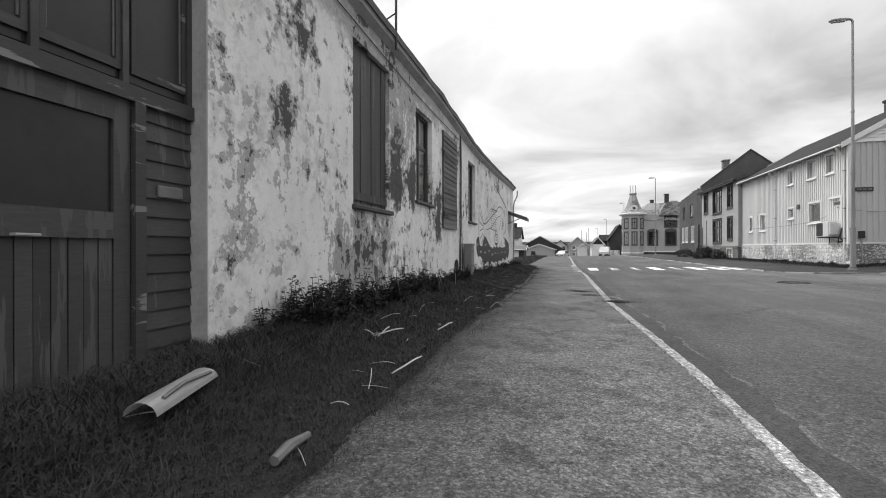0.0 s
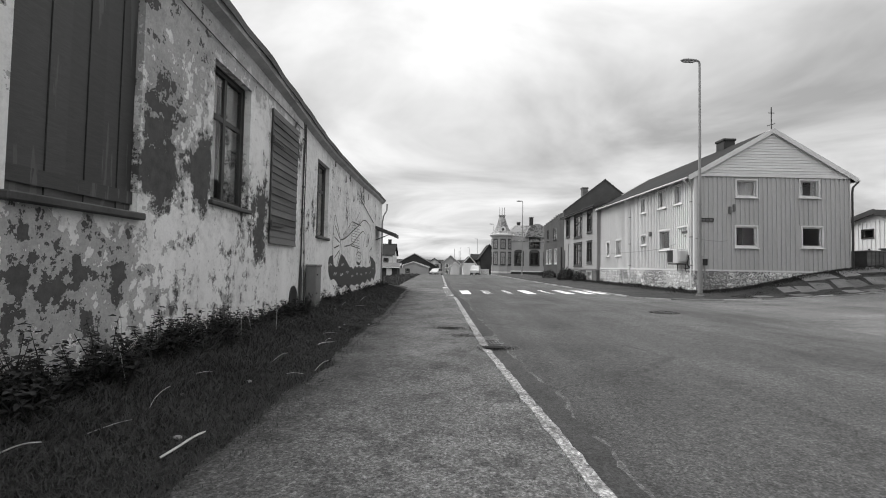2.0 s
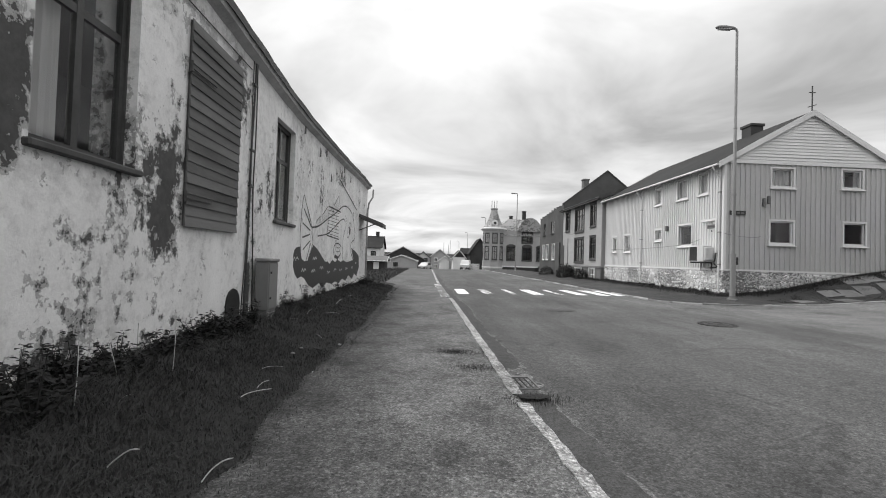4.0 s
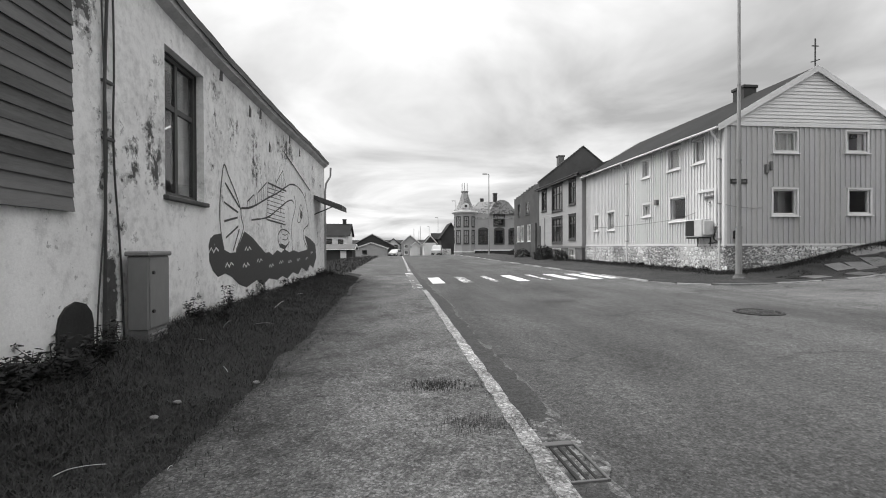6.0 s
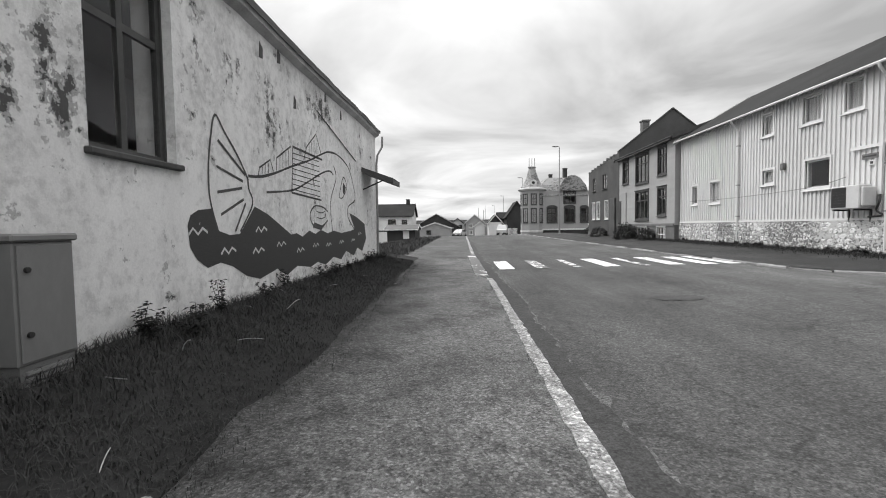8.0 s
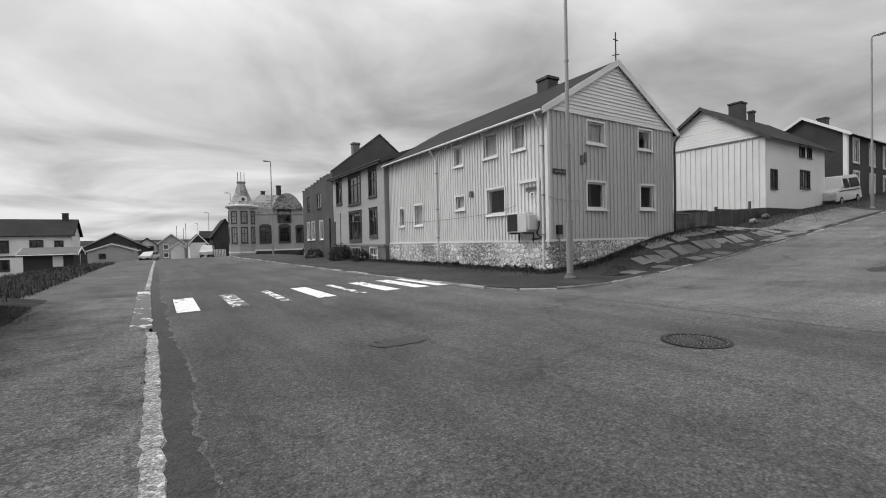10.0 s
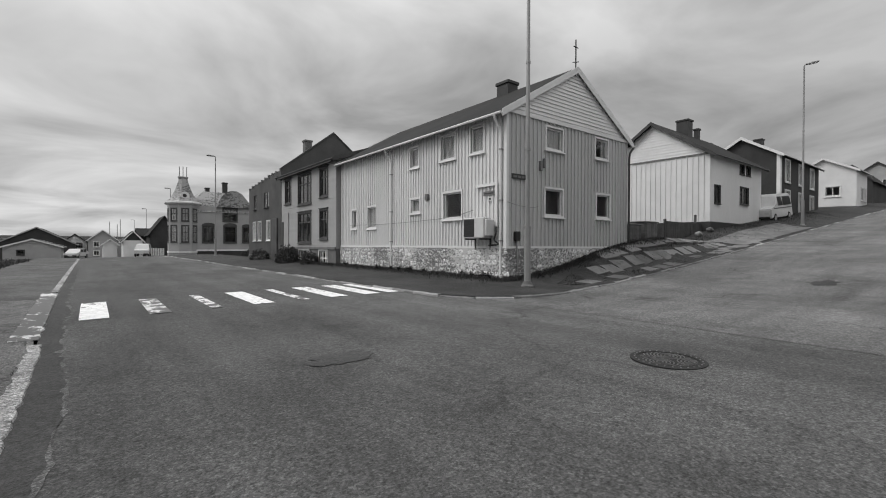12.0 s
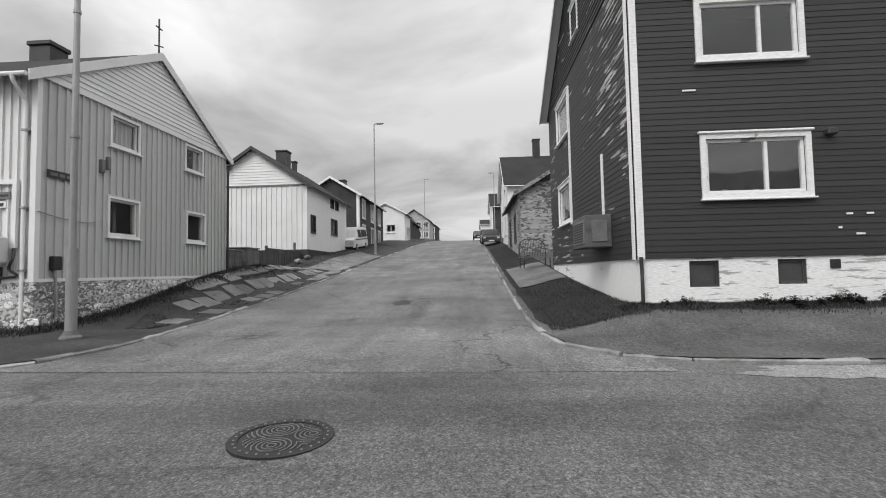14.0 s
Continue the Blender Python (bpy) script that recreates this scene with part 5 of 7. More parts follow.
def blotch(name, cx, cy, rx, ry, mat, label, lift, seed, category="road patch", turn=0.0):
    rows = []
    for i in range(6):
        row = []
        for k in range(49):
            a = k * math.tau / 48
            r = i / 5 * (1 + 0.45 * noise.noise(Vector((math.cos(a) * 1.7, math.sin(a) * 1.7, seed))) + 0.30 * noise.noise(Vector((math.cos(a) * 5, math.sin(a) * 5, seed))))
            px, py = rx * r * math.cos(a), ry * r * math.sin(a)
            row.append((cx + px * math.cos(turn) - py * math.sin(turn), cy + px * math.sin(turn) + py * math.cos(turn)))
        rows.append(row)
    return sheet(name, rows, mat, label=label, lift=lift, category=category)


blotch("tar_patch", 3.6, 16.6, 0.4, 0.22, "patch", "small dark tar patch in the asphalt", 0.008, 1)
blotch("tar_patch", 15.5, 14.9, 0.5, 0.28, "patch", "small dark tar patch in the asphalt", 0.012, 4)
blotch("soil_patch", 1.14, 9.24, 0.15, 0.08, "soil", "dark weedy crack beside the drain", 0.036, 7)
blotch("silt_patch", 8.25, 8.55, 0.34, 1.25, "dry_silt", "pale dried silt along the kerb", 0.0055, 8, turn=0.0)
# crack across the footpath
bm = bmesh.new()
for a, b in (((-1.4, 25.7), (0.45, 25.75)), ((-0.6, 21.3), (0.3, 21.0))):
    pts = [(a[0] + (b[0] - a[0]) * i / 14, a[1] + (b[1] - a[1]) * i / 14 + 0.05 * noise.noise(Vector((i * 0.9, a[1], 0)))) for i in range(15)]
    rows = [(bm.verts.new((x, y - 0.009, gz(x, y) + 0.046)), bm.verts.new((x, y + 0.009, gz(x, y) + 0.046))) for x, y in pts]
    for p, q in zip(rows, rows[1:]):
        bm.faces.new((p[0], p[1], q[1], q[0]))
tagged(part("crack", bm, "soil"), "dark cracks across the footpath", "crack", kind="structure")

# drain grate in the gutter
dz = gz(1.15, 9.78) + 0.012
drain = thing("drain_grate", "rusty iron drain grate set in the gutter", "drain", pose(1.15, 9.78, dz, 0, 0, 3))
part("frame", boxes((-0.115, -0.10, -0.235, 0.235, -0.03, 0.010), (0.10, 0.118, -0.235, 0.235, -0.03, 0.010), (-0.10, 0.10, 0.185, 0.235, -0.03, 0.012), (-0.10, 0.10, -0.235, -0.22, -0.03, 0.008), bevel=0.003), "iron_worn", drain)
part("pit", boxes((-0.10, 0.10, -0.22, 0.185, -0.03, -0.012)), "black", drain)
for x in (-0.052, 0.0, 0.052):
    part("bar", boxes((x - 0.009, x + 0.009, -0.22, 0.185, -0.012, 0.004), bevel=0.003), "iron", drain)
blotch("drain_collar", 1.19, 9.98, 0.15, 0.42, "rubble", "crumbled concrete round the drain grate", 0.0085, 17)
# manhole cover with its cast relief
mh = thing("manhole_cover", "round cast-iron manhole cover with curved ribs", "manhole cover", pose(6.22, 14.3, gz(6.22, 14.3) + 0.004, 0.8, -0.9, 20))


def disc(bm, r0, r1, z0, z1, n=48):
    a = [[bm.verts.new((r * math.cos(k * math.tau / n), r * math.sin(k * math.tau / n), z)) for k in range(n)] for r, z in ((r0, z0), (r0, z1), (r1, z1), (r1, z0))]
    for p, q in zip(a, a[1:]):
        for k in range(n):
            bm.faces.new((p[k], p[(k + 1) % n], q[(k + 1) % n], q[k]))
    return bm


bm = disc(bmesh.new(), 0.30, 0.37, -0.04, 0.010)
part("rim", bm, "iron", mh)
bm = bmesh.new()
tube(bm, [(0, 0, -0.05), (0, 0, 0.004)], 0.298, 48)
part("plate", bm, "iron", mh)
for k in range(28):
    a = k * math.tau / 28
    piece("stud", "iron_worn", mh, 0.325 * math.cos(a) - 0.012, 0.325 * math.sin(a) + 0.008, 0.008, 0.024, 0.016, 0.007)
centres = ((-0.15, 0.06), (0.15, 0.02), (0.0, -0.22))
for cx, cy in centres:
    for k in range(7):
        r = 0.03 + 0.034 * k
        run = []
        for i in range(61):
            a = i * math.tau / 60
            p = (cx + r * math.cos(a), cy + r * math.sin(a))
            near = min(centres, key=lambda c: math.hypot(p[0] - c[0], p[1] - c[1]))
            if math.hypot(*p) < 0.275 and near == (cx, cy):
                run.append((*p, 0.006))
            else:
                if len(run) > 2:
                    part("rib", tube(bmesh.new(), run, 0.0065, 4), "iron_worn", mh)
                run = []
        if len(run) > 2:
            part("rib", tube(bmesh.new(), run, 0.0065, 4), "iron_worn", mh)

# ---- street lamps ----


def street_lamp(x, y, h, turn, label, group="lamps along the streets"):
    z = gz(x, y) + 0.08
    p = thing("street_lamp", label, "street lamp", pose(x, y, z, 0, 0, turn), group)
    bm = bmesh.new()
    tube(bm, [(0, 0, -0.15), (0, 0, 0.02), (0, 0, 0.06), (0, 0, 0.14)], [0.17, 0.17, 0.13, 0.095], 16)
    part("base", bm, "kerb", p, "pale concrete foot")
    bm = bmesh.new()
    tube(bm, [(0, 0, 0.1), (0, 0, 1.55)], 0.088, 16)
    part("sleeve", bm, "metal", p)
    part("hatch", boxes((-0.035, 0.035, -0.093, -0.08, 0.65, 1.05), bevel=0.004), "metal", p)
    for zc, r in ((1.55, 0.096), (3.6, 0.072), (5.9, 0.06)):
        bm = bmesh.new()
        tube(bm, [(0, 0, zc - 0.03), (0, 0, zc + 0.03)], r, 16)
        part("collar", bm, "metal", p)
    bm = bmesh.new()
    tube(bm, [(0, 0, 1.5), (0, 0, 3.6), (0, 0, 5.9), (0, 0, h - 0.1), (0.03, 0, h - 0.02), (0.15, 0, h)], [0.060, 0.056, 0.048, 0.040, 0.040, 0.036], 14)
    part("pole", bm, "metal", p)
    head = bmesh.new()
    tube(head, [(0.08, 0, h), (0.16, 0, h + 0.01), (0.45, 0, h + 0.03), (0.68, 0, h + 0.02), (0.74, 0, h)], [0.05, 0.085, 0.105, 0.09, 0.04], 10)
    for v in head.verts:
        v.co.z = h + (v.co.z - h) * 0.6
    head = part("head", head, "metal", p, "slim lamp head")
    part("diffuser", boxes((0.22, 0.66, -0.07, 0.07, h - 0.065, h - 0.03), bevel=0.012), "lens", head)
    return p


street_lamp(10.48, 19.98, 9.35, 180, "tall galvanised street lamp on the corner pavement")
street_lamp(36.3, 20.2, 10.0, -90, "tall galvanised street lamp beside the hill street")
street_lamp(10.1, 56, 8.9, 180, "galvanised street lamp before the ornate house")
street_lamp(9.75, 82, 9.0, 180, "galvanised street lamp beyond the ornate house")
street_lamp(62, 9.9, 9.0, 90, "thin street lamp far up the hill street")
street_lamp(74, 20.4, 10.0, -90, "thin street lamp near the crest of the hill")
street_lamp(9.9, 118, 9.5, 180, "street lamp far along the main street")
street_lamp(9.9, 150, 9.5, 180, "street lamp far along the main street")

# ---- cable cabinet ----
cab = thing("cable_cabinet", "grey metal cable cabinet against the plaster wall", "cabinet", pose(-2.38, 12.14, 0.35))
part("plinth", boxes((-0.19, -0.012, 0.02, 0.40, -0.1, 0.31)), "cabinet", cab)
part("body", boxes((-0.20, 0.0, 0.0, 0.42, 0.31, 1.07), bevel=0.008), "cabinet", cab)
part("lid", boxes((-0.22, 0.025, -0.02, 0.44, 1.07, 1.12), bevel=0.012), "cabinet", cab)
cdoor = part("door", boxes((0.0, 0.012, 0.02, 0.40, 0.33, 1.05), bevel=0.004), "cabinet", cab)
for z in (0.50, 0.90):
    bm = bmesh.new()
    tube(bm, [(0.01, 0.07, z), (0.03, 0.07, z)], 0.018, 10)
    part("lock", bm, "black", cdoor)
for i in range(6):
    part("louvre", boxes((-0.012, 0.008, 0.05, 0.37, 0.04 + i * 0.042, 0.062 + i * 0.042)), "metal", cab)

# ---- fittings of the corner house ----
gm = pose(0, 0, 0)
gl = pose(0, GL, 0, 0, 0, -90)
part("base_board", boxes((-0.03, GW + 0.03, -0.05, -0.028, 1.47, 1.56)), "siding_pale", corner_house, "", gm)
part("base_board", boxes((0, GL, -0.05, -0.028, 1.47, 1.56)), "siding_pale", corner_house, "", gl)
part("gable_board", boxes((0.0, GW, -0.06, -0.028, 5.50, 5.60)), "white", corner_house, "", gm)
corner_board(corner_house, gm, -0.045, 1.5, 5.5, 0.10, "siding_pale")
corner_board(corner_house, gl, GL - 0.08, 1.5, 5.5, 0.10, "siding_pale", 0.043)
for u in (GL - 0.16, 4.68):
    bm = bmesh.new()
    tube(bm, [(u, -0.36, 5.38), (u, -0.34, 5.30), (u, -0.10, 5.0), (u, -0.075, 4.9), (u, -0.075, 0.75)], 0.036, 10)
    p = part("downpipe", bm, "siding_pale", corner_house, "", gl)
    for v in (4.4, 2.9, 1.7):
        part("bracket", boxes((u - 0.05, u + 0.05, -0.12, 0.0, v, v + 0.04)), "metal", p)
# iron cross on the gable
bm = bmesh.new()
tube(bm, [(GW / 2 - 0.06, -0.06, 7.3), (GW / 2 - 0.06, -0.06, 8.50)], 0.022, 8)
tube(bm, [(GW / 2 - 0.18, -0.06, 8.25), (GW / 2 + 0.06, -0.06, 8.25)], 0.018, 8)
tube(bm, [(GW / 2 - 0.22, -0.06, 7.70), (GW / 2 + 0.10, -0.06, 7.80)], 0.016, 8)
part("finial", bm, "metal_dark", corner_house, "dark iron finial on the gable")
part("downpipe", tube(bmesh.new(), [(GW + 0.28, -0.12, 5.38), (GW + 0.06, -0.08, 5.12), (GW + 0.04, -0.07, 4.9), (GW + 0.04, -0.07, 1.1)], 0.04, 8), "metal_dark", corner_house, "dark downpipe at the corner", gm)
# rubble stones of the base
rng = random.Random(31)
STONES = []
for k in range(9):
    bm = bmesh.new()
    n = rng.choice((6, 7, 8))
    rings = [[], []]
    for i in range(n):
        a = (i + rng.uniform(-0.25, 0.25)) * math.tau / n
        q = 0.5 / max(abs(math.cos(a)), abs(math.sin(a))) ** 0.6
        rings[0].append(bm.verts.new((q * math.cos(a), 0.01, q * math.sin(a))))
        rings[1].append(bm.verts.new((q * 0.72 * math.cos(a), -1.0 + rng.uniform(-0.2, 0.3), q * 0.72 * math.sin(a))))
    for i in range(n):
        bm.faces.new((rings[0][i], rings[0][(i + 1) % n], rings[1][(i + 1) % n], rings[1][i]))
    bmesh.ops.triangulate(bm, faces=[bm.faces.new(rings[1])])
    STONES.append(mesh_of("stone", bm, "stone_face"))
bases = [c for c in corner_house.children if c.name.startswith("foundation")]
for base, n, lo in ((bases[0], GW, 0.60), (bases[3], GL, 0.42)):
    z = 1.44
    while z > lo:
        h = rng.uniform(0.11, 0.19)
        u = rng.uniform(0.0, 0.15)
        while u < n - 0.1:
            w = rng.uniform(0.13, 0.32)
            if rng.random() < 0.86:
                ob = new("stone", STONES[rng.randrange(9)])
                ob.parent = base
                ob.matrix_local = Matrix.Translation((u + w / 2, 0, z - h / 2 + rng.uniform(-0.03, 0.02))) @ pose(0, 0, 0, 0, rng.uniform(-14, 14), 0) @ Matrix.Diagonal((w * 0.95, rng.uniform(0.006, 0.026), h * 0.98, 1))
            u += w
        z -= h
# lamps, boxes and the plate on the front
part("name_plate", boxes((0.18, 0.78, -0.05, -0.03, 3.56, 3.72)), "metal_dark", corner_house, "dark plate with worn pale bars", gm)
for a, b in ((0.24, 0.40), (0.44, 0.56), (0.60, 0.72)):
    part("plate_bar", boxes((a, b, -0.054, -0.05, 3.61, 3.67)), "frame_grey", corner_house, "", gm)
for u, v in ((1.42, 3.92), (1.58, 4.02)):
    part("meter_box", boxes((u, u + 0.09, -0.11, -0.0, v, v + 0.30), bevel=0.012), "frame_grey", corner_house, "", gm)
part("socket_box", boxes((0.30, 0.48, -0.12, 0.0, 1.72, 2.0), bevel=0.012), "black", corner_house, "black box low on the wall", gm)
for pts, r in (([(0.0, -0.05, 2.86), (0.5, -0.05, 2.78), (1.1, -0.05, 2.75), (1.35, -0.05, 2.80)], 0.010), ([(0.38, -0.06, 1.72), (0.38, -0.09, 1.2), (0.38, -0.09, 0.8)], 0.03)):
    part("cable", tube(bmesh.new(), curve_through(pts, 4), r, 6), "metal", corner_house, "", gm)
# duct frame and plate near the corner on the long side
u0 = GL - (22.5 - GY)
part("duct", boxes((u0, u0 + 0.95, -0.09, -0.026, 3.38, 3.47), (u0 + 0.86, u0 + 0.95, -0.09, -0.026, 2.15, 3.38)), "white", corner_house, "white cable duct", gl)
part("name_plate", boxes((u0 + 0.32, u0 + 0.78, -0.05, -0.03, 3.10, 3.24)), "frame_grey", corner_house, "grey plate with dark bars", gl)
part("plate_bar", boxes((u0 + 0.36, u0 + 0.74, -0.054, -0.05, 3.15, 3.19)), "metal_dark", corner_house, "", gl)
part("number_plate", boxes((u0 + 0.52, u0 + 0.70, -0.05, -0.03, 2.93, 3.06)), "white", corner_house, "", gl)
part("plate_bar", boxes((u0 + 0.57, u0 + 0.65, -0.054, -0.05, 2.96, 3.03)), "metal_dark", corner_house, "", gl)
part("vent", boxes((GL - (25.2 - GY), GL - (25.05 - GY), -0.12, 0, 3.2, 3.42), bevel=0.01), "frame_grey", corner_house, "", gl)
part("cable", tube(bmesh.new(), curve_through([(u0 + 0.9, -0.06, 2.15), (u0 + 0.95, -0.12, 1.95), (u0 + 0.85, -0.1, 1.75), (u0 + 1.0, -0.08, 1.62), (u0 + 0.6, -0.08, 1.58)], 4), 0.025, 6), "metal_dark", corner_house, "", gl)
part("cable", tube(bmesh.new(), curve_through([(1.0, -0.05, 2.5), (4.5, -0.05, 2.45), (8.2, -0.05, 2.52), (9.6, -0.05, 2.7)], 5), 0.007, 5), "frame_grey", corner_house, "", gl)
# heat pump on brackets
hp = thing("heat_pump", "pale outdoor heat pump on wall brackets", "heat pump", pose(GX, 22.2, 1.80))
part("case", boxes((-0.46, -0.14, -0.46, 0.46, 0.0, 0.62), bevel=0.02), "plastic", hp)
part("grille", boxes((-0.468, -0.458, -0.06, 0.42, 0.04, 0.58), bevel=0.004), "black", hp, "black fan grille")
for k in range(7):
    part("guard_bar", boxes((-0.482, -0.468, -0.05, 0.41, 0.08 + k * 0.075, 0.088 + k * 0.075)), "metal_dark", hp)
part("side_cover", boxes((-0.44, -0.10, -0.56, -0.47, 0.06, 0.56), bevel=0.025), "plastic", hp)
# flat black sheet stands for shade at the end of the case
part("back_shade", boxes((-0.43, -0.17, 0.462, 0.475, 0.05, 0.57)), "black", hp, "black sheet painted as shade at the case end")
for y in (-0.33, 0.33):
    part("bracket", boxes((-0.48, -0.03, y - 0.02, y + 0.02, -0.05, -0.005), (-0.06, -0.03, y - 0.02, y + 0.02, -0.35, -0.05)), "metal_dark", hp)

# ---- fittings of the dark house ----
fm = pose(0, 0, 0)
part("cover_strip", boxes((RW - 1.95, RW - 1.87, -0.05, -0.0, 2.80, 4.2)), "white_worn", dark_house, "", fm)
part("cover_strip", boxes((3.52, 3.62, -0.055, -0.0, 2.9, 7.2)), "white_worn", dark_house, "", fm)
unit_box = part("air_box", boxes((RW - 2.78, RW - 1.43, -0.55, 0.0, 2.02, 2.74), bevel=0.015), "shutter", dark_house, "weathered wooden box round an air unit", fm)
part("panel", boxes((RW - 1.43, RW - 1.41, -0.44, -0.10, 2.14, 2.62), bevel=0.006), "frame_grey", unit_box)
part("louvre_frame", boxes((RW - 2.7, RW - 1.6, -0.565, -0.55, 2.12, 2.66)), "frame_grey", unit_box)
for k in range(8):
    part("slat", boxes((RW - 2.62, RW - 1.68, -0.575, -0.565, 2.16 + k * 0.058, 2.19 + k * 0.058)), "black", unit_box)
part("wall_lamp", boxes((3.45, 3.62, -0.14, 0.0, 3.92, 4.04), bevel=0.02), "metal_dark", dark_house, "", fr)
part("downpipe", tube(bmesh.new(), [(0.06, -0.06, 1.75), (0.08, -0.02, 1.5), (0.08, -0.02, 0.6)], 0.035, 8), "metal_dark", dark_house, "", fr)
for a, b, v in ((0.95, 1.2, 4.86), (3.75, 3.86, 2.45), (4.1, 4.22, 2.45), (3.6, 3.66, 2.2), (3.9, 4.05, 2.08)):
    part("paint_flake", boxes((a, b, -0.031, -0.02, v, v + 0.035)), "white_worn", dark_house, "", fr)
# pots and jars on the inside sill
for k, u in enumerate((1.36, 1.55, 1.72, 1.92, 2.12, 2.30, 2.62)):
    z = 2.87
    pot = thing("potted_plant" if k % 2 == 0 else "jar", "small potted plant behind the window glass" if k % 2 == 0 else "small pale jar behind the window glass", "plant" if k % 2 == 0 else "jar", dark_house.matrix_world @ fr @ Matrix.Translation((u, 0.14, z)))
    bm = bmesh.new()
    tube(bm, [(0, 0, 0), (0, 0, 0.02), (0, 0, 0.08 + 0.02 * (k % 3))], [0.03, 0.036, 0.045], 10)
    part("pot" if k % 2 == 0 else "body", bm, "plastic", pot)
    if k % 2 == 0:
        bm = bmesh.new()
        for i in range(26):
            a, e, r = random.uniform(0, 6.28), random.uniform(0.2, 1.4), random.uniform(0.04, 0.09)
            c = Vector((math.cos(a) * math.cos(e) * r, math.sin(a) * math.cos(e) * r * 0.6, 0.10 + math.sin(e) * r))
            d = Vector((random.uniform(-1, 1), random.uniform(-1, 1), random.uniform(0, 1))).normalized() * 0.025
            s = d.orthogonal().normalized() * 0.012
            bm.faces.new([bm.verts.new(q) for q in (c - d, c + s, c + d, c - s)])
        part("leaves", bm, "leaf", pot)
part("board_shelf", boxes((1.2, 3.24, 0.09, 0.22, 2.84, 2.868)), "white", dark_house, "", fr)
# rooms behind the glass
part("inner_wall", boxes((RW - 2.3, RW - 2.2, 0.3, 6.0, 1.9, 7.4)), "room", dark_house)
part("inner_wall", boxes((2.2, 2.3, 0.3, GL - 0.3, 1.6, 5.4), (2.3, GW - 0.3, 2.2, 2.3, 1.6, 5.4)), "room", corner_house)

# ---- grass, weeds and litter ----


def blades(name, label, n, place, hmin, hmax, mat="grass", lean=0.9, width=0.0045, seed=1, height=None):
    """Thousands of bent blades as one object. place(rng) gives x, y and the ground's z."""
    rng = random.Random(seed)
    verts, faces = [], []
    while len(faces) < n * 2:
        x, y, z = place(rng)
        h = rng.uniform(hmin, hmax) * (height(x, y) if height else 1)
        a = rng.uniform(0, math.tau)
        dx, dy = math.cos(a), math.sin(a)
        l1, l2 = h * lean * rng.uniform(0.1, 0.4), h * lean * rng.uniform(0.5, 1.2)
        w = min(width, 0.15 * h) * rng.uniform(0.6, 1.5)
        i = len(verts)
        verts += [(x - dy * w, y + dx * w, z - 0.02), (x + dy * w, y - dx * w, z - 0.02),
                  (x + dx * l1 - dy * w * 0.8, y + dy * l1 + dx * w * 0.8, z + h * 0.6), (x + dx * l1 + dy * w * 0.8, y + dy * l1 - dx * w * 0.8, z + h * 0.6), (x + dx * l2, y + dy * l2, z + h)]
        faces += [(i, i + 1, i + 3, i + 2), (i + 2, i + 3, i + 4)]
    me = bpy.data.meshes.new(name)
    me.from_pydata(verts, [], faces)
    me.materials.append(M[mat])
    return tagged(new(name, me), label, "grass", kind="stuff")


def verge_edge(y):
    return -1.00 + 0.12 * noise.noise(Vector((y * 0.7, 0, 11))) + 0.05 * noise.noise(Vector((y * 2.3, 0, 12))) - 0.25 * smooth(14, 25, y)


def mound(x, y):
    s = smooth(0, 1, (verge_edge(y) - x) / 1.5)
    return -0.012 + 0.05 * min(1, max(0, (verge_edge(y) - x) / 0.2)) + (0.24 - 0.08 * smooth(12, 24, y)) * s + 0.035 * noise.noise(Vector((x * 2.2, y * 2.2, 4))) * min(1, s * 3 + 0.3)


sheet("verge", [[(verge_edge(y) - (verge_edge(y) + 2.95 if y < 2.95 else verge_edge(y) + 2.66) * i / 10, y) for i in range(11)] for y in steps(-8, 26.2, 0.2)], "soil", label="dark overgrown verge along the plastered wall", lift=mound, category="verge")
sheet("verge_end", [[(-2.2 + 0.3 * noise.noise(Vector((y, 0, 3))) - 7.5 * i / 10, y) for i in range(11)] for y in steps(24.8, 60, 0.8)], "soil", label="dark rough grass beyond the plastered building", lift=0.06, rough=0.05, category="verge")


def place_left(rng):
    y = rng.uniform(0.2, 24.7) if rng.random() < 0.6 else rng.uniform(0.2, 11.0)
    e = verge_edge(y) + 0.10 + 0.35 * max(0, noise.noise(Vector((y * 1.1, 2, 5))))
    lo = -2.9 if y < 2.9 else -2.63
    x = e - (e - lo) * rng.random() ** 0.95
    return x, y, gz(x, y) + mound(x, y)


def left_height(x, y):
    return 0.42 + 1.05 * smooth(-1.25, -2.5, x) * (1.25 if y < 9 else 0.9) + 0.25 * noise.noise(Vector((x * 1.5, y * 1.5, 8)))


blades("grass", "dark matted grass along the plastered wall", 145000, place_left, 0.025, 0.10, seed=2, height=left_height, lean=1.7, width=0.0028)


def place_end(rng):
    y = 24.8 + 30 * rng.random() ** 1.6
    x = rng.uniform(-7, -2.0)
    return x, y, gz(x, y) + 0.05


blades("grass", "dark rough grass beyond the building", 7000, place_end, 0.08, 0.30, width=0.012, seed=3)


sheet("verge_south", [[(x, 11.58 - 0.12 * noise.noise(Vector((x, 0, 6))) - (11.58 - 9.75) * i / 6 if x > 11.6 else 11.45 - 0.7 * (11.6 - x) - (1.6 - (11.6 - x)) * i / 6) for i in range(7)] for x in steps(11.1, 45, 0.5)], "soil", label="dark trodden soil and grass beside the hill street", lift=lambda x, y: bank_se(x, y) + 0.02, rough=0.02, seed=8, category="verge")


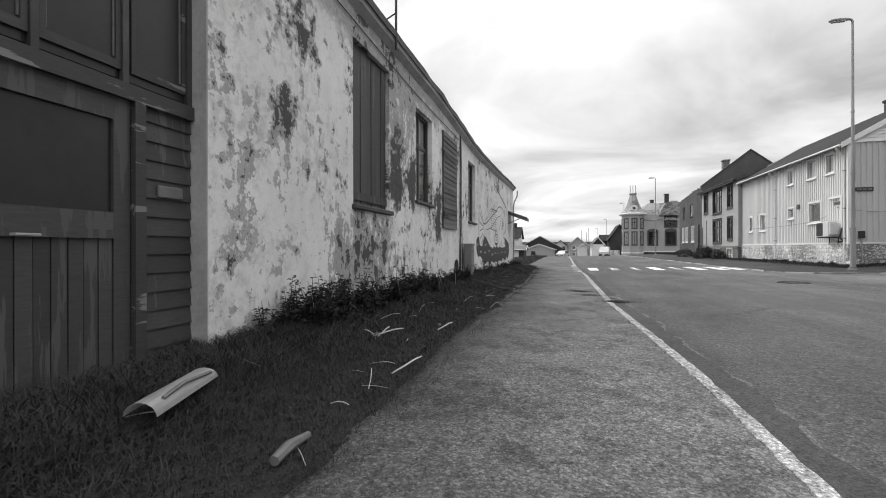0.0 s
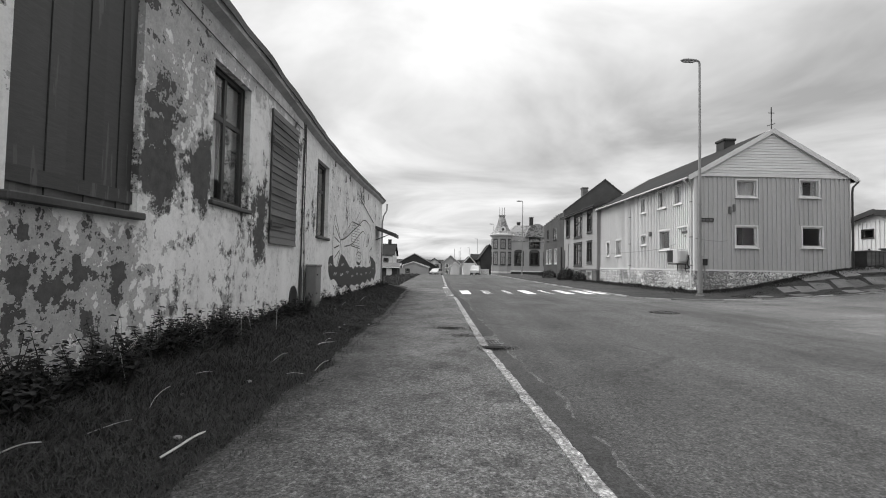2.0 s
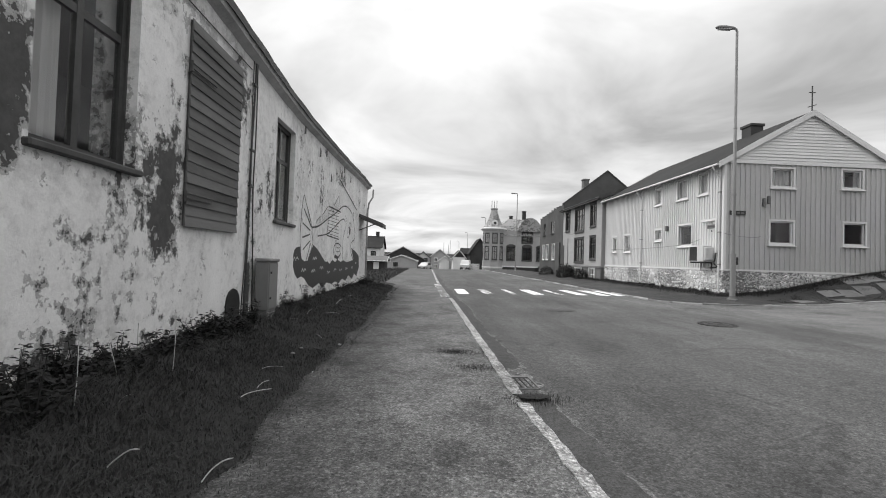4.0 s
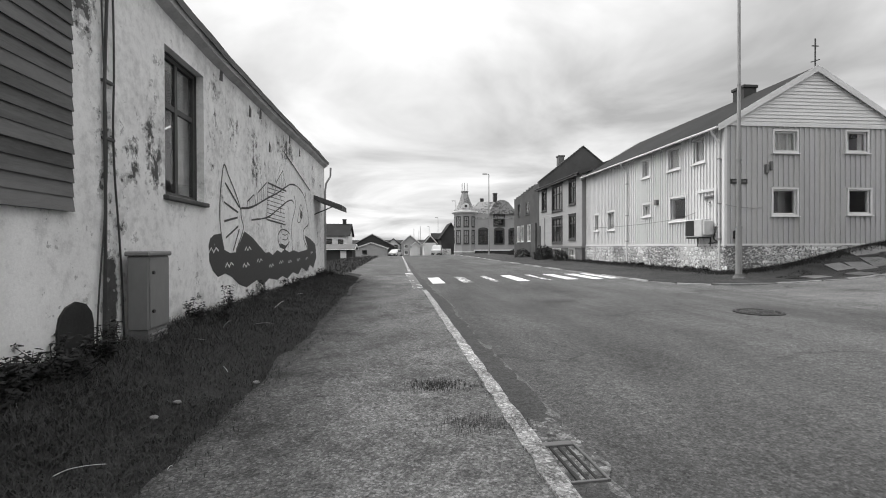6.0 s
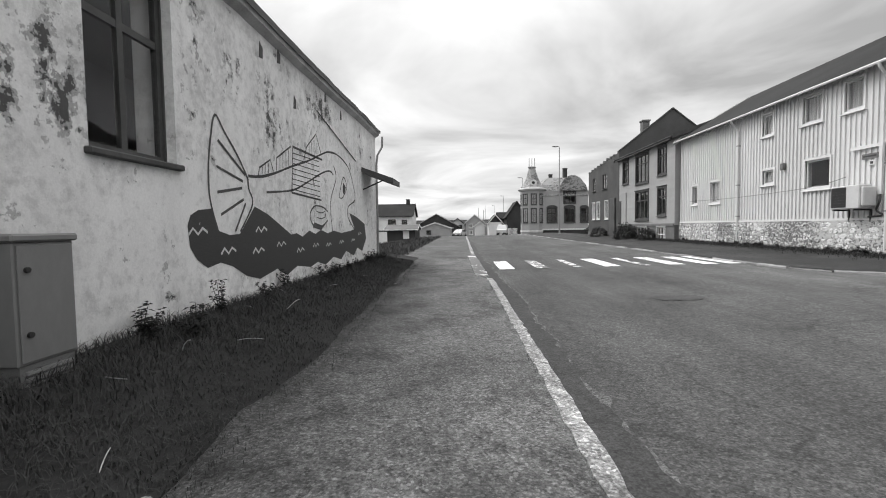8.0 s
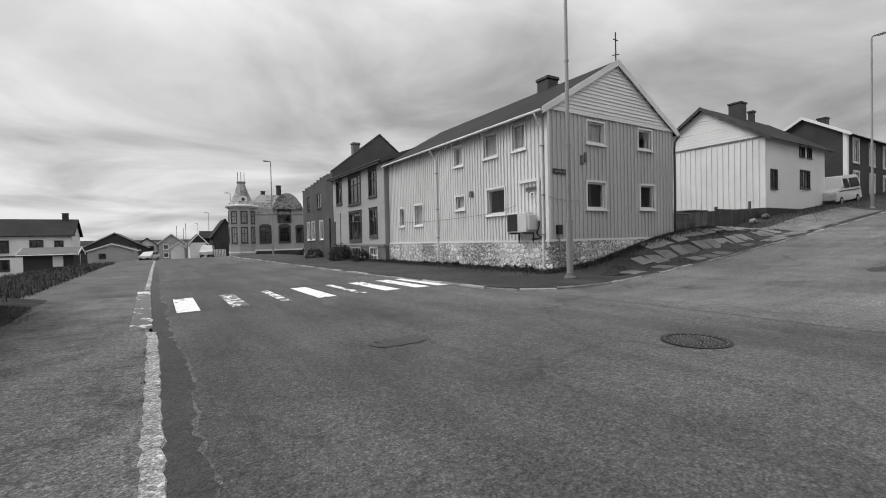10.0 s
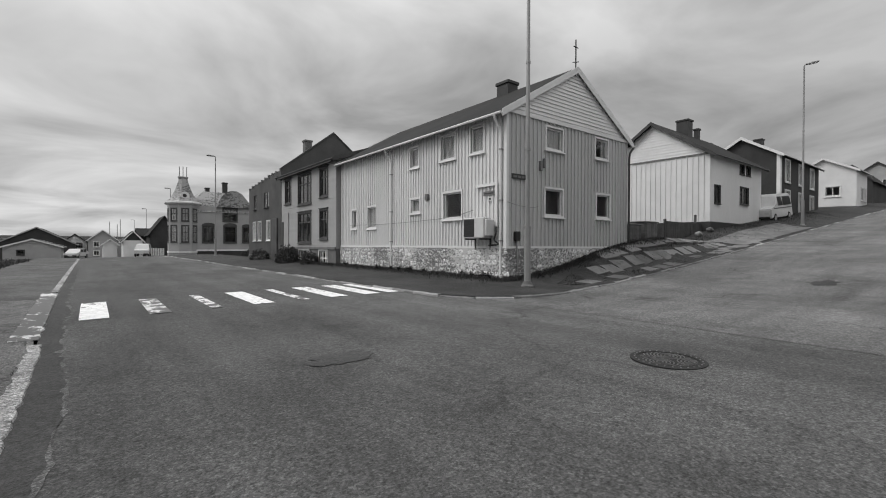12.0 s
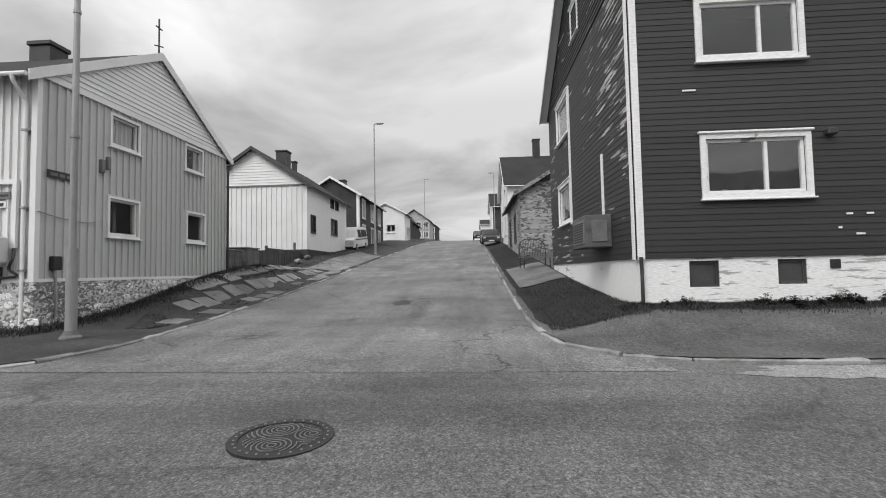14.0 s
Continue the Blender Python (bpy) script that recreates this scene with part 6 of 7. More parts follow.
def place_dark(rng):
    if rng.random() < 0.55:
        x, y = 11.62 - abs(rng.gauss(0, 0.16)), rng.uniform(3.5, 9.9)
    else:
        x, y = 11.0 + 28.5 * rng.random() ** 1.5, rng.uniform(9.8, 11.55)
        if 17.4 < x < 23.7 and y < 11.45:
            x -= 6.5
    return x, y, gz(x, y) + bank_se(x, y) + 0.03


blades("grass", "dark tufts of grass along the white base", 34000, place_dark, 0.015, 0.055, width=0.004, seed=4)


def place_base(rng):
    x, y = 11.62 - abs(rng.gauss(0, 0.24)), rng.uniform(2.5, 10.2)
    return x, y, gz(x, y) + bank_se(x, y) + 0.01


blades("grass", "thick dark weeds at the foot of the white base", 22000, place_base, 0.03, 0.15, width=0.005, seed=14, lean=1.0, height=lambda x, y: 0.25 + 0.6 * smooth(11.1, 11.55, x) + 0.6 * noise.noise(Vector((x, y * 1.8, 3))))


def place_corner(rng):
    r = rng.random()
    if r < 0.45:
        x, y = 11.0 - abs(rng.gauss(0, 0.35)), rng.uniform(20.8, 40)
    elif r < 0.8:
        x, y = rng.uniform(10.8, 20), 21.2 - abs(rng.gauss(0, 0.20))
    else:
        x, y = rng.uniform(16, 46), 22.3 - abs(rng.gauss(0, 0.9))
    return x, y, gz(x, y) + bank_ne(x, y)


blades("grass", "dark weeds along the foot of the corner house", 34000, place_corner, 0.03, 0.14, width=0.005, seed=5)


def place_slabs(rng):
    x = 11.6 + 12 * rng.random() ** 1.2
    y = rng.uniform(19.3, min(21.4, 19.7 + (x - 11.2) * 0.45))
    return x, y, gz(x, y) + bank_ne(x, y)


blades("grass", "low dark grass between the broken slabs", 16000, place_slabs, 0.015, 0.055, width=0.005, seed=15, lean=1.4, height=lambda x, y: 0.5 + 1.2 * max(0, noise.noise(Vector((x * 1.6, y * 2.2, 9)))))


def place_kerb(rng):
    r = rng.random()
    if r < 0.4:
        y = rng.choice((9.2, 10.35, 11.2, 11.25)) + rng.gauss(0, 0.09)
        x = {9: 1.14, 10: 0.70, 11: 0.50}[int(min(max(y, 9), 11.9))] + rng.gauss(0, 0.16)
    elif r < 0.7:
        y = rng.uniform(0.5, 24)
        x = edge_line(y) - 0.08 + rng.gauss(0, 0.01) if noise.noise(Vector((y * 1.3, 0, 21))) > 0.1 else verge_edge(y) + abs(rng.gauss(0, 0.10))
    else:
        y = rng.uniform(0.5, 24)
        x = verge_edge(y) + abs(rng.gauss(0, 0.08))
    return x, y, gz(x, y) + 0.03


blades("grass", "sparse low weeds in the cracks of the footpath", 6500, place_kerb, 0.004, 0.013, width=0.003, seed=6)

# broad-leaved weeds against the wall
rng = random.Random(9)


def weed(x, y, size, z=None, group="weeds along the wall"):
    z = gz(x, y) + mound(x, y) - 0.02 if z is None else z
    w = thing("leafy_weed", "clump of dark broad-leaved weeds at the wall", "weed", pose(x, y, z, 0, 0, rng.uniform(0, 360)), group)
    leaves = bmesh.new()
    for k in range(7):
        a, e = rng.uniform(0, math.tau), rng.uniform(0.75, 1.5)
        d = Vector((math.cos(a) * math.cos(e), math.sin(a) * math.cos(e), math.sin(e)))
        L = size * rng.uniform(0.55, 1.05)
        part("stem", tube(bmesh.new(), [(0, 0, 0), d * L * 0.55, d * L + Vector((0, 0, -0.05 * L))], [0.005, 0.004, 0.002], 4), "leaf", w)
        for j in range(22):
            t = rng.uniform(0.15, 1.0)
            b = rng.uniform(0, math.tau)
            out = Vector((math.cos(b), math.sin(b), rng.uniform(-0.2, 0.7))).normalized()
            side = out.cross(Vector((rng.uniform(-0.4, 0.4), rng.uniform(-0.4, 0.4), 1))).normalized()
            n, wd = rng.uniform(0.035, 0.075), rng.uniform(0.012, 0.026)
            c = d * L * t
            p = [leaves.verts.new(c + q) for q in (out * 0.006, out * n * 0.45 + side * wd, out * n - Vector((0, 0, n * 0.3)), out * n * 0.45 - side * wd)]
            leaves.faces.new((p[0], p[1], p[2], p[3]))
    tagged(part("leaves", leaves, "leaf", w), kind="stuff")


for i in range(120):
    y = 3.5 + 8.0 * rng.random() ** 1.2 if i < 98 else rng.uniform(13, 24)
    weed(-2.45 + rng.uniform(-0.10, 0.22) * (1 if i % 3 else 1.6), y, rng.uniform(0.28, 0.52) * (1.15 if y < 8 else 0.8))


def stalk(x, y, L, turn, lift, bend, r=0.006):
    z = gz(x, y) + mound(x, y)
    bm = bmesh.new()
    tube(bm, curve_through([(0, 0, 0.02), (L * 0.35, bend * 0.3, 0.03 + lift * 0.4), (L * 0.7, bend, 0.03 + lift * 0.8), (L, bend * 1.7, 0.02 + lift)], 3), [r] * 9 + [r * 0.5], 5)
    ob = part("dry_stalk", bm, "straw")
    ob.matrix_world = pose(x, y, z, 0, 0, turn)
    return tagged(ob, "pale dry plant stalk lying in the grass", "stalk", "dry stalks in the grass")


for i in range(34):
    y = 1.5 + 19 * rng.random() ** 1.4
    stalk(verge_edge(y) - rng.uniform(0.05, 1.3), y, rng.uniform(0.06, 0.28), rng.uniform(0, 360), rng.choice((0.0, 0.0, 0.02, 0.1)), rng.uniform(-0.12, 0.12), rng.choice((0.002, 0.003, 0.004)))
for x, y, L, t in ((-1.75, 4.15, 0.34, 30), (-1.72, 4.2, 0.3, 70), (-1.7, 4.1, 0.26, 120), (-1.22, 3.35, 0.45, 62), (-1.35, 5.2, 0.3, 50)):
    stalk(x, y, L, t, 0.05, 0.06, 0.008)
for i in range(9):
    stalk(-2.35 + rng.uniform(-0.2, 0.3), rng.uniform(3.5, 10), 0.1, rng.uniform(0, 360), rng.uniform(0.3, 0.5), 0.02, 0.003)

for i in range(26):
    x, y = 11.5 - abs(rng.gauss(0, 0.10)), 3.0 + 6.8 * rng.random()
    weed(x, y, rng.uniform(0.12, 0.30), gz(x, y) + bank_se(x, y), "weeds along the white base")
for i in range(22):
    x, y = 10.86 - abs(rng.gauss(0, 0.10)), rng.uniform(21.3, 32)
    weed(x, y, rng.uniform(0.14, 0.30), gz(x, y) + bank_ne(x, y), "weeds along the stone base")

# broken length of pale pipe, and a stick of wood
z = gz(-2.0, 2.0) + mound(-2.0, 2.0)
gut = thing("broken_gutter", "broken pale half-round gutter lying in the grass", "gutter", pose(-1.94, 1.68, z + 0.07, 0, -4, 104))
bm = bmesh.new()
rows = []
for i in range(9):
    x = i * 0.075
    rows.append([bm.verts.new((x + 0.015 * noise.noise(Vector((k, i, 0))), 0.09 * math.cos(math.pi * k / 8), 0.075 * math.sin(math.pi * k / 8) * (1 - 0.03 * i))) for k in range(9)])
for p, q in zip(rows, rows[1:]):
    for k in range(8):
        bm.faces.new((p[k], p[k + 1], q[k + 1], q[k]))
bmesh.ops.solidify(bm, geom=list(bm.faces), thickness=0.006)
part("shell", bm, "plastic", gut)
bm = bmesh.new()
tube(bm, [(0.1, -0.06, 0.06), (0.3, -0.05, 0.07), (0.55, -0.07, 0.045)], 0.012, 6)
part("seam", bm, "frame_grey", gut)
z = gz(-1.25, 1.95) + mound(-1.25, 1.95)
wood = tagged(part("wood_stick", tube(bmesh.new(), [(0, 0, 0), (0.15, 0.01, 0.012), (0.33, 0.0, 0.0)], [0.028, 0.033, 0.022], 8), "frame_grey"), "short grey piece of driftwood in the grass", "stick")
wood.matrix_world = pose(-1.24, 1.82, z + 0.03, 0, 0, 92)
for i in range(7):
    x, y = rng.uniform(-2.3, -1.1), rng.uniform(1.8, 12)
    bm = bmesh.new()
    bmesh.ops.create_icosphere(bm, subdivisions=2, radius=0.02)
    for v in bm.verts:
        v.co = Vector((v.co.x * 1.5, v.co.y, v.co.z * 0.7)) * (1 + 0.3 * noise.noise(v.co * 60))
    ob = tagged(part("pebble", bm, "kerb"), "small pale stone in the verge", "stone", "stones in the verge")
    ob.location = (x, y, gz(x, y) + mound(x, y) + 0.012)

# ---- beside the hill street ----
rng = random.Random(12)
slabs = thing("broken_paving", "broken concrete slabs overgrown with grass", "paving", kind="structure")
for i in range(22):
    for j in range(3):
        x, y = 12.6 + i * 0.72 + rng.uniform(-0.1, 0.1), 19.55 + j * 0.62 + rng.uniform(-0.08, 0.08)
        if y > 21.0 and x < 18.0 or rng.random() < 0.2 or y > 19.5 + (x - 11.8) * 0.45:
            continue
        bm = bmesh.new()
        prism(bm, [(-0.33 + rng.uniform(-0.05, 0.06), -0.27 + rng.uniform(-0.05, 0.05)), (0.33 + rng.uniform(-0.05, 0.03), -0.27 + rng.uniform(-0.06, 0.04)), (0.36 + rng.uniform(-0.12, 0.0), rng.uniform(-0.1, 0.1)), (0.31 + rng.uniform(-0.09, 0.04), 0.27 + rng.uniform(-0.08, 0.04)), (-0.32 + rng.uniform(-0.04, 0.08), 0.27 + rng.uniform(-0.06, 0.04))], -0.08, 0.0, "z")
        ob = part("slab", bm, "slab", slabs)
        e = 0.3
        nx = (gz(x + e, y) + bank_ne(x + e, y) - gz(x - e, y) - bank_ne(x - e, y)) / (2 * e)
        ny = (gz(x, y + e) + bank_ne(x, y + e) - gz(x, y - e) - bank_ne(x, y - e)) / (2 * e)
        ax, ay = Vector((1, 0, nx)).normalized(), Vector((0, 1, ny)).normalized()
        basis = Matrix((ax, ay, ax.cross(ay))).transposed().to_4x4()
        ob.matrix_local = Matrix.Translation((x, y, gz(x, y) + bank_ne(x, y) + 0.03)) @ basis @ pose(0, 0, 0, rng.uniform(-1, 1), rng.uniform(-1, 1), rng.uniform(-6, 6))
sheet("apron", [[(x, y) for y in steps(19.4, 21.2, 0.3)] for x in steps(24.5, 35.0, 0.5)], "slab", label="pale concrete apron before the white house", lift=lambda x, y: bank_ne(x, y) + 0.03, category="pavement")
sheet("apron_south", [[(x, y) for y in steps(9.9, 11.4, 0.25)] for x in steps(17.6, 23.5, 0.5)], "slab", label="pale concrete path behind the dark house", lift=lambda x, y: bank_se(x, y) + 0.045, category="pavement")

fence = thing("board_fence", "dark board fence below the white house", "fence")
for i in range(52):
    x = 18.3 + i * 0.195
    g = gz(x, 22.9) + 0.35
    piece("plank", "frame_dark", fence, x, 22.95 + rng.uniform(-0.01, 0.01), g - 0.3, 0.18, 0.03, 2.85 - g + 0.3 if x > 24 else 1.15 + rng.uniform(-0.03, 0.03))
for x in (18.4, 21.3, 24.3, 27.8):
    part("post", boxes((x, x + 0.1, 22.96, 23.06, gz(x, 22.9), gz(x, 22.9) + 1.4)), "frame_dark", fence)
for k, (x, label) in enumerate(((19.0, "dark wooden bin store with a flat lid"), (20.4, "grey-brown wooden bin store with a flat lid"))):
    g = gz(x, 22.4) + 0.45
    binb = thing("bin_store", label, "bin store", pose(x, 22.0, g))
    part("body", boxes((0, 1.1, 0, 0.8, -0.2, 1.0), bevel=0.015), "shutter" if k else "frame_dark", binb)
    part("lid", boxes((-0.05, 1.15, -0.06, 0.86, 1.0, 1.05), bevel=0.01), "frame_grey", binb)
    for i in range(6):
        piece("plank", "shutter", binb, i * 0.18 + 0.01, -0.001, -0.1, 0.165, 0.02, 1.08)
# rounded lumps in place of small pale wrapped things
for x, w in ((26.6, 0.35), (28.0, 0.45)):
    bm = bmesh.new()
    bmesh.ops.create_icosphere(bm, subdivisions=2, radius=0.32)
    for v in bm.verts:
        v.co = Vector((v.co.x * w * 1.6, v.co.y * 0.6, v.co.z * 0.5)) * (1 + 0.35 * noise.noise(v.co * 4))
    ob = tagged(part("boulder", bm, "kerb"), "small pale lump below the white house", "boulder")
    ob.location = (x, 22.3, gz(x, 22.3) + bank_ne(x, 22.3) + 0.12)

bench = thing("bench_frame", "rusty metal bench with a curved mesh back", "bench", pose(21.6, 10.35, gz(21.6, 10.35) + bank_se(21.6, 10.35) + 0.03, 0, 0, 12))
for y in (-0.55, 0.55):
    part("end_frame", tube(bmesh.new(), curve_through([(-0.25, y, 0), (-0.25, y, 0.42), (0.22, y, 0.44), (0.25, y, 0.0)], 3), 0.025, 6), "metal_dark", bench)
part("back_rail", tube(bmesh.new(), curve_through([(0.22, -0.55, 0.44), (0.3, -0.55, 0.95), (0.32, -0.35, 1.18), (0.33, 0, 1.22), (0.32, 0.35, 1.18), (0.3, 0.55, 0.95), (0.22, 0.55, 0.44)], 4), 0.022, 6), "metal_dark", bench)
for k in range(15):
    y = -0.49 + k * 0.07
    part("rod", tube(bmesh.new(), [(0.22, y, 0.46), (0.31, y, 1.18 - 1.1 * abs(y) ** 3)], 0.011, 5), "metal_dark", bench)
for k in range(6):
    part("slat", boxes((-0.26 + k * 0.085, -0.2 + k * 0.085, -0.62, 0.62, 0.44, 0.465)), "frame_grey", bench)

# ---- vehicles ----


def vehicle(name, label, m, profile, belt, W, wheels, r, paint, glass_rows, rear=True):
    """profile: outline in (length, height); belt: height where the body narrows; glass_rows: side windows as (x0, x1, z0, z1)."""
    v = thing(name, label, "car" if name == "car" else "van", m)
    bm = bmesh.new()
    prism(bm, profile, -W / 2, W / 2)
    bmesh.ops.bevel(bm, geom=list(bm.edges), offset=0.05, segments=2, affect="EDGES")
    for q in bm.verts:
        if q.co.z > belt:
            q.co.y *= 1 - 0.22 * (q.co.z - belt)
    part("body", bm, paint, v)
    for s in (-1, 1):
        for x0, x1, z0, z1 in glass_rows:
            y0, y1 = (W / 2 * (1 - 0.22 * max(z - belt, 0)) + 0.006 for z in (z0, z1))
            bm = bmesh.new()
            vs = [bm.verts.new(p) for p in ((x0, s * y0, z0), (x1, s * y0, z0), (x1 - 0.04, s * y1, z1), (x0 + 0.04, s * y1, z1))]
            bm.faces.new(vs)
            bmesh.ops.solidify(bm, geom=list(bm.faces), thickness=0.01)
            part("side_window", bm, "black", v)
        for x in wheels:
            bm = bmesh.new()
            tube(bm, [(x, s * (W / 2 - 0.2), r), (x, s * (W / 2 - 0.02), r), (x, s * (W / 2 + 0.02), r)], [r, r, r * 0.9], 20)
            w = part("wheel", bm, "rubber", v)
            part("rim", tube(bmesh.new(), [(x, s * (W / 2 - 0.02), r), (x, s * (W / 2 + 0.03), r)], r * 0.6, 16), "metal", w)
        lo, hi = min(p[0] for p in profile), max(p[0] for p in profile)
        part("headlight", boxes((lo - 0.012, lo + 0.03, s * W * 0.3, s * W * 0.44, 0.62, 0.76)), "lens", v)
        part("tail_light", boxes((hi - 0.03, hi + 0.012, s * W * 0.36, s * W * 0.46, 0.7, 0.95)), "metal_dark", v)
    part("bumper", boxes((lo - 0.06, lo + 0.02, -W * 0.46, W * 0.46, 0.32, 0.48), bevel=0.02), "black", v)
    part("bumper", boxes((hi - 0.02, hi + 0.06, -W * 0.46, W * 0.46, 0.32, 0.48), bevel=0.02), "black", v)
    part("number_plate", boxes((lo - 0.07, lo - 0.06, -0.26, 0.26, 0.36, 0.46)), "white", v)
    return v


VAN = [(0.0, 0.35), (0.0, 0.95), (0.25, 1.05), (1.0, 1.15), (1.55, 1.85), (1.8, 1.95), (4.4, 1.95), (4.6, 1.6), (4.65, 0.35)]
CAR = [(0.0, 0.3), (0.0, 0.75), (0.9, 0.92), (1.6, 1.42), (2.9, 1.46), (3.7, 1.0), (4.2, 0.95), (4.25, 0.3)]
van = vehicle("van", "white van parked behind the white house", pose(36.3, 22.75, gz(38.5, 22.0) + 0.02, 0, -5.5, 0), VAN, 1.1, 1.85, (0.85, 3.75), 0.33, "car_white", [(1.5, 2.4, 1.15, 1.75), (2.55, 4.3, 1.15, 1.75)])
part("rear_window", boxes((4.60, 4.635, -0.6, 0.6, 1.1, 1.65)), "black", van)
part("stripe", boxes((0.6, 4.5, -0.945, -0.925, 0.95, 1.02)), "metal_dark", van)
car = vehicle("car", "dark car parked on the verge of the hill street", pose(45.4, 11.1, gz(47, 11.2) + 0.05, 0, -5.8, 2), CAR, 0.9, 1.75, (0.8, 3.4), 0.31, "car_dark", [(1.3, 2.2, 0.95, 1.35), (2.3, 3.3, 0.95, 1.35)])
part("windscreen", boxes((-0.01, 0.012, -0.66, 0.66, 0.0, 0.66)), "black", car, "", pose(0.95, 0, 0.98, 0, 53, 0))
vehicle("car", "dark car far up at the crest of the hill", pose(72, 11.9, gz(74, 11.9) + 0.03, 0, -2, 0), CAR, 0.9, 1.75, (0.8, 3.4), 0.31, "car_dark", [(1.3, 2.2, 0.95, 1.35)])
vehicle("car", "white car parked far along the main street", pose(-1.2, 100, gz(0, 100) + 0.03, 0, 0, 70), CAR, 0.9, 1.75, (0.8, 3.4), 0.31, "car_white", [(1.3, 2.2, 0.95, 1.35), (2.3, 3.3, 0.95, 1.35)])
vehicle("van", "white van far along the main street", pose(7.2, 92, gz(7, 92) + 0.03, 0, 0, 80), VAN, 1.1, 1.85, (0.85, 3.75), 0.33, "car_white", [(1.5, 2.4, 1.15, 1.75)])
vehicle("car", "dark car parked beside the far white house", pose(-15.6, 66, gz(-14, 66) + 0.03, 0, 0, 0), CAR, 0.9, 1.75, (0.8, 3.4), 0.31, "car_dark", [(1.3, 2.2, 0.95, 1.35), (2.3, 3.3, 0.95, 1.35)])

# ---- far along the main street ----
Wf = dict(casing=0.1, trim="frame_dark", cols=(0.5,), sash=0.07)
far_house = house("far_white_house", "white two-storey house with a dark roof", pose(-18.3, 91, 0, 0, 0, -90), 7, 10, -1.7, 3.4, 5.4, {"all": "white"}, 0.8,
                  [("right", 2.3, 4.1, 1.4, 2.7, Wf), ("right", 6.1, 7.2, 1.6, 2.7, Wf), ("right", 8.4, 9.1, 1.9, 2.6, Wf), ("right", 2.9, 4.1, -0.8, 0.4, Wf)], barge="roof")
chimney(far_house, 3.5, 9.0, 5.0, 6.3, 0.6, 0.6)
part("band", boxes((0, 10, -0.04, 0.0, 0.75, 0.95)), "frame_dark", far_house, "", pose(7, 0, 0, 0, 0, 90))
shed = house("dark_shed", "low dark shed with a pale notice on it", pose(-8.7, 66, 0, 0, 0, -90), 4, 3.3, -0.9, 1.2, 1.7, {"all": "siding_black"}, 0.6, (), over=0.35, roof="roof_grey", barge="white_worn")
part("notice", boxes((1.9, 2.6, -0.05, -0.02, 0.1, 1.0)), "white", shed, "white notice board", pose(4, 0, 0, 0, 0, 90))
house("low_house", "low grey gabled house with a pale roof edge", pose(-9.2, 106, 0), 6.7, 10, -1.3, 1.15, 2.3, {"all": "siding_mid"}, 0.8, [("front", 1.6, 2.4, -0.1, 0.6, Wf)], barge="white")
house("long_house", "large dark gabled house with a pale roof edge", pose(-12.0, 122, 0), 11, 14, -1.6, 1.6, 4.6, {"all": "siding_black"}, 0.8, (), barge="siding_mid")
house("grey_shed", "long low grey building far behind", pose(-18.0, 140, 0, 0, 0, -90), 8, 30, -2.4, 2.6, 3.2, {"all": "siding_mid"}, 0.8, (), barge="siding_mid")
house("gabled_house", "grey house with white windows facing the street end", pose(0.8, 122, 0), 4.6, 9, -1.3, 2.4, 4.3, {"all": "siding_mid", "front": "siding_mid"}, 0.8, [("front", u, u + 0.8, v, v + 0.9, Ws) for u in (0.9, 2.8) for v in (-0.6, 1.1)], barge="white")
house("gabled_house", "pale house with a dark roof behind its neighbours", pose(-3.2, 130, 0), 3.8, 9, -1.4, 2.0, 3.6, {"all": "siding_pale"}, 0.8, [("front", u, u + 0.8, v, v + 0.8, Wf) for u in (0.6, 2.2) for v in (-0.6, 1.0)], barge="roof")
house("boat_shed", "small white shed with a dark gable", pose(5.3, 98, 0), 2.5, 6, -0.6, 2.2, 3.6, {"all": "white", "gable": "siding_black"}, 0.6, (), barge="white")
house("boat_shed", "small pale shed beside the street", pose(2.9, 108, 0), 2.0, 6, -0.8, 1.6, 2.4, {"all": "siding_pale"}, 0.6, (), barge="white")
house("street_house", "dark house with a steep roof along the street", pose(9.0, 100, 0), 4.0, 7, -0.3, 3.4, 6.3, {"all": "siding_black"}, 0.6, (), barge="roof")
house("street_house", "low dark house along the street", pose(7.9, 112, 0, 0, 0, -90), 4.0, 4, -0.6, 3.2, 4.4, {"all": "siding_black"}, 0.6, (), barge="roof", roof="roof")
fe = thing("picket_fence", "short white picket fence beside the dark house", "fence")
for i in range(8):
    piece("picket", "white", fe, 8.5 + i * 0.22, 93, gz(9, 93), 0.16, 0.03, 1.3)
for x, y, h in ((-30, 150, 9), (4.5, 135, 8), (6.6, 140, 9), (5.6, 128, 7), (12.5, 105, 9)):
    bm = bmesh.new()
    tube(bm, [(x, y, gz(x, y)), (x, y, gz(x, y) + h)], 0.06, 6)
    tagged(part("mast", bm, "metal"), "thin grey mast far down the street", "mast")

# the ornate house with the corner tower
OX, OY, OW, OL, OZ = 11.4, 76.0, 7.1, 9.0, 0.75
orn = thing("ornate_house", "ornate pale house with a corner tower and slate roof", "house", pose(OX, OY, 0))
Wo = dict(casing=0.14, trim="frame_dark", cols=(0.5,), rows=(0.65,), sash=0.07, head=True)
ow = [("front", 1.2, 2.5, 1.9, 3.9), ("front", 3.7, 5.1, 1.9, 3.9), ("front", 6.0, 7.0, 1.9, 3.9), ("front", 3.6, 5.2, 4.7, 6.3), ("left", 4.6, 5.4, 1.9, 3.7), ("left", 2.6, 3.4, 1.9, 3.7), ("left", 6.4, 7.2, 1.9, 3.7), ("left", 4.6, 5.4, 4.6, 5.6)]
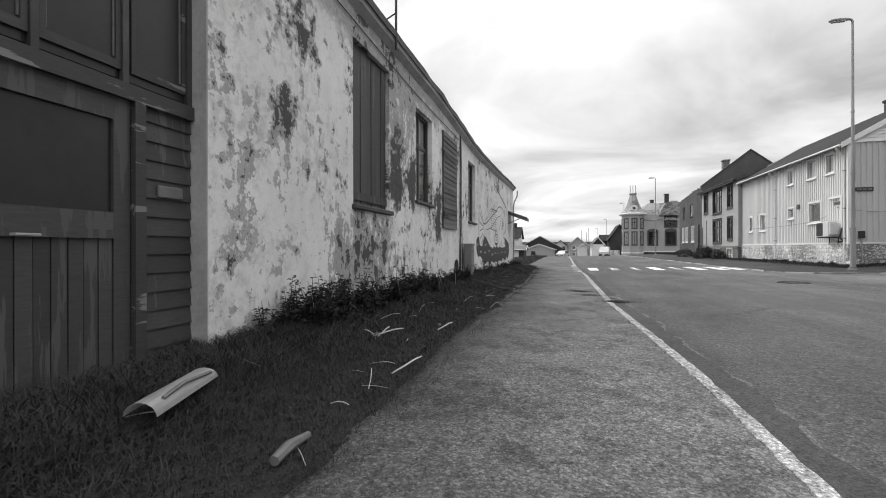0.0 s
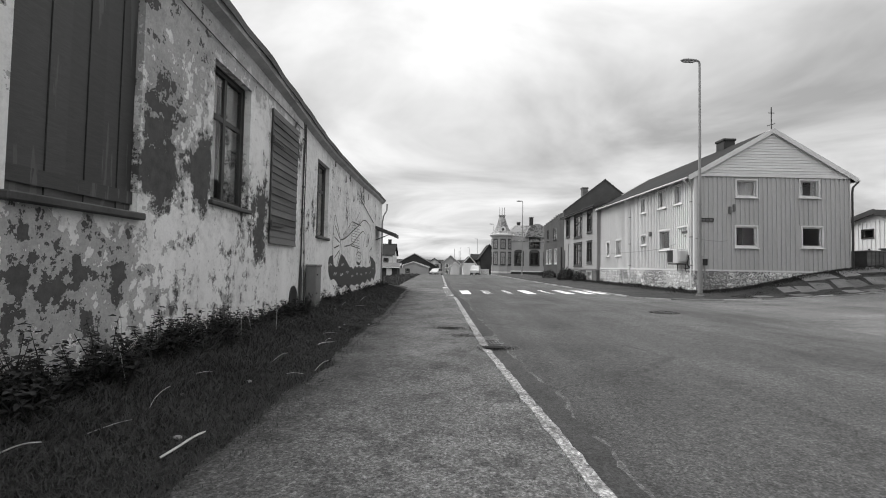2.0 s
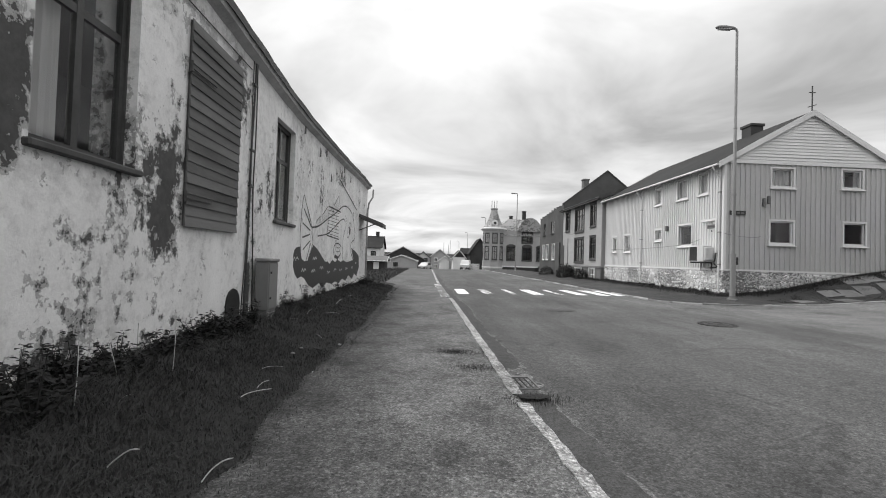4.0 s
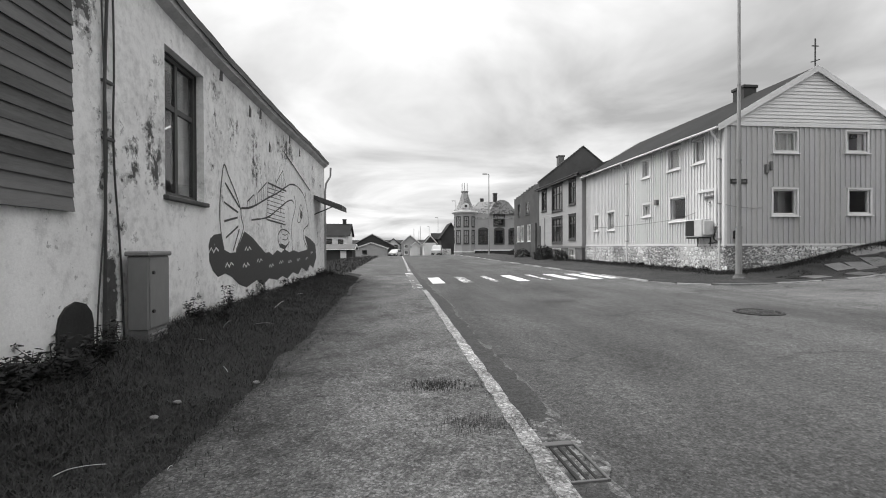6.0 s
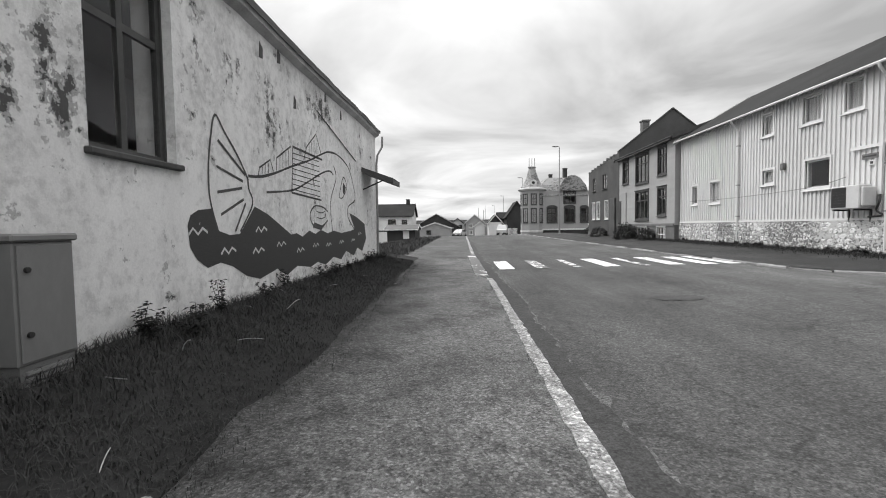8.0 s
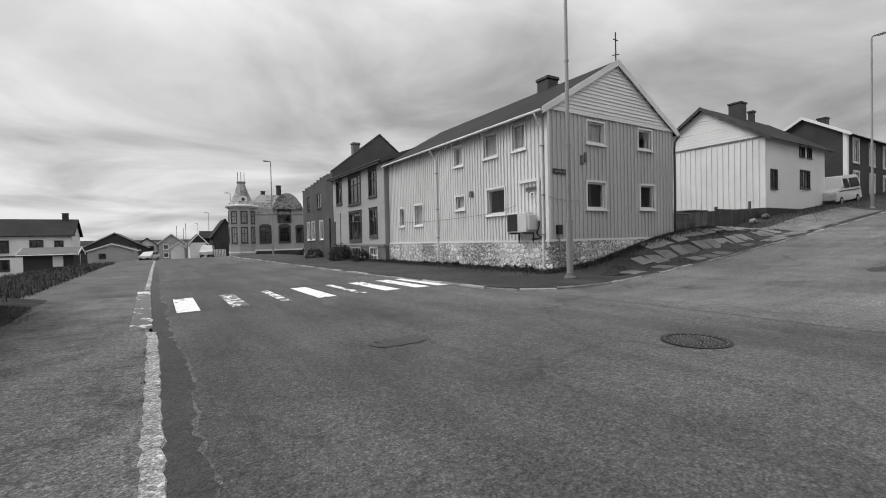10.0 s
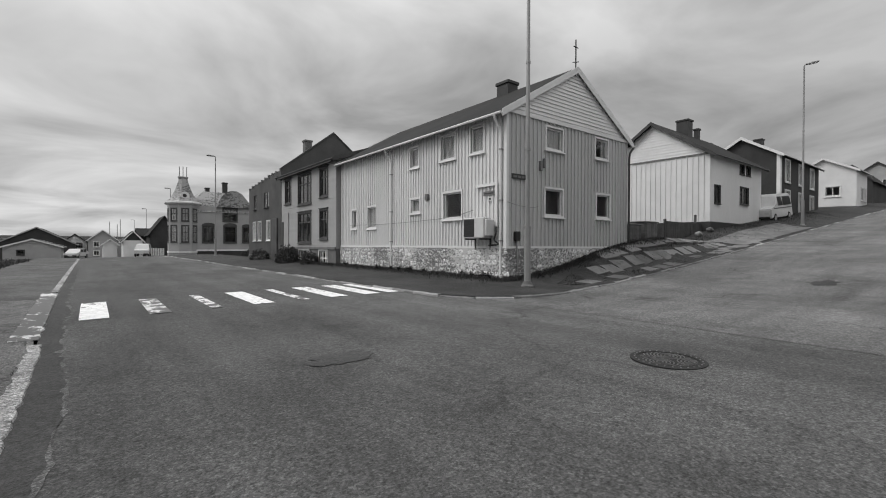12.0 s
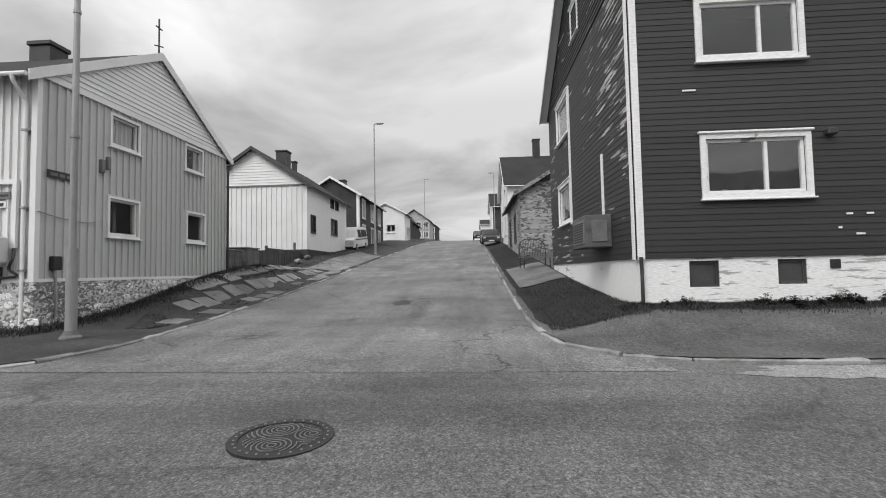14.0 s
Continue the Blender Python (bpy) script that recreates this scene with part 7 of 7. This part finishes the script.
for s, f, n in (("front", pose(0, 0, 0), OW), ("right", pose(OW, 0, 0, 0, 0, 90), OL), ("back", pose(OW, OL, 0, 0, 0, 180), OW), ("left", pose(0, OL, 0, 0, 0, -90), OL)):
    hs = [w[1:] for w in ow if w[0] == s]
    a, b = (0, n) if s in ("front", "back") else (0.25, n - 0.25)
    part("wall", wall_panel(a, b, OZ, 6.5 if s == "front" else 5.8, hs, 0.25), "siding_mid", orn, "", f)
    part("foundation", boxes((a, b, 0.02, 0.25, -0.6, OZ - 0.004)), "siding_black", orn, "", f)
    part("band", boxes((a, b, -0.06, 0.0, OZ, OZ + 0.2)), "white", orn, "", f)
    for h in hs:
        w = window(orn, f, *h, **Wo)
        bm = bmesh.new()
        c, r = (h[0] + h[1]) / 2, (h[1] - h[0]) / 2 + 0.14
        prism(bm, [(c + r * math.cos(t), h[3] + 0.14 + 0.45 * r * math.sin(t)) for t in [math.pi * k / 8 for k in range(9)]], -0.05, 0.0)
        part("arch", bm, "frame_dark", w)


def frustum(bm, levels):
    """Stacked outlines, each (z, [points])."""
    rings = [[bm.verts.new((x, y, z)) for x, y in pts] for z, pts in levels]
    n = len(rings[0])
    for p, q in zip(rings, rings[1:]):
        for k in range(n):
            bm.faces.new((p[k], p[(k + 1) % n], q[(k + 1) % n], q[k]))
    bm.faces.new(rings[0][::-1])
    bm.faces.new(rings[-1])
    return bm


def rect(x0, x1, y0, y1):
    return [(x0, y0), (x1, y0), (x1, y1), (x0, y1)]


def poly(cx, cy, r, n=8):
    return [(cx + r * math.cos((k + 0.5) * math.tau / n), cy + r * math.sin((k + 0.5) * math.tau / n)) for k in range(n)]


part("roof", frustum(bmesh.new(), [(5.75, rect(-0.35, OW + 0.35, -0.1, OL + 0.35)), (6.1, rect(-0.25, OW + 0.25, 0.1, OL + 0.25)), (7.4, rect(0.35, OW - 0.35, 0.9, OL - 0.4)), (8.6, rect(1.6, OW - 1.6, 2.2, OL - 1.6))]), "slate", orn, "patched pale slate roof")
bm = bmesh.new()
prism(bm, [(2.8, 6.45), (3.0, 7.3), (3.7, 8.3), (4.4, 8.65), (5.1, 8.65), (5.8, 8.3), (6.6, 7.3), (6.9, 6.45)], -0.35, 3.0)
part("dormer_roof", bm, "slate", orn)
for x, h, w in ((2.4, 9.3, 0.5), (4.6, 10.2, 0.6)):
    chimney(orn, x, 4.0, 7.6, h, w, 0.6)
tx, ty = -0.9, 0.9
tower = part("tower", frustum(bmesh.new(), [(-0.5, poly(tx, ty, 1.75)), (6.6, poly(tx, ty, 1.75))]), "siding_mid", orn, "eight-sided corner tower")
part("cornice", frustum(bmesh.new(), [(6.5, poly(tx, ty, 1.85)), (6.7, poly(tx, ty, 2.15)), (6.85, poly(tx, ty, 2.15)), (6.95, poly(tx, ty, 1.9))]), "white", orn)
part("spire", frustum(bmesh.new(), [(6.9, poly(tx, ty, 2.0)), (7.5, poly(tx, ty, 1.35)), (8.6, poly(tx, ty, 0.85)), (9.8, poly(tx, ty, 0.5)), (10.0, poly(tx, ty, 0.6)), (10.1, poly(tx, ty, 0.6))]), "slate", orn, "curved tower roof")
part("band", frustum(bmesh.new(), [(0.55, poly(tx, ty, 1.8)), (0.75, poly(tx, ty, 1.8))]), "white", orn)
for dx in (-0.4, 0.0, 0.4):
    part("finial", tube(bmesh.new(), [(tx + dx, ty, 10.0), (tx + dx, ty, 11.4)], 0.045, 6), "metal", orn)
tr = 1.75 * math.cos(math.pi / 8)
for a in (180, 225, 270, 315):
    f = Matrix.Translation((tx, ty, 0)) @ pose(0, 0, 0, 0, 0, a + 90) @ Matrix.Translation((0, -tr - 0.03, 0))
    for lo, hi in ((1.9, 3.9), (4.5, 6.0)):
        window(orn, f, -0.34, 0.34, lo, hi, casing=0.10, trim="frame_dark", cols=(0.5,), rows=(0.6,), sash=0.07, glassmat="glass", proud=0.02, back=0.025)
f = Matrix.Translation((tx, ty, 0)) @ pose(0, 0, 0, 0, 0, 0) @ Matrix.Translation((0, -1.25, 0))
part("roundel", disc(bmesh.new(), 0.22, 0.5, -0.1, 0.1, 20), "white", orn, "", f @ Matrix.Translation((0, 0, 7.65)) @ pose(0, 0, 0, 90))
part("roundel_glass", tube(bmesh.new(), [(0, 0, -0.05), (0, 0, 0.05)], 0.24, 16), "black", orn, "", f @ Matrix.Translation((0, 0, 7.65)) @ pose(0, 0, 0, 90))

# doors and loose rafters along the row
dlm = pose(0, DL, 0, 0, 0, -90)
# broken top of the ruin's front wall, rising towards the gable, with stubs of rafters on it
top = [(0, 5.703), (DL - 0.183, 5.703), (DL - 0.183, 6.32)]
for i in range(20):
    u = (DL - 0.2) * (19.5 - i) / 20
    top.append((u, 5.72 + 0.62 * u / DL + random.uniform(-0.09, 0.07)))
part("broken_wall", prism(bmesh.new(), top, 0.0, 0.17), "render_grey", house12, "ragged broken wall top", dlm)
for i in range(9):
    u = 0.3 + i * 0.76
    z = 5.66 + 0.62 * u / DL
    part("rafter", boxes((u, u + 0.09, -0.10, 0.25, z, z + random.uniform(0.08, 0.2))), "frame_grey", house12, "", dlm)
part("doorway", boxes((5.6, 6.7, -0.10, 0.0, 0.3, 3.3), bevel=0.02), "frame_dark", house12, "dark boarded doorway", dlm)
slm = pose(0, SL, 0, 0, 0, -90)
part("door", boxes((0.55, 1.35, -0.06, 0.0, 1.3, 3.5)), "siding_mid", house11, "pale narrow door", slm)
part("door", boxes((-0.0, 0.45, -0.05, 0.0, 0.4, 3.0)), "black", house11, "dark doorway", slm)
part("cornice", boxes((0, SL, -0.30, -0.16, 5.62, 5.74)), "frame_dark", house11, "", slm)
part("base_board", boxes((0, SL, -0.08, -0.02, 1.36, 1.48)), "frame_grey", house11, "", slm)


def bush(x, y, r, h, n, label):
    z = gz(x, y) + 0.1
    b = thing("bush", label, "bush", pose(x, y, z))
    g = random.Random(int(x * 10 + y))
    bm = bmesh.new()
    for k in range(7):
        a = k * 0.9
        tube(bm, [(0, 0, 0), (r * 0.4 * math.cos(a), r * 0.4 * math.sin(a), h * 0.5), (r * 0.7 * math.cos(a + 0.3), r * 0.7 * math.sin(a + 0.3), h * 0.85)], [0.025, 0.015, 0.006], 5)
    part("stem", bm, "frame_dark", b)
    verts, faces = [], []
    for k in range(n):
        a, e, q = g.uniform(0, math.tau), math.asin(g.uniform(0, 1)), g.uniform(0.45, 1) ** 0.5
        lump = 1 + 0.35 * noise.noise(Vector((math.cos(a) * 2, math.sin(a) * 2, e * 2 + x)))
        c = Vector((math.cos(a) * math.cos(e) * r * q * lump, math.sin(a) * math.cos(e) * r * q * lump, math.sin(e) * h * q * lump))
        d = Vector((g.uniform(-1, 1), g.uniform(-1, 1), g.uniform(-0.4, 1))).normalized() * 0.06
        s = d.orthogonal().normalized() * 0.03
        i = len(verts)
        verts += [c - d, c + s, c + d, c - s]
        faces.append((i, i + 1, i + 2, i + 3))
    me = bpy.data.meshes.new("leaves")
    me.from_pydata(verts, [], faces)
    me.materials.append(M["leaf"])
    ob = new("leaves", me)
    ob.parent = b
    tagged(ob, kind="stuff")


bush(10.1, 37.3, 0.75, 0.95, 1500, "dense dark bush before the clapboard house")
bush(10.3, 34.6, 0.5, 0.7, 700, "low dark bush against the clapboard house")
bush(10.2, 43.0, 0.7, 0.7, 800, "low dark bush before the ruined house")
bush(11.5, 50.0, 0.8, 0.6, 800, "low dark bush beside the street lamp")
